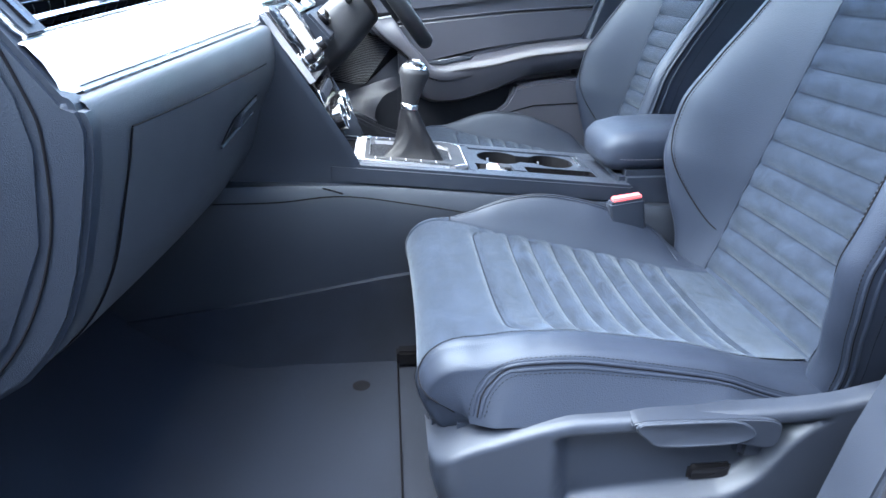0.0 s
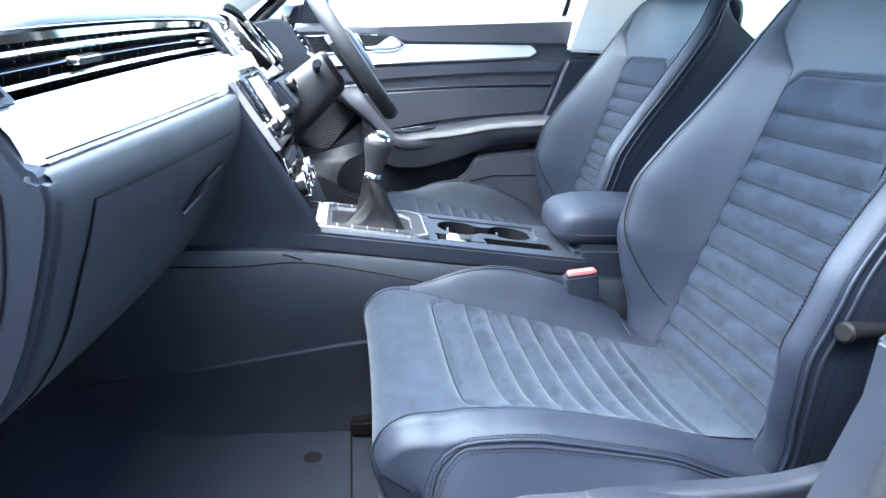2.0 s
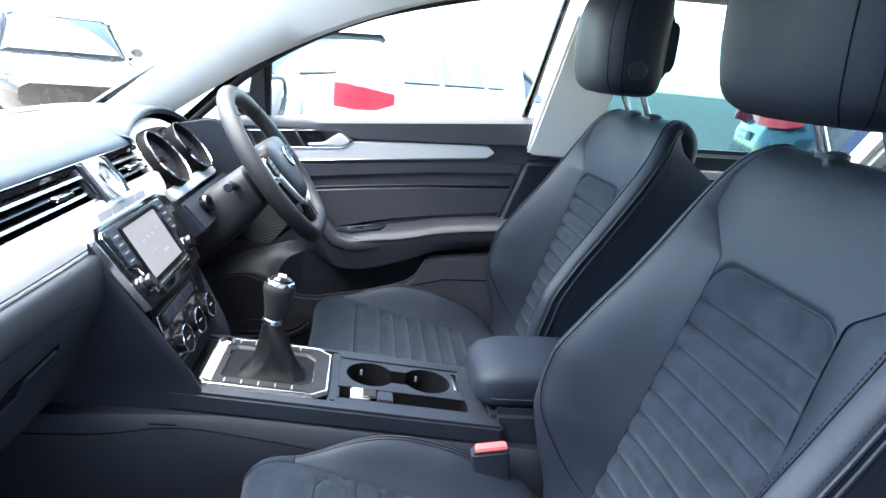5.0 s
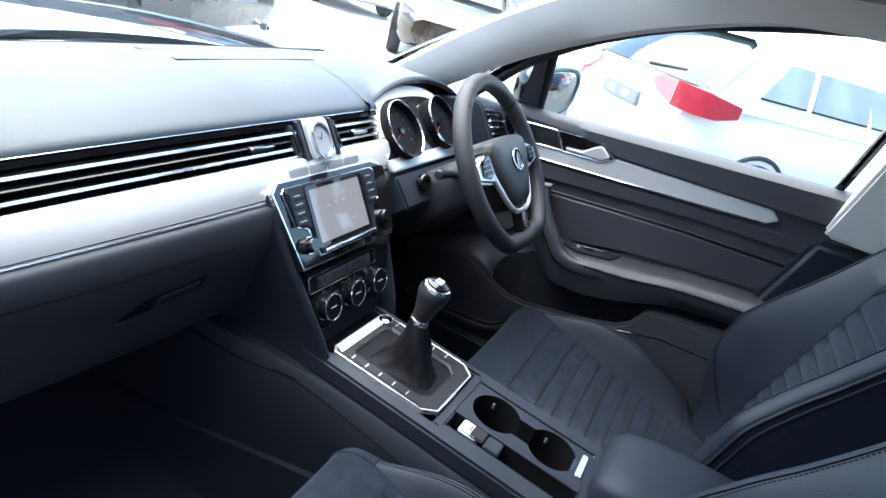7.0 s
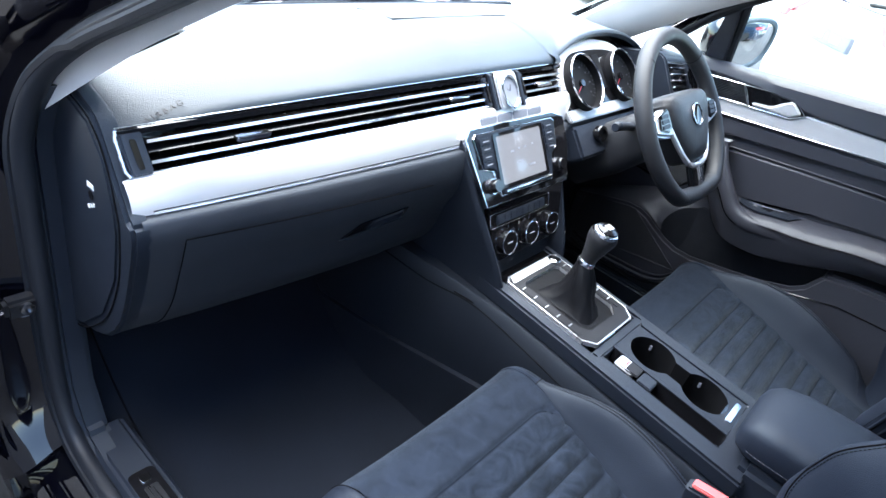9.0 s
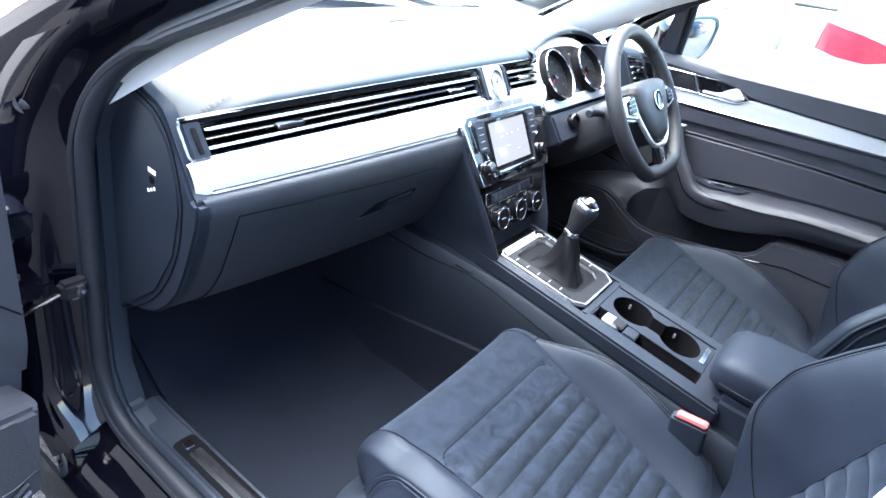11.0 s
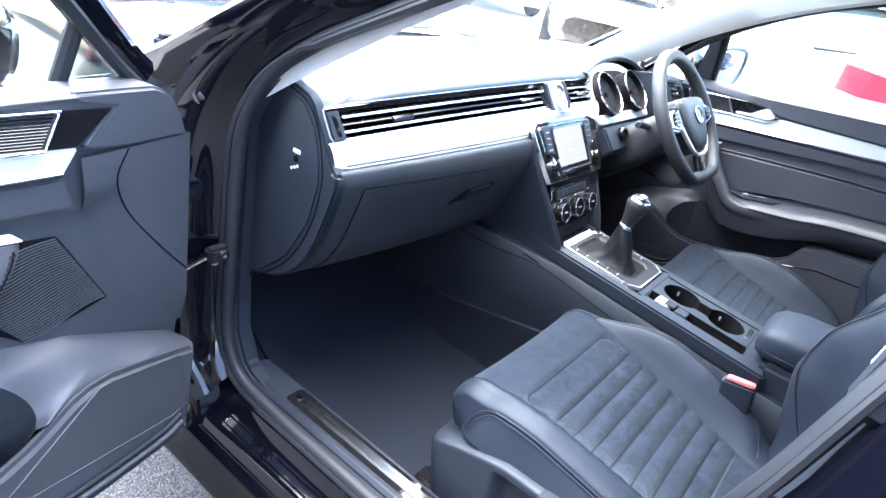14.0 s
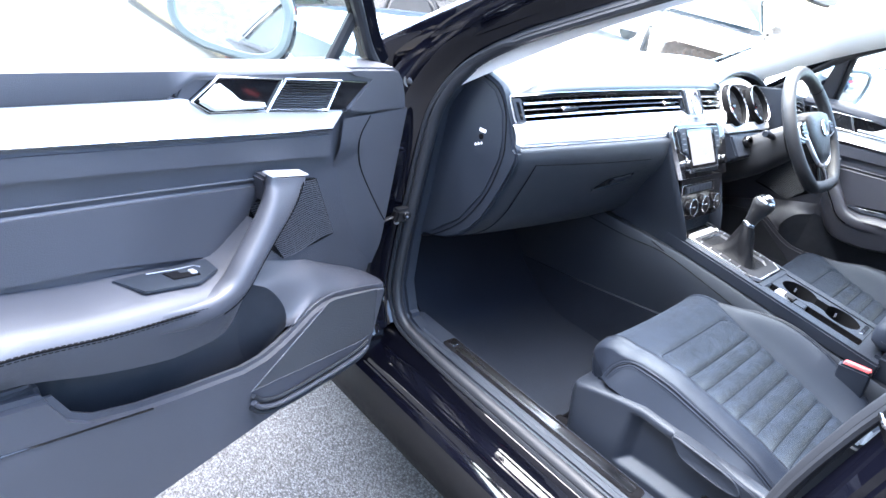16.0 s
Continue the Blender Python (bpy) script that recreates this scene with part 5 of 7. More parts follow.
def pad_point(st, side, a, h, w, wc, drop, xc, extra=0.0, bulge=0.022, soft_edge=0.022, flare=-0.012, edge=0.0):
    """A point of an upholstered pad: a from 0 (middle) over 1 (edge of the insert) and 2 (crest of the bolster) to 3 (lower edge)."""
    p, n, _ = st
    if a <= 1:
        s, d = w * a, -0.004 * (1 - a * a) + edge * a ** 3
    elif a <= 2:
        t = a - 1
        s = w + (wc - w) * t
        d = edge + (h - edge) * (0.5 * t + 0.5 * ease(t * 0.98)) + 0.007 * math.sin(math.pi * t) * (0.3 + (h - edge) * 5)
    else:
        t = a - 2
        q = min(1.0, t / 0.35) * math.pi / 2
        s = wc + bulge * math.sin(q) + flare * max(0, t - 0.35)
        d = h - soft_edge * (1 - math.cos(q)) - max(0.0, t - 0.35) / 0.65 * (drop - soft_edge)
    q = p + n * (d + extra)
    return Vector((xc + side * s, q.y, q.z))


def groove(d, width, depth):
    return -depth * math.exp(-(d / width) ** 2)


def pillow(c, first, last):
    """Height of the sewn ribs between two ends."""
    k = (first - c) / 0.0388
    if k < -0.5 or c < last:
        return 0.0
    f = abs(k - round(k)) * 2
    return -0.0110 * (1 - f) ** 2 * (1 if k > 0 else max(0.0, 1 - f))


def front_seat():
    xc = -0.367
    seat = thing("front_seat", (xc, -0.30, 0.318), "black leather front seat with ribbed grey suede centre", "car seat", "front seats")
    # cushion, from the back to the front edge and under it
    C = stations([(-0.64, 0.520), (-0.56, 0.522), (-0.48, 0.531), (-0.38, 0.552), (-0.28, 0.572), (-0.18, 0.590), (-0.118, 0.605), (-0.076, 0.609), (-0.045, 0.598), (-0.026, 0.571), (-0.028, 0.535), (-0.048, 0.502), (-0.09, 0.480)], 0, 1)
    edge_f = table((-0.60, 0.0), (-0.50, 0.008), (-0.44, 0.014), (-0.35, 0.024), (-0.22, 0.026), (-0.15, 0.016), (-0.09, 0.002), (0.02, 0.0))
    wf = table((-0.60, 0.135), (-0.50, 0.150), (-0.40, 0.164), (-0.28, 0.172), (-0.15, 0.176), (0.0, 0.186))
    wcf = table((-0.60, 0.225), (-0.45, 0.232), (-0.25, 0.238), (-0.10, 0.234), (0.0, 0.222))
    # the bolster beside the console is steep and thin, and tapers to a point at the front
    h_in = table((-0.64, 0.0), (-0.545, 0.006), (-0.515, 0.020), (-0.48, 0.044), (-0.44, 0.057), (-0.39, 0.067), (-0.34, 0.074), (-0.29, 0.073), (-0.25, 0.068), (-0.20, 0.052), (-0.17, 0.037), (-0.138, 0.017), (-0.105, 0.003), (-0.08, 0.0), (0.02, 0.0))
    w_in = table((-0.60, 0.128), (-0.51, 0.144), (-0.445, 0.158), (-0.38, 0.169), (-0.31, 0.180), (-0.24, 0.193), (-0.16, 0.205), (-0.10, 0.212), (0.0, 0.212))
    wc_in = table((-0.60, 0.205), (-0.50, 0.212), (-0.45, 0.216), (-0.36, 0.222), (-0.30, 0.232), (-0.22, 0.238), (-0.16, 0.236), (-0.10, 0.224), (0.0, 0.222))
    top_end = max(range(len(C)), key=lambda i: C[i][0].y)
    y_of = [st[0].y if i <= top_end else 0.02 for i, st in enumerate(C)]

    def c_point(i, side, a, extra=0.0):
        y = y_of[i]
        z = C[i][0].z
        e = edge_f(y)
        if side < 0:
            # the outer bolster is a low round roll over a side panel that leans out
            h = e + 0.012 * min(1.0, e / 0.02)

            def outer(b, more=0.0):
                return pad_point(C[i], side, b, h, wf(y), wcf(y) - 0.032, max(0.045, h + max(0.0, z - 0.540)), xc, more, 0.034, 0.016, 0.045, e)
            if a <= 2.35 or y < -0.13:
                return outer(a, extra)
            # the side panel closes round the nose towards one place
            base, foot = outer(2.35), outer(3.0)
            foot = foot.lerp(Vector((base.x + 0.6 * (foot.x - base.x), min(base.y, -0.080), 0.540)), ease((y + 0.13) / 0.06))
            return base.lerp(foot, (a - 2.35) / 0.65) + Vector((side * extra, 0, 0))
        drop = 0.055 + (max(0.0, z - 0.455 - 0.055) + h_in(y)) * ease((-0.03 - y) / 0.11)
        return pad_point(C[i], side, a, h_in(y), w_in(y), wc_in(y), drop, xc, extra, 0.018, 0.020, -0.008, 0.0)

    def rib(i, a):
        y = y_of[i]
        e = pillow(y, -0.205, -0.478) * (1 - 0.7 * a ** 8)
        return e + groove(abs(y - front_seam(a)), 0.006, 0.005)

    def front_seam(a):
        """The sewn line across the front of the insert, with round corners."""
        t = max(0.0, (a - 0.78) / 0.22)
        return -0.140 - 0.045 * (1 - math.sqrt(max(0.0, 1 - t * t)))
    rib_seams = [-0.205 - 0.0388 * k for k in range(8)]
    first = next(i for i in range(len(C)) if C[i][0].y > -0.60)
    seam = next(i for i in range(len(C)) if C[i][0].y > -0.140)
    lat = span(-1, 1, 41)
    part("cushion_insert", sheet(lambda i, a: c_point(i, 1 if a >= 0 else -1, abs(a), rib(i, abs(a))), range(first, seam + 1), lat), worn_suede, seat, "ribbed dark grey suede insert", angle=60)
    part("front_panel", sheet(lambda i, a: c_point(i, 1 if a >= 0 else -1, abs(a), groove(abs(y_of[i] - front_seam(abs(a))), 0.006, 0.005)), range(seam, len(C)), lat), suede, seat, "plain dark grey suede front roll", angle=60)
    for y in rib_seams:
        i = min(range(len(C)), key=lambda n: abs(y_of[n] - y))
        part("rib_seam", tube([c_point(i, 1 if a >= 0 else -1, abs(a), rib(i, abs(a)) + 0.0002) for a in span(-0.97, 0.97, 30)], 0.0009, 5), suede_seam, seat)
    bol = span(1, 2, 13) + span(2.03, 2.35, 9) + span(2.45, 3, 7)
    lines = []
    for side in (-1, 1):
        def bolster_at(i, a):
            return c_point(i, side, a, groove((a - 1) * 0.06, 0.003, 0.003))
        # on the inner side the suede front roll wraps the corner and the leather begins behind it
        tip = len(C) - 1 if side < 0 else next(i for i in range(len(C)) if y_of[i] > -0.104)
        part("cushion_bolster", sheet(bolster_at, range(first, tip + 1), bol), leather, seat, "smooth black leather bolster", angle=60)
        if side > 0:
            part("front_panel", sheet(bolster_at, range(tip, len(C)), bol), suede, seat, "plain dark grey suede front corner", angle=60)
            part("seam_line", tube([c_point(tip, side, a, 0.0002) for a in span(1.0, 2.4, 16)], 0.0010, 6), seam_black, seat)
        mid = 2.36 if side < 0 else 1.98
        last_i = top_end - 46 if side < 0 else tip + 1

        def seam_path(a, extra, turn=0):
            """The side seam: along the bolster, then round and down at the front."""
            rear = -0.60 if side < 0 else -0.514
            pts = [c_point(i, side, a - (a - 1.03) * (1 - math.sqrt(max(0.0, 1 - max(0.0, (-0.452 - y_of[i]) / 0.063) ** 2))) if side > 0 else a, extra) for i in range(first + 2, last_i) if y_of[i] > rear]
            if side < 0:
                for k in range(1, 15):
                    q = k / 14 * math.pi / 2
                    pts.append(c_point(min(last_i + round((14 - turn) * math.sin(q)), top_end), side, a + (2.97 - a) * (1 - math.cos(q)), extra))
            return pts
        part("seam_line", tube(seam_path(mid, 0.0)[::2], 0.0010, 6), seam_black, seat)
        for k, da in ((2, 0.04), (-2, -0.04)):
            part("piping", tube(seam_path(mid + da, -0.0010, k)[::2], 0.0020, 8), leather, seat)
        if side < 0:
            nose = next(i for i in range(len(C)) if y_of[i] > -0.072)
            part("seam_line", tube(curve([c_point(nose + round((top_end + 4 - nose) * ((a - 1) / 1.75) ** 0.7), side, a, 0.0002) for a in span(1.0, 2.75, 12)], 40), 0.0010, 6), seam_black, seat)
        lines.append(seam_path(mid - 0.10, 0.0006, -4))
        lines.append(seam_path(mid + 0.10, 0.0006, 4))
        if side < 0:
            lines.append([c_point(i, side, 1.13, 0.0004) for i in range(first + 2, top_end - 2)])
    cross = []
    for a in span(-1, 1, 61):
        i = min(range(top_end), key=lambda n: abs(y_of[n] - front_seam(abs(a))))
        p = c_point(i, 1 if a >= 0 else -1, abs(a), -0.0042)
        cross.append(Vector((p.x, p.y + front_seam(abs(a)) - y_of[i], p.z)))
    part("seam_cord", tube(cross, 0.0010, 6), suede_seam, seat)
    part("stitching", dashes(lines, 0.0032, 0.0024, 0.0005), seam_black, seat, "dark thread stitching", kind="stuff")

    # backrest, from the bottom over the top to the rear
    B = stations([(-0.540, 0.480), (-0.558, 0.530), (-0.578, 0.590), (-0.608, 0.70), (-0.647, 0.85), (-0.684, 0.99), (-0.713, 1.09), (-0.730, 1.140), (-0.748, 1.166), (-0.775, 1.178), (-0.805, 1.168), (-0.825, 1.135), (-0.825, 1.08)], 0, -1)
    hb = table((0.48, 0.02), (0.55, 0.045), (0.62, 0.085), (0.70, 0.118), (0.77, 0.120), (0.85, 0.098), (0.93, 0.066), (1.02, 0.034), (1.10, 0.012), (1.15, 0.003), (1.2, 0.0))
    wb = table((0.50, 0.150), (0.60, 0.150), (0.80, 0.138), (1.015, 0.122), (1.05, 0.156), (1.085, 0.188), (1.12, 0.186), (1.16, 0.166), (1.18, 0.150))
    wcb = table((0.48, 0.190), (0.58, 0.212), (0.68, 0.234), (0.76, 0.240), (0.85, 0.230), (0.95, 0.220), (1.05, 0.213), (1.09, 0.207), (1.12, 0.199), (1.16, 0.178), (1.18, 0.160))
    up_end = max(range(len(B)), key=lambda i: B[i][0].z)
    z_of = [st[0].z if i <= up_end else 1.2 for i, st in enumerate(B)]

    def b_point(i, side, a, extra=0.0):
        z = z_of[i]
        drop = 0.05 + (0.135 + hb(z)) * ease((1.15 - z) / 0.08)
        return pad_point(B[i], side, a, hb(z), wb(z), wcb(z), drop, xc, extra, 0.026)

    def brib(i, a):
        z = z_of[i]
        e = pillow(z, 0.955, 0.50) * (1 - 0.7 * a ** 8)
        return e + groove(abs(z - top_seam(a)), 0.004, 0.005)

    def top_seam(a):
        """The height of the sewn line across the top of the insert, with round corners."""
        t = max(0.0, (a - 0.70) / 0.30)
        return 1.015 - 0.034 * (1 - math.sqrt(max(0.0, 1 - t * t)))

    def row_at(z):
        i = next(n for n in range(up_end) if z_of[n + 1] > z)
        return i + (z - z_of[i]) / (z_of[i + 1] - z_of[i])

    def between(u, a, f):
        side, i = 1 if a >= 0 else -1, int(u)
        return b_point(i, side, abs(a), f(i, abs(a))).lerp(b_point(i + 1, side, abs(a), f(i + 1, abs(a))), u - i)

    def plain(i, a):
        return groove(abs(z_of[i] - top_seam(a)), 0.004, 0.005)
    low = 4
    seam_b = next(i for i in range(len(B)) if B[i][0].z > 1.015)
    bend0, bend1 = int(row_at(0.966)), int(row_at(1.055)) + 1

    def insert_row(i, a):
        return i if i <= bend0 else bend0 + (i - bend0) / (seam_b - bend0) * (row_at(top_seam(abs(a))) - bend0)

    def shoulder_row(i, a):
        return i if i >= bend1 else bend1 - (bend1 - i) / (bend1 - seam_b) * (bend1 - row_at(top_seam(abs(a))))

    def crest(z, a):
        """The bolster seam: along the crest, turning in to the insert at the foot."""
        q = max(0.0, min(1.0, (0.735 - z) / 0.143))
        return a - (a - 1.04) * (1 - math.sqrt(1 - q * q)) ** 0.8
    part("backrest_insert", sheet(lambda i, a: between(insert_row(i, a), a, brib), range(low, seam_b + 1), lat), suede, seat, "ribbed dark grey suede insert", angle=60)
    for k in range(11):
        i = min(range(up_end), key=lambda n: abs(z_of[n] - (0.955 - 0.0388 * k)))
        part("rib_seam", tube([b_point(i, 1 if a >= 0 else -1, abs(a), brib(i, abs(a)) + 0.0002) for a in span(-0.97, 0.97, 30)], 0.0009, 5), suede_seam, seat)
    part("shoulder_panel", sheet(lambda i, a: between(shoulder_row(i, a), a, plain) if i < bend1 else b_point(i, 1 if a >= 0 else -1, abs(a)), range(seam_b, len(B)), lat), leather, seat, "smooth black leather shoulder panel", angle=60)
    lines = []
    for side in (-1, 1):
        part("backrest_bolster", sheet(lambda i, a: b_point(i, side, a, groove((a - 1) * 0.06, 0.003, 0.003)), range(low, len(B)), bol), leather, seat, "smooth black leather bolster", angle=60)
        run = range(low + 2, up_end - 2, 2)
        part("seam_line", tube([b_point(i, side, 2.34, 0.0002) for i in run], 0.0016, 6), seam_black, seat)
        for da in (-0.035, 0.035):
            part("piping", tube([b_point(i, side, 2.34 + da, -0.0008) for i in run], 0.0026, 8), leather, seat)
        low_run = [i for i in range(low + 2, up_end - 2) if z_of[i] > 0.592]
        part("seam_line", tube([b_point(i, side, crest(z_of[i], 1.97), 0.0002) for i in low_run[::2]], 0.0011, 6), seam_black, seat)
        part("seam_cord", tube([b_point(i, side, 1.0, 0.0002) for i in range(low, up_end, 2)], 0.0009, 6), leather, seat)
        lines.append([b_point(i, side, crest(z_of[i], 1.92), 0.0010) for i in low_run])
        for a in (2.25, 2.43):
            lines.append([b_point(i, side, a, 0.0010) for i in range(low + 2, up_end - 2)])
    part("seam_cord", tube([between(row_at(top_seam(abs(a))), a, lambda i, b: -0.0026) for a in span(-1, 1, 60)], 0.0009, 6), leather, seat)
    part("stitching", dashes(lines, 0.0034, 0.0026, 0.0006), seam_black, seat, "dark thread stitching", kind="stuff")
    part("back_shell", slab([(-0.60, 0.50), (-0.66, 0.52), (-0.78, 0.80), (-0.835, 1.08), (-0.80, 1.11), (-0.72, 0.95), (-0.62, 0.60)], xc - 0.205, xc + 0.205, lambda a, b, d: Vector((d, a, b)), 0.02), hard, seat, "dark seat back shell")

    # head restraint
    rings = []
    for z, w, d, y in ((1.216, 0.080, 0.030, -0.697), (1.224, 0.112, 0.056, -0.693), (1.252, 0.132, 0.072, -0.687), (1.340, 0.139, 0.078, -0.683), (1.405, 0.136, 0.072, -0.687), (1.446, 0.120, 0.054, -0.695), (1.462, 0.080, 0.028, -0.703)):
        rings.append([Vector((xc + w * math.copysign(abs(math.cos(q)) ** 0.6, math.cos(q)), y + d * math.copysign(abs(math.sin(q)) ** 0.6, math.sin(q)), z)) for q in (2 * math.pi * k / 40 for k in range(40))])
    rings = [list(r) for r in zip(*[curve([r[j] for r in rings], 25) for j in range(40)])]
    head = part("head_restraint", loft(rings), leather, seat, "padded black leather head restraint")
    for j in (2, 5, 15, 18):
        part("seam_line", tube([r[j] for r in rings[2:23]], 0.0009, 6), seam_black, head)
    part("restraint_back", slab(rounded(-0.118, 0.118, 1.250, 1.40, 0.05), -0.775, -0.715, lambda a, b, d: Vector((xc + a, d, b)), 0.022, 4), leather, head)
    part("release_button", lathe([(0.020, 0), (0.020, 0.004), (0.016, 0.006), (0, 0.005)], pose(xc - 0.133, -0.680, 1.270, 0, -90, 0), 24), hard, head, "round side button")
    for sx in (-0.055, 0.055):
        part("post", tube([(xc + sx, -0.772, 1.15), (xc + sx, -0.715, 1.26)], 0.0065, 12), chrome, seat, "chrome head restraint post")
        part("post_collar", lathe([(0.020, 0), (0.020, 0.006), (0.012, 0.010), (0.0, 0.010)], pose(xc + sx, -0.768, 1.174), 20), hard, seat)

    # base, side cover, lever and rails
    part("seat_pan", box(xc - 0.225, xc + 0.225, -0.60, -0.055, 0.40, 0.515, 0.02), hard, seat, "dark seat pan")
    part("cushion_front", box(xc - 0.236, xc + 0.232, -0.17, -0.040, 0.455, 0.555, 0.028, 4), leather, seat, "leather wrap under the cushion front")
    part("under_frame", box(xc - 0.20, xc + 0.20, -0.55, -0.12, 0.335, 0.41, 0.01), hard, seat)
    for sx in (-0.215, 0.215):
        part("rail", box(xc + sx - 0.022, xc + sx + 0.022, -0.60, 0.0, 0.318, 0.350, 0.005), gloss, seat, "black seat rail")

    def side_at(a, b, d):
        return Vector((d, a, b))
    top_edge = table((-0.63, 0.586), (-0.56, 0.568), (-0.50, 0.556), (-0.44, 0.553), (-0.36, 0.553), (-0.20, 0.553), (-0.16, 0.546), (-0.11, 0.532), (-0.07, 0.520), (-0.030, 0.498))
    front_edge = table((0.33, -0.066), (0.40, -0.052), (0.46, -0.040), (0.50, -0.034), (0.53, -0.033))
    waist = table((-0.64, 0.575), (-0.56, 0.565), (-0.50, 0.545), (-0.465, 0.520), (-0.42, 0.456), (-0.38, 0.434), (-0.24, 0.424), (-0.20, 0.420))

    def cover_at(u, v):
        """The moulded side: a bulge at the front, a pocket behind the lever, a ledge below and a flange above."""
        z0 = 0.345
        y_front = front_edge(z0 + v * 0.18)
        y = y_front + (-0.62 - y_front) * u
        zt = top_edge(y)
        z = z0 + (zt - z0) * min(v, 1.0)
        wall = 0.187 + 0.10 * (0.53 - z) * (0.4 if z > 0.45 else 0.6)
        out = ease((y + wall + 0.012) / 0.030)
        out = max(out, ease((waist(y) - z + 0.010) / 0.022))
        out = max(out, ease((z - zt + 0.030) / 0.014))
        x = -0.622 - 0.025 * out
        q = max(0.0, 1 - u * 0.57 / 0.030)
        x += 0.030 * (1 - math.sqrt(max(0.0, 1 - q * q)))
        q = max(0.0, 1 - (zt - z) / 0.010)
        x += 0.010 * (1 - math.sqrt(max(0.0, 1 - q * q)))
        if v > 1:
            x += (v - 1) * (0.08 + 0.22 * ease((y + 0.40) / 0.12))
        return Vector((x, y, z))
    cover = part("side_cover", sheet(cover_at, [0, 0.004, 0.010, 0.018, 0.028, 0.04] + span(0.055, 1, 110), span(0, 0.9, 46) + [0.92, 0.94, 0.955, 0.97, 0.98, 0.99, 1.0, 1.1, 1.2]), hard, seat, "moulded black plastic side cover", angle=70)
    part("pivot_slot", box(-0.628, -0.618, -0.405, -0.350, 0.438, 0.462, 0.004), gloss, cover)

    def loop(points, n=48):
        p = points[-2:] + points + points[:3]
        c = curve([(a, b, 0) for a, b in p], 12 * (len(p) - 1) + 1)[24:-24]
        return [(v.x, v.y) for v in c[:-1:2]]
    grip = loop([(-0.262, 0.553), (-0.274, 0.533), (-0.292, 0.519), (-0.340, 0.515), (-0.390, 0.513), (-0.428, 0.506), (-0.438, 0.524), (-0.425, 0.545), (-0.34, 0.553)])
    lever = part("lever", slab(grip, -0.652, -0.624, side_at, 0.004, 3), hard, seat, "black height adjusting lever", angle=50)
    bowl = loop([(-0.266, 0.550), (-0.277, 0.534), (-0.294, 0.522), (-0.340, 0.519), (-0.380, 0.520), (-0.402, 0.528), (-0.393, 0.541), (-0.37, 0.549), (-0.31, 0.551)])
    part("lever_rim", tube([Vector((-0.6535, y, z)) for y, z in bowl], 0.0026, 8, closed=True), hard, lever)
    part("lever_scoop", sheet(lambda r, k: Vector((-0.6525 - 0.0035 * r * r, -0.335 + (bowl[k][0] + 0.335) * r, 0.536 + (bowl[k][1] - 0.536) * r)), span(0.02, 1, 8), list(range(len(bowl))) + [0]), hard, lever, angle=70)
    part("lever_stem", box(-0.640, -0.618, -0.43, -0.40, 0.480, 0.512, 0.006), hard, lever)
    knob = part("backrest_lever", tube([(-0.612, -0.628, 0.748), (-0.632, -0.580, 0.752), (-0.644, -0.528, 0.756)], lambda t: 0.0085 + 0.003 * t, 16), dial_black, seat, "black backrest release knob")
    part("knob_end", lathe([(0.0118, 0.0), (0.0118, 0.008), (0.009, 0.011), (0.0, 0.011)], look((-0.6425, -0.534, 0.7555), (-0.612, -0.628, 0.748)), 20), dial_black, knob)
    return seat


passenger_seat = front_seat()
driver_seat = copy_thing(passenger_seat, pose(-0.367 + 0.745, -0.35, 0.318))
# the driver's levers are on the far side of that seat
for ob in list(driver_seat.children):
    if ob.name.split(".")[0] in ("lever", "backrest_lever"):
        for sub in list(ob.children):
            bpy.data.objects.remove(sub)
        bpy.data.objects.remove(ob)

# belt buckles beside the seats
bk = thing("seat_belt_buckle", (-0.150, -0.425, 0.55), "black seat belt buckle with red release button", "seat belt buckle", "belt buckles")
lean_b = pose(-0.150, -0.425, 0.61, -8, 0, 0)
part("case", slab(rounded(-0.014, 0.014, -0.032, 0.032, 0.006), -0.075, 0.028, lambda a, b, d: lean_b @ Vector((a, b, d)), 0.004), hard, bk, "black buckle case")
part("release_button", slab(rounded(-0.010, 0.010, -0.029, 0.024, 0.004), 0.027, 0.034, lambda a, b, d: lean_b @ Vector((a, b, d)), 0.002), red, bk, "red release button")
copy_thing(bk, pose(0.172, -0.46, 0.53))

# rear bench
rear = thing("rear_bench", (0, -1.6, 0.32), "dark leather rear bench seat in the shade", "rear bench")
part("rear_cushion", box(-0.66, 0.66, -1.75, -1.25, 0.36, 0.57, 0.06, 4), leather, rear)
part("rear_backrest", slab([(-1.68, 0.50), (-1.60, 0.58), (-1.78, 1.12), (-1.92, 1.12), (-1.90, 0.5)], -0.64, 0.64, lambda a, b, d: Vector((d, a, b)), 0.05, 4), leather, rear)


# ---------------------------------------------------------------- doors
def tumble(z):
    return 0.36 * max(0.0, z - 1.06)


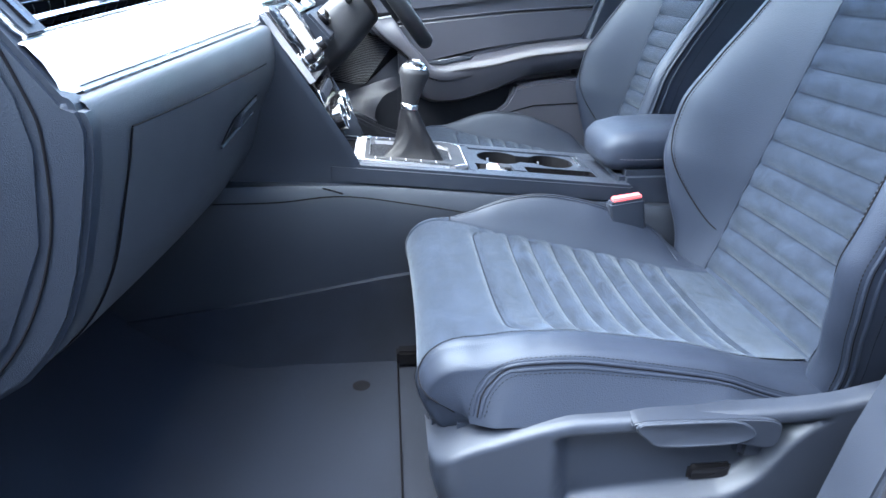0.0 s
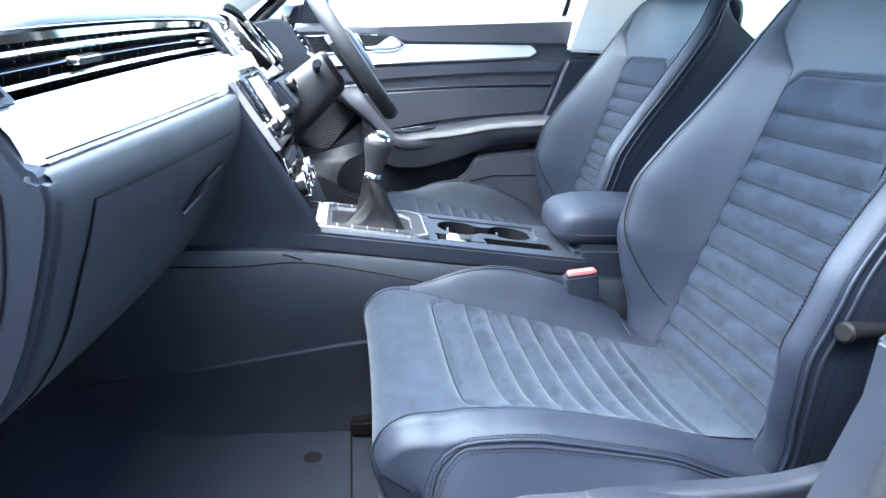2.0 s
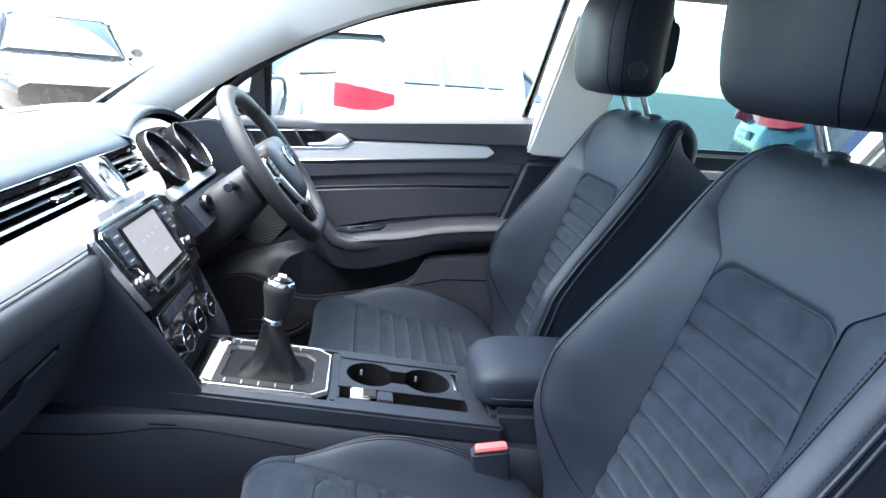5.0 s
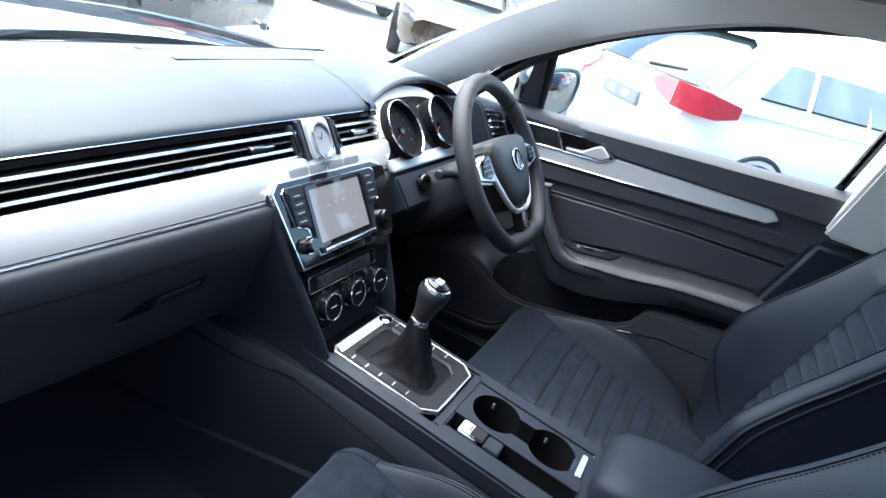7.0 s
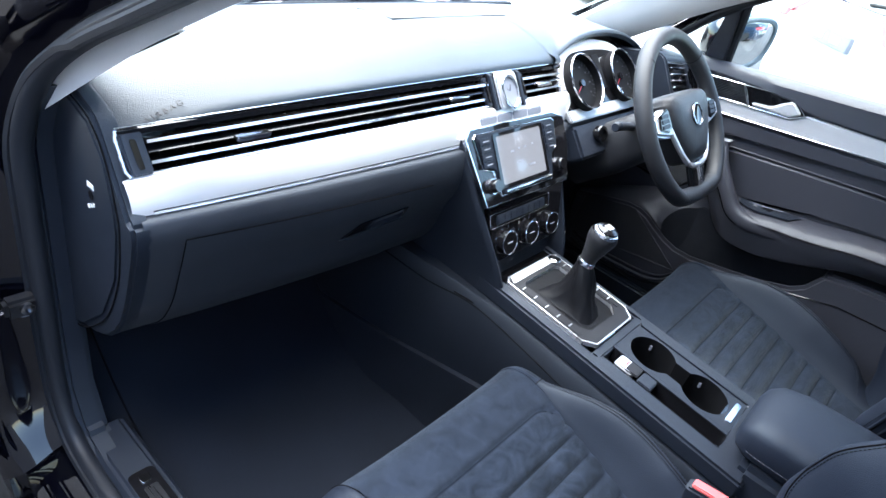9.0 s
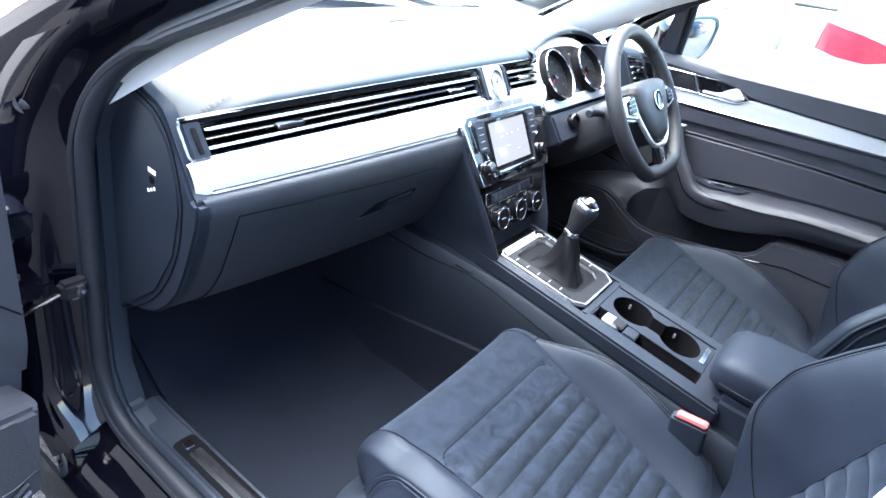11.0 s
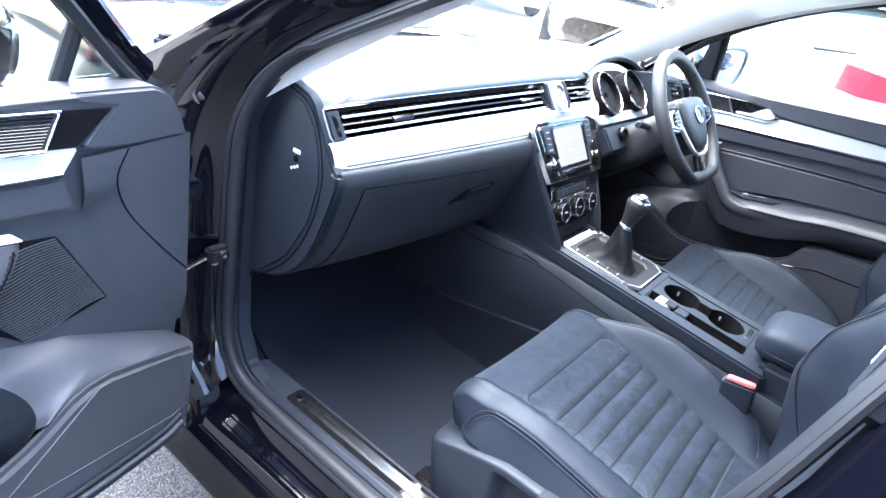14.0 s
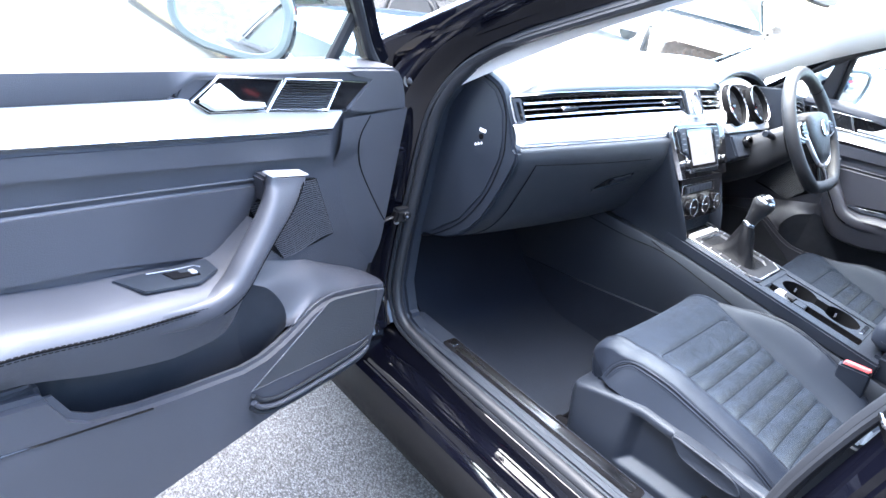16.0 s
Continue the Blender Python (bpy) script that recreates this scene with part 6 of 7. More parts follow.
def build_door(label, at3, number, side_open):
    """A front door; at3(u, v, z) gives the place: u from the hinge to the rear, v out of the inner face."""
    def at(a, b, d):
        return at3(a, d + tumble(b), b)
    d = thing(number, tuple(at3(0.0, -0.03, 0.4)), label, "car door", "front doors")
    part("outer_skin", slab([(0.0, 0.95), (0.10, 0.995), (1.10, 1.035), (1.13, 0.60), (1.08, 0.30), (0.05, 0.29), (-0.03, 0.42), (-0.03, 0.80)], -0.135, -0.060, at, 0.012, 3), paint, d, "glossy black outer skin")
    part("core", slab([(0.030, 0.990), (0.060, 1.015), (0.094, 1.026), (0.28, 1.030), (0.74, 1.048), (1.08, 1.062), (1.10, 0.36), (0.60, 0.355), (0.30, 0.365), (0.045, 0.375), (0.01, 0.60), (0.012, 0.93)], -0.060, 0.004, at, 0.012, 3), lit_door_hard, d, "dark plastic inner panel")
    # padded upper edge
    rings = []
    for u in span(0.20, 1.08, 24):
        top = 1.034 + 0.040 * u if side_open else 1.035 + 0.082 * u
        bot = 1.040 + (1.024 + 0.04 * (u - 0.5) - 1.040) * ease((u - 0.46) / 0.06)
        bot = max(bot, top - 0.008) if side_open and u < 0.53 else min(bot, top - 0.018)
        rings.append([at3(u, v, z) for v, z in (((-0.05, top - 0.02), (-0.045, top - 0.004), (-0.02, top + 0.006), (0.004, top + 0.006), (0.016, top + 0.001), (0.0195, min(bot + 0.004, top - 0.002)), (0.018, bot - 0.002), (0.0, bot - 0.002)) if side_open else
                                             ((-0.05, top - 0.02), (-0.045, top - 0.004), (-0.02, top + 0.009), (0.006, top + 0.005), (0.020, top - 0.008), (0.0225, bot + 0.004), (0.018, bot - 0.002), (0.0, bot - 0.002)))])
    part("top_pad", loft(rings), lit_door_soft, d, "padded black window ledge")
    part("front_cheek", slab([(0.016, 0.957), (0.028, 0.990), (0.043, 1.016), (0.060, 1.032), (0.080, 1.040), (0.12, 1.042), (0.21, 1.046), (0.21, 1.036), (0.192, 1.028), (0.150, 1.020), (0.198, 0.972), (0.183, 0.966), (0.132, 0.960)], -0.040, 0.0185, at, 0.006, 3), lit_door_soft, d, "black corner panel")
    part("handle_field", slab([(0.13, 1.040), (0.515, 1.050), (0.53, 1.022), (0.482, 0.998), (0.38, 0.990), (0.20, 0.970), (0.148, 1.018)], 0.0, 0.014, at, 0.003), lit_door_soft, d)
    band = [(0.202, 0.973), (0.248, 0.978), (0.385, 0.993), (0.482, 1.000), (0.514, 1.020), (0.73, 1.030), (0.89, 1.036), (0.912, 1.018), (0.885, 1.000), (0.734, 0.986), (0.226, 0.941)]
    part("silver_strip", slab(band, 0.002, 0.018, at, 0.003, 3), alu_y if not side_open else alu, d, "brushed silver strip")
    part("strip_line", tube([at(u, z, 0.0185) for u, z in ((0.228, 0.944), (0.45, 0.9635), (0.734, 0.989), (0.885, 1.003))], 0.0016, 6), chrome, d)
    part("padded_band", slab([(0.222, 0.938), (0.45, 0.958), (0.734, 0.983), (0.90, 0.996), (1.07, 1.0), (1.07, 0.965), (0.737, 0.944), (0.539, 0.923), (0.208, 0.886)], 0.0, 0.015, at, 0.006, 3), lit_door_soft, d, "black padded band")
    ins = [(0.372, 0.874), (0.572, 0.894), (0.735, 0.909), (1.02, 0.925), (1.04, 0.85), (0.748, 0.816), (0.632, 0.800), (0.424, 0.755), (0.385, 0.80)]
    part("leather_insert", slab(ins, -0.002, 0.011, at, 0.007, 3), lit_door_leather, d, "smooth black leather insert")
    part("insert_line", tube([at(u, z + 0.004, 0.006) for u, z in ins[:4]], 0.0022, 6), lit_door_hard, d)
    # arm rest with pull
    zt = table((0.39, 0.820), (0.42, 0.795), (0.46, 0.766), (0.50, 0.764), (0.56, 0.774), (0.66, 0.788), (0.78, 0.812), (1.03, 0.835))
    zb = table((0.39, 0.745), (0.42, 0.704), (0.455, 0.674), (0.50, 0.660), (0.55, 0.661), (0.62, 0.676), (0.67, 0.692), (0.78, 0.732), (1.03, 0.765))
    rings = []
    for u in span(0.392, 1.03, 30):
        f = 0.45 + 0.55 * ease((u - 0.38) / 0.11)
        t, b = zt(u), zb(u)
        rings.append([at3(u, v, z) for v, z in ((0.0, t - 0.02), (0.0, t + 0.010 * f - 0.004), (0.035 * f + 0.005, t + 0.004), (0.060 * f + 0.01, t), (0.076 * f + 0.012, t - 0.006), (0.086 * f + 0.012, t - 0.020), (0.086 * f + 0.010, t - 0.036), (0.070 * f + 0.008, b + 0.010), (0.055 * f, b), (0.0, b - 0.004))])
    part("arm_rest", loft(rings), lit_door_leather, d, "padded black leather arm rest")
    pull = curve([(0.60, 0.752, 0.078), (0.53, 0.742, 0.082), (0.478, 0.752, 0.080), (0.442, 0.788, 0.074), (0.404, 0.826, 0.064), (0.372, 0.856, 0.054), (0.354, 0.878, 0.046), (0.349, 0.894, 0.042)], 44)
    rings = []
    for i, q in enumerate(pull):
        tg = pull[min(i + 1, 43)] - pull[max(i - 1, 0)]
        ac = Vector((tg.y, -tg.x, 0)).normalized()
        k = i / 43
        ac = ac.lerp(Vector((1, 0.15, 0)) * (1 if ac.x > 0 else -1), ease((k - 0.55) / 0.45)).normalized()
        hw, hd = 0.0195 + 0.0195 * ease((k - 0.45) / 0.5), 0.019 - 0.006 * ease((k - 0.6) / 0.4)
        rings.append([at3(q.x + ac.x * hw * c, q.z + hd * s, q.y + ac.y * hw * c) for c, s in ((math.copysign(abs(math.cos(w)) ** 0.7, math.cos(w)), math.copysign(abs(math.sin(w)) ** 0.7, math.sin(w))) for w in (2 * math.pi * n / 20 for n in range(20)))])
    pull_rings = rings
    part("pull_handle", loft(rings), lit_door_leather, d, "curved black pull handle")
    part("seam_line", tube([r[7] for r in pull_rings[9:41]], 0.0013, 6), seam_black, d)
    part("seam_line", tube([at3(u, 0.0980, zt(u) - 0.018) for u in span(0.51, 1.02, 40)], 0.0013, 6), seam_black, d)
    part("pull_root", slab([(0.385, 0.892), (0.310, 0.882), (0.312, 0.850), (0.37, 0.840)], 0.0, 0.034, at, 0.006, 3), lit_door_hard, d)
    part("pull_cap", slab([(0.308, 0.889), (0.390, 0.9015), (0.388, 0.9045), (0.310, 0.892)], 0.030, 0.053, at, 0.0018, 3), silver, d, "silver pull edge")
    part("stitching", dashes([[at3(u, 0.0990, zt(u) - 0.015) for u in span(0.51, 1.02, 60)], [at3(u, 0.0992, zt(u) - 0.021) for u in span(0.51, 1.02, 60)],
                              *[[r[7].lerp(r[n], 0.42) + (r[6] - r[16]).normalized() * 0.0006 for r in pull_rings[9:41]] for n in (6, 8)]], 0.0045, 0.0025, 0.0006), seam_black, d, kind="stuff")
    part("switch_panel", slab([(0.62, 0.018), (0.60, 0.062), (0.52, 0.066), (0.475, 0.05), (0.47, 0.016)], 0.0, 0.004, lambda u, v, n: at3(u, v, zt(u) + 0.004 + n), 0.0015), soft, d, "black switch panel")
    part("window_switch", slab([(0.555, 0.03), (0.55, 0.050), (0.505, 0.050), (0.505, 0.03)], 0.003, 0.007, lambda u, v, n: at3(u, v, zt(u) + 0.004 + n), 0.001), gloss, d, "black window switch")
    part("switch_tip", slab([(0.517, 0.034), (0.517, 0.046), (0.507, 0.046), (0.507, 0.034)], 0.005, 0.0095, lambda u, v, n: at3(u, v, zt(u) + 0.004 + n), 0.001), silver, d, "silver switch tip")
    part("switch_edge", tube([at3(u, v, zt(u) + 0.0115) for u, v in ((0.575, 0.026), (0.54, 0.027), (0.50, 0.027), (0.495, 0.034))], 0.0010, 6), button_grey, d, "thin grey edge")
    # handle and tweeter
    hd = [(0.511, 1.018), (0.472, 1.047), (0.357, 1.037), (0.383, 0.992), (0.482, 1.000)]
    part("handle_recess", slab(hd, 0.004, 0.019, at, 0.002), gloss, d, "dark handle recess")
    part("recess_rim", tube([at(u, z, 0.020) for u, z in hd], 0.0022, 8, closed=True), chrome, d, "chrome rim")
    part("door_handle", slab([(0.504, 1.018), (0.474, 1.042), (0.452, 1.028), (0.432, 1.012), (0.385, 1.006), (0.387, 0.998), (0.480, 1.003)], 0.018, 0.028, at, 0.004, 3), alu_y if not side_open else alu, d, "satin chrome door handle")
    tw = [(0.352, 1.037), (0.228, 1.027), (0.252, 0.980), (0.380, 0.993)]
    t = part("tweeter", slab(tw, 0.004, 0.020, at, 0.002), grille_cloth, d, "black tweeter grille")
    part("tweeter_rim", tube([at(u, z, 0.021) for u, z in tw], 0.0026, 8, closed=True), chrome, t, "chrome rim")
    for k in range(12):
        f = (k + 0.7) / 12.4
        a, b = Vector(tw[0]).lerp(Vector(tw[3]), f), Vector(tw[1]).lerp(Vector(tw[2]), f)
        part("tweeter_slat", tube([at(a.x - 0.006, a.y, 0.0205), at(b.x + 0.006, b.y, 0.0205)], 0.0011, 5), gloss, t)
    part("mirror_sail", slab([(0.212, 1.045), (0.266, 1.055), (0.266, 1.215), (0.238, 1.20)], -0.060, -0.030, at, 0.003), lit_door_hard, d, "black mirror sail") if not side_open else None
    part("black_wedge", slab([(0.222, 1.026), (0.150, 1.019), (0.204, 0.976), (0.246, 0.980)], 0.004, 0.019, at, 0.0015), gloss, d, "glossy black wedge")
    # ribbed loudspeaker panel behind the pull
    sp = [(0.282, 0.860), (0.234, 0.851), (0.160, 0.719), (0.210, 0.712), (0.292, 0.706), (0.40, 0.80), (0.36, 0.850)]
    s = part("speaker_grille", slab(sp, 0.0, 0.006, at, 0.002), seam_black, d, "ribbed black speaker grille")
    for k in range(30):
        f = k / 30.0
        a, b = Vector((0.234, 0.848)).lerp(Vector((0.162, 0.720)), f), Vector((0.39, 0.838)).lerp(Vector((0.290, 0.706)), f)
        part("grille_rib", tube([at(a.x + (b.x - a.x) * t, a.y + (b.y - a.y) * t + 0.004 * math.sin(6 * t), 0.0070) for t in span(0.02, 1, 8)], 0.0013, 5), lit_door_hard, s)
    swoop = table((0.600, 0.022), (0.659, 0.082), (0.729, 0.133), (0.804, 0.171), (0.878, 0.196), (0.960, 0.200))

    def corner(z, f):
        """Flush with the cheek at the top and the hinge, fading into the panel along a swoop."""
        u = swoop(z) + (0.011 - swoop(z)) * min(1.0, f)
        rise = max(ease(min(1.0, (swoop(z) - u) / 0.085)), ease((z - 0.86) / 0.05))
        return at(u, z, 0.0035 + 0.0135 * rise - 0.03 * max(0.0, f - 1))
    part("corner_panel", sheet(corner, span(0.602, 0.9585, 26), span(0, 1, 20) + [1.12, 2.0]), lit_door_soft, d, "smooth black corner panel", angle=60)
    part("panel_gap", tube(curve([corner(z, (swoop(z) - u) / (swoop(z) - 0.011)) for u, z in ((0.126, 0.957), (0.146, 0.914), (0.127, 0.856), (0.075, 0.785), (0.014, 0.714))], 24), 0.0014, 6), seam_black, d)
    # lower pocket: its wall, and the shoulder that falls to the wall and closes round the opening
    wall = [(0.047, 0.596), (0.075, 0.603), (0.15, 0.623), (0.213, 0.637), (0.250, 0.637), (0.280, 0.628), (0.315, 0.608), (0.350, 0.591), (0.385, 0.580), (0.43, 0.579), (0.54, 0.599), (0.618, 0.616), (0.680, 0.637), (0.706, 0.657), (0.732, 0.705), (0.79, 0.718), (1.07, 0.74), (1.08, 0.42), (0.609, 0.405), (0.331, 0.420), (0.063, 0.428)]
    part("pocket_wall", slab(wall, 0.058, 0.080, at, 0.009, 4), lit_door_hard, d, "black door pocket wall")
    part("pocket_floor", slab([(0.063, 0.432), (0.33, 0.424), (0.60, 0.41), (1.07, 0.424), (1.07, 0.50), (0.40, 0.47), (0.08, 0.50)], 0.0, 0.062, at, 0.004), lit_door_hard, d)
    lip = curve([(0.400, -0.002, 0.702), (0.379, 0.012, 0.690), (0.347, 0.028, 0.677), (0.324, 0.042, 0.647), (0.318, 0.052, 0.620), (0.326, 0.060, 0.604)], 24)
    crease = curve([(0.375, -0.002, 0.742), (0.310, -0.002, 0.716), (0.240, 0.002, 0.688), (0.219, 0.022, 0.673), (0.224, 0.044, 0.655), (0.262, 0.064, 0.638), (0.310, 0.070, 0.613)], 24)
    hinge = curve([(0.200, -0.002, 0.668), (0.170, -0.002, 0.652), (0.130, -0.002, 0.633), (0.10, 0.022, 0.628), (0.10, 0.046, 0.622), (0.12, 0.064, 0.619), (0.17, 0.071, 0.626)], 24)
    front = curve([(0.060, 0.0, 0.598), (0.048, 0.0, 0.594), (0.042, 0.004, 0.592), (0.042, 0.026, 0.594), (0.042, 0.046, 0.595), (0.044, 0.064, 0.593), (0.050, 0.072, 0.588)], 24)

    def shoulder(k, r):
        if r <= 1:
            q = lip[k].lerp(crease[k], r) + Vector((0, 0.006, 0.004)) * math.sin(math.pi * r)
        else:
            q = crease[k].lerp(hinge[k], r - 1) if r <= 2 else hinge[k].lerp(front[k], r - 2)
        return at3(q.x, q.y, q.z)
    part("pocket_shelf", sheet(shoulder, range(24), span(0, 1, 9) + span(1.08, 2, 10) + span(2.1, 3, 9)), lit_door_hard, d, "black pocket shoulder", angle=50)
    part("pocket_end", sheet(lambda k, r: at3(lip[k].x + 0.006 * math.sin(math.pi * r) + 0.045 * r * r, lip[k].y * (1 - r), lip[k].z * (1 - r) + 0.47 * r + 0.0), range(24), span(0, 1, 8)), felt, d, "dark rounded pocket end", angle=60)
    part("pocket_lining", slab([(0.36, 0.46), (0.365, 0.66), (0.39, 0.70), (0.52, 0.680), (0.70, 0.705), (0.74, 0.70), (0.72, 0.46)], 0.0, 0.009, at, 0.003), felt, d, "dark felt pocket lining")
    part("pocket_end", slab([(0.69, 0.50), (0.735, 0.71), (1.06, 0.75), (1.06, 0.50)], 0.0, 0.060, at, 0.008, 3), lit_door_hard, d)
    mesh_edge = [(0.242, 0.632), (0.220, 0.631), (0.088, 0.601), (0.068, 0.484), (0.106, 0.478), (0.412, 0.521)]
    lo = part("lower_speaker", slab(mesh_edge, 0.074, 0.0812, at, 0.0008), speaker_mesh, d, "fine black speaker mesh")
    part("mesh_border", tube([at(u, z, 0.0810) for u, z in mesh_edge], 0.0012, 6, closed=True), lit_door_soft, lo)
    for k, (drop, out, width) in enumerate(((0.0, 0.086, 0.0040), (0.014, 0.088, 0.0052), (0.028, 0.085, 0.0050))):
        part("lower_strip", tube(curve([at(u, z - drop, out) for u, z in ((0.412, 0.514), (0.388, 0.490), (0.340, 0.472), (0.240, 0.464), (0.130, 0.463), (0.090, 0.474))], 26), width, 8), (rubber, lit_door_hard, rubber)[k], d)
    part("pocket_line", tube([at(u, z, 0.0805) for u, z in ((0.60, 0.602), (0.79, 0.651), (1.05, 0.66))], 0.0016, 6), gloss, d)
    part("warning_reflector", slab(rounded(0.58, 0.66, 0.375, 0.400, 0.004), 0.0, 0.012, at, 0.003), red, d, "small red warning reflector")
    # window frame, glass and mirror
    fr = [(0.045, 1.035), (0.12, 1.105), (0.22, 1.195), (0.36, 1.285), (0.54, 1.366), (0.75, 1.424), (0.90, 1.454), (1.045, 1.478), (0.990, 1.09)]
    part("window_frame", tube([at(u, z, -0.050) for u, z in (fr[:1] + [tuple(p)[:2] for p in curve([(u, z, 0) for u, z in fr[:8]], 30)] + fr[8:])], 0.020 if side_open else 0.011, 8, squash=1.3), paint, d, "black window frame")
    part("frame_seal", tube([at(u + 0.012, z - 0.016, -0.032) for u, z in [tuple(p)[:2] for p in curve([(u, z, 0) for u, z in fr[:8]], 30)]], 0.010, 8), rubber, d)
    part("quarter_bar", tube([at(0.186, 1.015, -0.05), at(0.158, 1.14, -0.05)] if side_open else [at(0.268, 1.055, -0.05), at(0.276, 1.22, -0.05)], 0.011, 8), rubber, d, "black quarter light bar")
    g = part("window_pane", slab([(0.07, 1.04), (0.22, 1.19), (0.36, 1.28), (0.54, 1.362), (0.75, 1.42), (0.90, 1.45), (1.043, 1.474), (0.988, 1.06)], -0.052, -0.049, at), glass, d, "clear side window")
    g.visible_shadow = False
    return d


# the open passenger door and the closed driver's door
HO, HU, HN = Vector((-0.860, 0.410, 0)), Vector((-0.971, -0.239, 0)), Vector((0.239, -0.971, 0))
passenger_door = build_door("open black passenger door with padded inner panel and pocket", lambda u, v, z: HO + HU * u + HN * v + Vector((0, 0, z)), "passenger_door", True)
build_door("closed driver's door with silver strip and dark panel", lambda u, v, z: Vector((0.742 - v, 0.357 - u, z)), "driver_door", False)


def wing_mirror(m, label):
    """An outside mirror that looks along the pose's -y; x to its right."""
    w = thing("wing_mirror", tuple(m.translation), label, "wing mirror", "wing mirrors")

    def oval(w2, h2, y):
        return [m @ Vector((w2 * math.copysign(abs(math.cos(q)) ** 0.7, math.cos(q)), y, h2 * math.copysign(abs(math.sin(q)) ** 0.7, math.sin(q)) + 0.01 * math.cos(q))) for q in (2 * math.pi * k / 36 for k in range(36))]
    part("mirror_shell", loft([oval(f * 0.118, f * 0.076, y) for f, y in ((0.15, 0.10), (0.60, 0.092), (0.88, 0.065), (1.0, 0.02), (1.0, -0.006))]), paint, w, "glossy black shell")
    part("mirror_rim", loft([oval(a, b, y) for a, b, y in ((0.1185, 0.0765, -0.004), (0.118, 0.076, -0.009), (0.114, 0.072, -0.0125), (0.104, 0.063, -0.0125), (0.101, 0.0605, -0.008), (0.101, 0.0605, -0.003))], caps=False), lit_mirror_plastic, w, "plastic rim with caught light in its grey")
    part("mirror_glass", loft([oval(f * 0.1025, f * 0.062, y) for f, y in ((1.0, -0.0075), (1.0, -0.0090), (0.98, -0.0095))]), mirror, w, "mirror glass")
    part("mirror_arm", tube([m @ Vector((-0.06, 0.03, -0.05)), m @ Vector((-0.12, 0.04, -0.085)), m @ Vector((-0.19, 0.05, -0.105))], 0.030, 12), paint, w, "black mirror arm")


wing_mirror(pose(0.960, 0.112, 1.092, 3, 0, -15), "driver's wing mirror in a black shell")
wing_mirror(pose(-1.152, 0.565, 1.076, -14, 0, -50) @ Matrix.Diagonal((-0.94, 1, 1.0, 1)), "passenger's wing mirror in a black shell")

# inside mirror, roof clips and post plug
rv = thing("rear_view_mirror", (0.01, 0.045, 1.345), "black inside mirror on the windscreen", "rear-view mirror")
part("housing", slab(rounded(-0.105, 0.125, 1.313, 1.385, 0.026), 0.028, 0.062, lambda a, b, d: Vector((a, d, b)), 0.012, 3), gloss, rv, "black mirror housing")
part("mirror_glass", slab(rounded(-0.098, 0.118, 1.320, 1.378, 0.022), 0.0265, 0.030, lambda a, b, d: Vector((a, d, b)), 0.001), mirror, rv, "mirror glass")
part("stem", tube([(0.01, 0.058, 1.365), (0.01, 0.085, 1.395), (0.01, 0.10, 1.43)], 0.012, 10), gloss, rv)
for y, z in ((-0.353, 1.440), (-0.519, 1.472)):
    rc = thing("ceiling_clip", (0.572, y, z), "small pale plastic clip on the roof lining", "ceiling clip", "ceiling clips")
    part("clip_body", box(0.555, 0.590, y - 0.016, y + 0.016, z - 0.010, z + 0.012, 0.005, 3), pillar_trim, rc)
pg = thing("post_plug", (-0.757, 0.457, 0.662), "oval grey plug in the black door post", "plug")
part("plug_cap", slab(rounded(-0.774, -0.740, 0.653, 0.669, 0.0075), 0.4535, 0.460, lambda a, b, d: Vector((a, d, b)), 0.002), button_grey, pg)

# hinge strap and pillar catch
hs = thing("door_check_strap", (-0.80, 0.45, 0.68), "steel door check strap bolted to the post", "door check strap")
part("strap", tube([(-0.77, 0.446, 0.688), (-0.83, 0.447, 0.672), (-0.90, 0.440, 0.660)], 0.007, 8, squash=0.5), dark_steel, hs)
part("bracket", box(-0.795, -0.750, 0.430, 0.456, 0.672, 0.704, 0.006), dark_steel, hs)
part("bolt", lathe([(0.010, 0), (0.010, 0.006), (0.005, 0.007), (0.005, 0.003), (0, 0.003)], pose(-0.768, 0.430, 0.690, 90, 0, 0), 12), steel, hs)
for z in (0.735, 0.845):
    hg = part("hinge", box(-0.866, -0.830, 0.405, 0.470, z - 0.020, z + 0.020, 0.005), paint, passenger_door, "black painted hinge block")
    part("pin", lathe([(0.008, -0.026), (0.008, 0.026), (0.0, 0.026)], pose(-0.862, 0.418, z), 12), dark_steel, hg)
wb_ = thing("post_bolt", (-0.792, 0.480, 0.985), "steel bolt with washer on the painted post", "bolt")
part("washer", lathe([(0.014, 0), (0.014, 0.003), (0.0, 0.003)], pose(-0.792, 0.480, 0.985, 80, 0, -25), 20), dark_steel, wb_)
part("bolt_head", lathe([(0.008, 0.002), (0.008, 0.008), (0.006, 0.009), (0.0, 0.009)], pose(-0.792, 0.480, 0.985, 80, 0, -25), 6), dark_steel, wb_)
st = thing("door_striker", (-0.82, -0.51, 0.87), "steel door striker loop on the centre pillar", "door striker")
part("loop", tube([(-0.800, -0.525, 0.872), (-0.802, -0.492, 0.876), (-0.840, -0.508, 0.876), (-0.842, -0.54, 0.872)], 0.004, 10), steel, st)
part("striker_plate", slab([(-0.795, -0.500), (-0.850, -0.522), (-0.850, -0.54), (-0.795, -0.52)], 0.852, 0.896, plain, 0.003), steel, st)


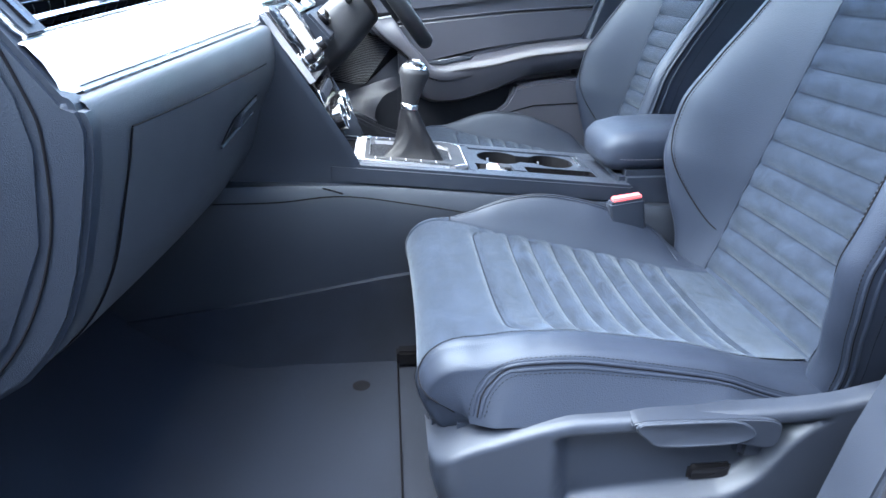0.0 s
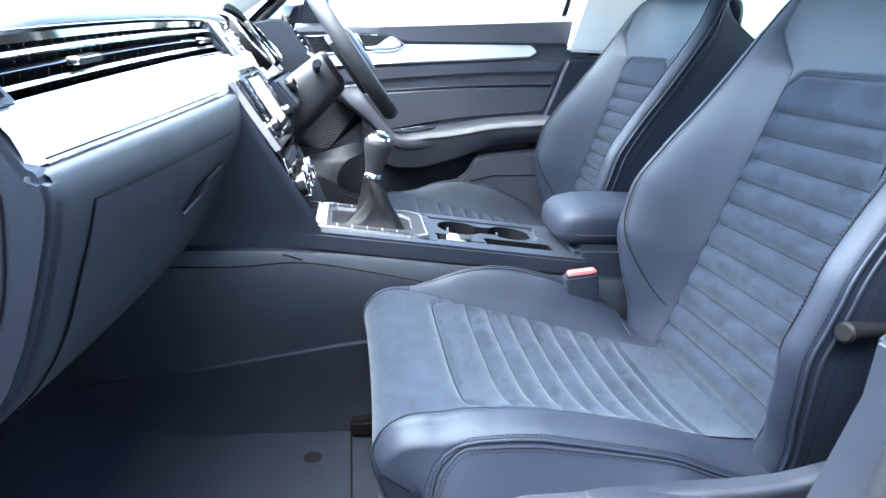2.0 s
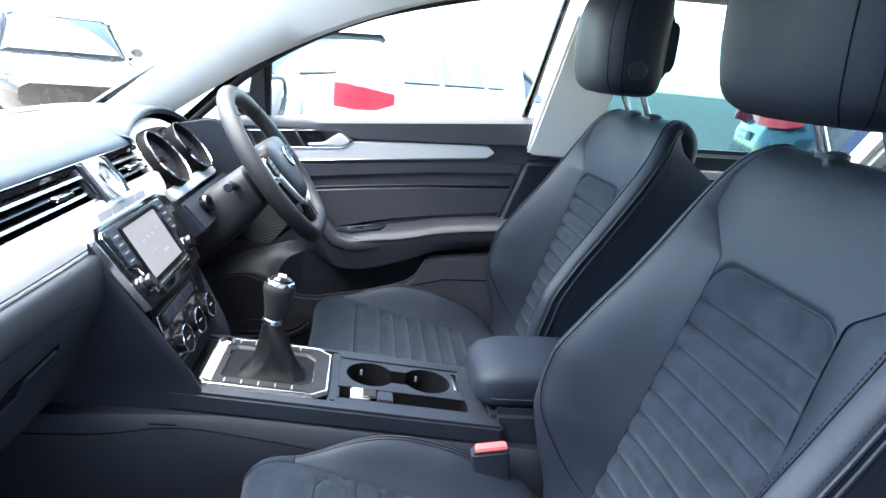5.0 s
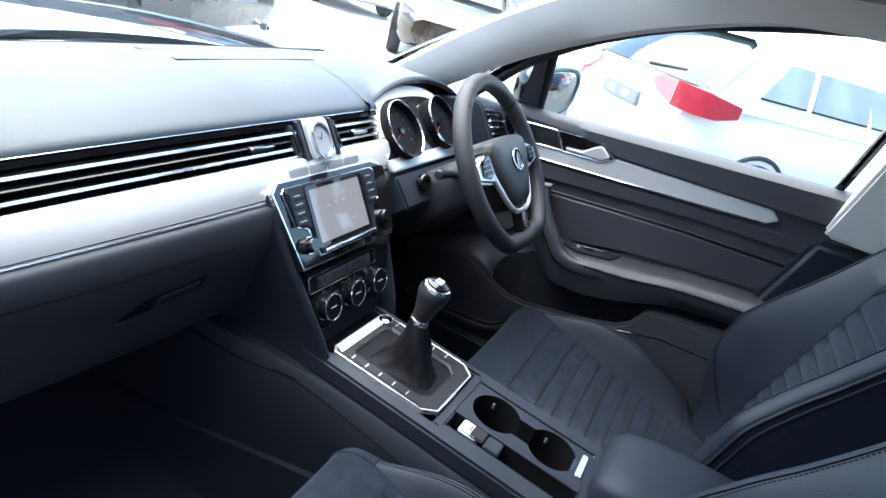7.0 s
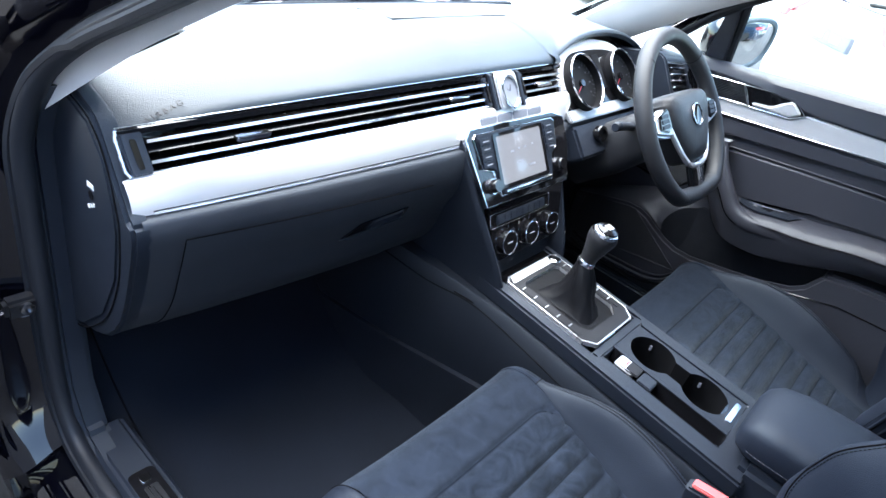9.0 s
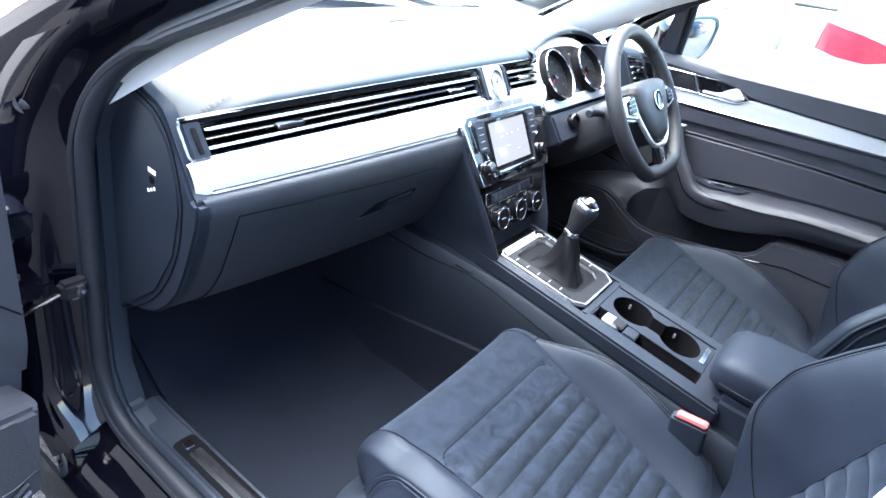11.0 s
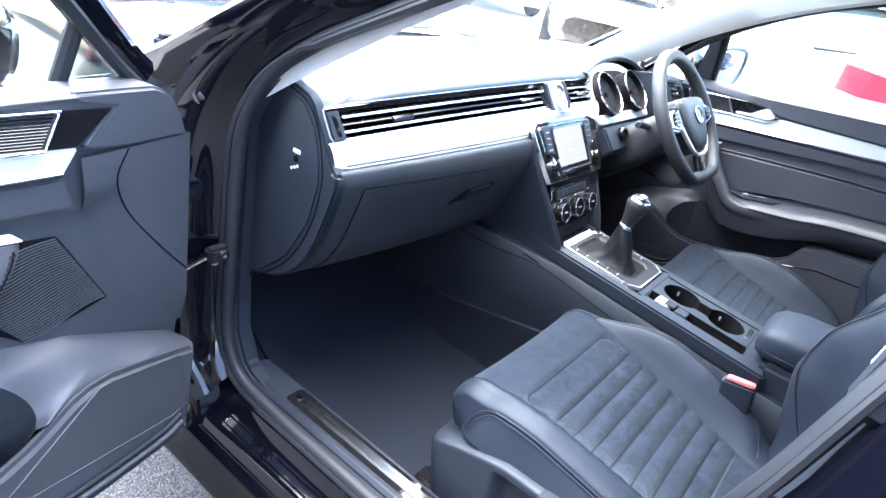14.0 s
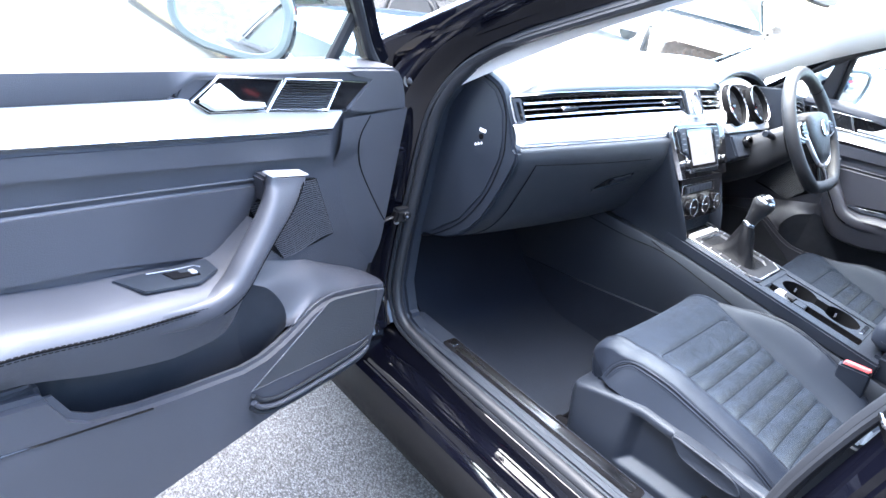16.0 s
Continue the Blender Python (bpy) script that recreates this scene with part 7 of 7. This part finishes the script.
# ---------------------------------------------------------------- parked cars outside
def parked_car(m, body, label, estate=False, tall=0.0, flank=False):
    """A parked hatchback or estate; +y is its front, the origin lies on the ground under its middle."""
    car = thing("parked_car", tuple(m.translation), label, "parked car", "parked cars")
    h = tall
    rows = ((-2.12, 0.62, 0.42, 0.66), (-2.08, 0.76, 0.28, 0.86), (-1.95, 0.84, 0.22, 0.98 + h), (-1.4, 0.89, 0.20, 0.99 + h), (-0.5, 0.90, 0.20, 0.97 + h), (0.4, 0.90, 0.20, 0.95 + h),
            (0.95, 0.89, 0.20, 0.93 + h), (1.5, 0.86, 0.21, 0.85 + h), (1.95, 0.78, 0.24, 0.74 + h), (2.12, 0.60, 0.30, 0.62))
    rings = []
    for y, w, lo, hi in rows:
        mid = lo + (hi - lo) * 0.62
        rings.append([m @ Vector(p) for p in ((-w * 0.86, y, lo), (-w * 0.97, y, lo + 0.10), (-w, y, mid - 0.08), (-w * 0.985, y, mid + 0.05), (-w * 0.93, y, hi - 0.04), (-w * 0.80, y, hi),
                                              (w * 0.80, y, hi), (w * 0.93, y, hi - 0.04), (w * 0.985, y, mid + 0.05), (w, y, mid - 0.08), (w * 0.97, y, lo + 0.10), (w * 0.86, y, lo))])
    part("body", loft(rings), body, car)
    back = -2.02 if estate else -1.95
    cab = ((back, 0.76, 0.95 + h, 0.99 + h), (back + 0.22, 0.74, 0.95 + h, 1.26 + h), (back + 0.42, 0.66, 0.95 + h, 1.40 + h), (-1.0, 0.64, 0.95 + h, 1.45 + h), (-0.2, 0.64, 0.95 + h, 1.46 + h), (0.25, 0.63, 0.95 + h, 1.40 + h), (0.95, 0.74, 0.93 + h, 0.97 + h))
    part("glasshouse", loft([[m @ Vector(p) for p in ((-0.82, y, lo - 0.02), (-w * (1.0 if hi < 1.1 + h else 1.02), y, hi - 0.05), (-w + 0.10, y, hi), (w - 0.10, y, hi), (w * (1.0 if hi < 1.1 + h else 1.02), y, hi - 0.05), (0.82, y, lo - 0.02))] for y, w, lo, hi in cab]), dark_glass, car, "dark windows")
    roof = [[m @ Vector(p) for p in ((-w - 0.012, y, hi - 0.055), (-w + 0.08, y, hi + 0.012), (w - 0.08, y, hi + 0.012), (w + 0.012, y, hi - 0.055))] for y, w, hi in ((back + 0.36, 0.68, 1.385 + h), (back + 0.5, 0.67, 1.42 + h), (-1.0, 0.655, 1.45 + h), (-0.2, 0.65, 1.46 + h), (0.22, 0.64, 1.405 + h))]
    bm = loft(roof, closed=False, caps=False)
    part("roof", bm, body, car)
    if flank:
        # Body-colour sheets cover the side glass and paint its white sky glare.
        crest = table((back, 0.98), (back + 0.22, 1.25), (back + 0.42, 1.39), (-1.0, 1.42), (0.3, 1.40))
        for sx in (-1, 1):
            skin = part("glare_panel", sheet(lambda y, k: m @ Vector((sx * (0.842, 0.80, 0.752, 0.705)[k], y, min((0.90, 1.08, 1.25, 1.41)[k], crest(y) - 0.02 * (3 - k)) + h)), span(back + 0.03, 0.35, 12), range(4), 0.01), body, car)
            for y0, y1, lead in ((-1.52, -1.06, 0.22), (-0.99, -0.05, 0.0)):
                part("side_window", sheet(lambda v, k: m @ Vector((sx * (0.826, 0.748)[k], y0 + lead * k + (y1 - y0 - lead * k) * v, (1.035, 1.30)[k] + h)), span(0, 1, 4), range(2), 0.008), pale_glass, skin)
                part("window_edge", tube([m @ Vector((sx * 0.828, y, 1.032 + h)) for y in (y0, y1)], 0.009, 6), tyre, skin)
    for sx in (-1, 1):
        for pts in (((back + 0.02, 0.80, 0.97), (back + 0.22, 0.765, 1.25), (back + 0.40, 0.69, 1.38)), ((-0.35, 0.835, 0.96), (-0.40, 0.72, 1.28), (-0.42, 0.67, 1.42)), ((0.97, 0.79, 0.94), (0.60, 0.72, 1.18), (0.23, 0.65, 1.39))):
            part("pillar", tube([m @ Vector((sx * x, y, z + h)) for y, x, z in pts], 0.035, 6), body, car)
        for y in (-1.30, 1.30):
            mw = m @ pose(sx * 0.80, y, 0.32, 0, 90 * sx, 0)
            w = part("wheel", lathe([(0.20, -0.06), (0.30, -0.08), (0.32, -0.05), (0.32, 0.07), (0.30, 0.10), (0.22, 0.10)], mw, 28), tyre, car, "black tyre")
            part("rim", lathe([(0.22, 0.09), (0.21, 0.10), (0.19, 0.07), (0.06, 0.06), (0.05, 0.08), (0.0, 0.08)], mw, 20), silver, w, "silver rim")
            part("wheel_arch", tube([m @ Vector((sx * 0.885, y + 0.36 * math.cos(q), 0.32 + 0.36 * math.sin(q))) for q in span(0, math.pi, 16)], 0.02, 6), tyre, car)
        lamp = ((0.40, -2.125, 0.955, 0.925), (0.49, -2.125, 0.995, 0.870), (0.66, -2.105, 0.995, 0.815), (0.80, -2.035, 0.985, 0.805), (0.885, -1.90, 0.965, 0.810), (0.915, -1.74, 0.940, 0.855))
        part("tail_lamp", sheet(lambda k, s: m @ Vector((sx * lamp[k][0], lamp[k][1], lamp[k][2 + s] + h)), range(2, 6), range(2), 0.03), lamp_red, car, "red tail lamp")
        part("inner_lamp", sheet(lambda k, s: m @ Vector((sx * lamp[k][0], lamp[k][1], lamp[k][2 + s] + h)), range(0, 3), range(2), 0.03), lamp_pink, car, "pinkish inner tail lamp")
        part("lamp_bar", tube([m @ Vector((sx * (a + 0.004), y - 0.010, 0.62 * z0 + 0.38 * z1 + h)) for a, y, z0, z1 in lamp[2:]], 0.012, 6), lamp_dark, car)
        part("lamp_joint", tube([m @ Vector((sx * 0.66, -2.112, z + h)) for z in (0.815, 0.995)], 0.005, 6), lamp_dark, car)
        part("arch_liner", slab([(y + 0.35 * math.cos(q), 0.32 + 0.35 * math.sin(q)) for q in span(0, math.pi, 16)], 0.893, 0.908, lambda a, b, d: m @ Vector((sx * d, a, b))), tyre, car) if flank else None
        part("head_lamp", slab([(0.45, 0.62), (0.50, 0.72), (0.80, 0.78), (0.78, 0.64)], 1.90, 2.03, lambda a, b, d: m @ Vector((sx * a, d - 0.10 * max(0, a - 0.5), b + h * 0.5)), 0.01), chrome, car, "clear head lamp")
        part("door_mirror", box(0.86, 1.02, 0.55, 0.65, 0.97 + h, 1.08 + h, 0.03, at=lambda a, b, c: m @ Vector((sx * a, b, c))), body, car)
        part("exhaust", lathe([(0.035, 0), (0.04, 0.08), (0.03, 0.08), (0.028, 0.0)], m @ pose(sx * 0.5, -2.08, 0.27, 90, 0, 0), 16), chrome, car)
    zp = 0.52 if estate else 0.76
    plate = part("plate", box(-0.26, 0.26, -2.135, -2.10, zp, zp + 0.11, 0.004, at=lambda a, b, c: m @ Vector((a, b, c))), button_grey, car, "grey blank number plate")
    for x0 in (-0.17, 0.04):
        part("plate_bar", box(x0, x0 + 0.11, -2.139, -2.134, zp + 0.03, zp + 0.08, 0.002, at=lambda a, b, c: m @ Vector((a, b, c))), white_print, plate)
    part("wiper", tube([m @ Vector((-0.02, back + 0.02, 1.02 + h)), m @ Vector((0.40, back + 0.06, 1.06 + h))], 0.012, 6), tyre, car)
    return car


parked_car(pose(6.0, -1.0, 0, 0, 0, 224), white_paint, "white hatchback parked beside the car", tall=0.06, flank=True)
parked_car(pose(3.55, 6.15, 0, 0, 0, 13), black_paint, "black car parked with its tail to the bay", estate=True)
parked_car(pose(9.1, 4.3, 0, 0, 0, 118), brown_paint, "dark bronze estate parked across the bay", estate=True)
parked_car(pose(11.5, 8.6, 0, 0, 0, 150), white_paint, "white car parked further away")
parked_car(pose(-0.6, 9.5, 0, 0, 0, 25), red_paint, "red car parked further away")
parked_car(pose(5.6, -6.8, 0, 0, 0, 160), blue_paint, "dark blue car parked behind", tall=0.15)
# Added beyond the open door, out of view, to darken reflections.
parked_car(pose(-5.4, 6.2, 0, 0, 0, 175), black_paint, "unseen black car added to darken paint reflections")

cone = thing("traffic_cone", (14.2, 3.06, 0.004), "small red traffic cone standing on the sunlit ground", "traffic cone")
part("foot", slab(rounded(14.04, 14.36, 2.90, 3.22, 0.04), 0.004, 0.034, plain, 0.006), red, cone, "square red foot")
part("body", lathe([(0.115, 0.0), (0.105, 0.03), (0.030, 0.43), (0.024, 0.46), (0.0, 0.46)], pose(14.2, 3.06, 0.030), 24), red, cone, "red cone")
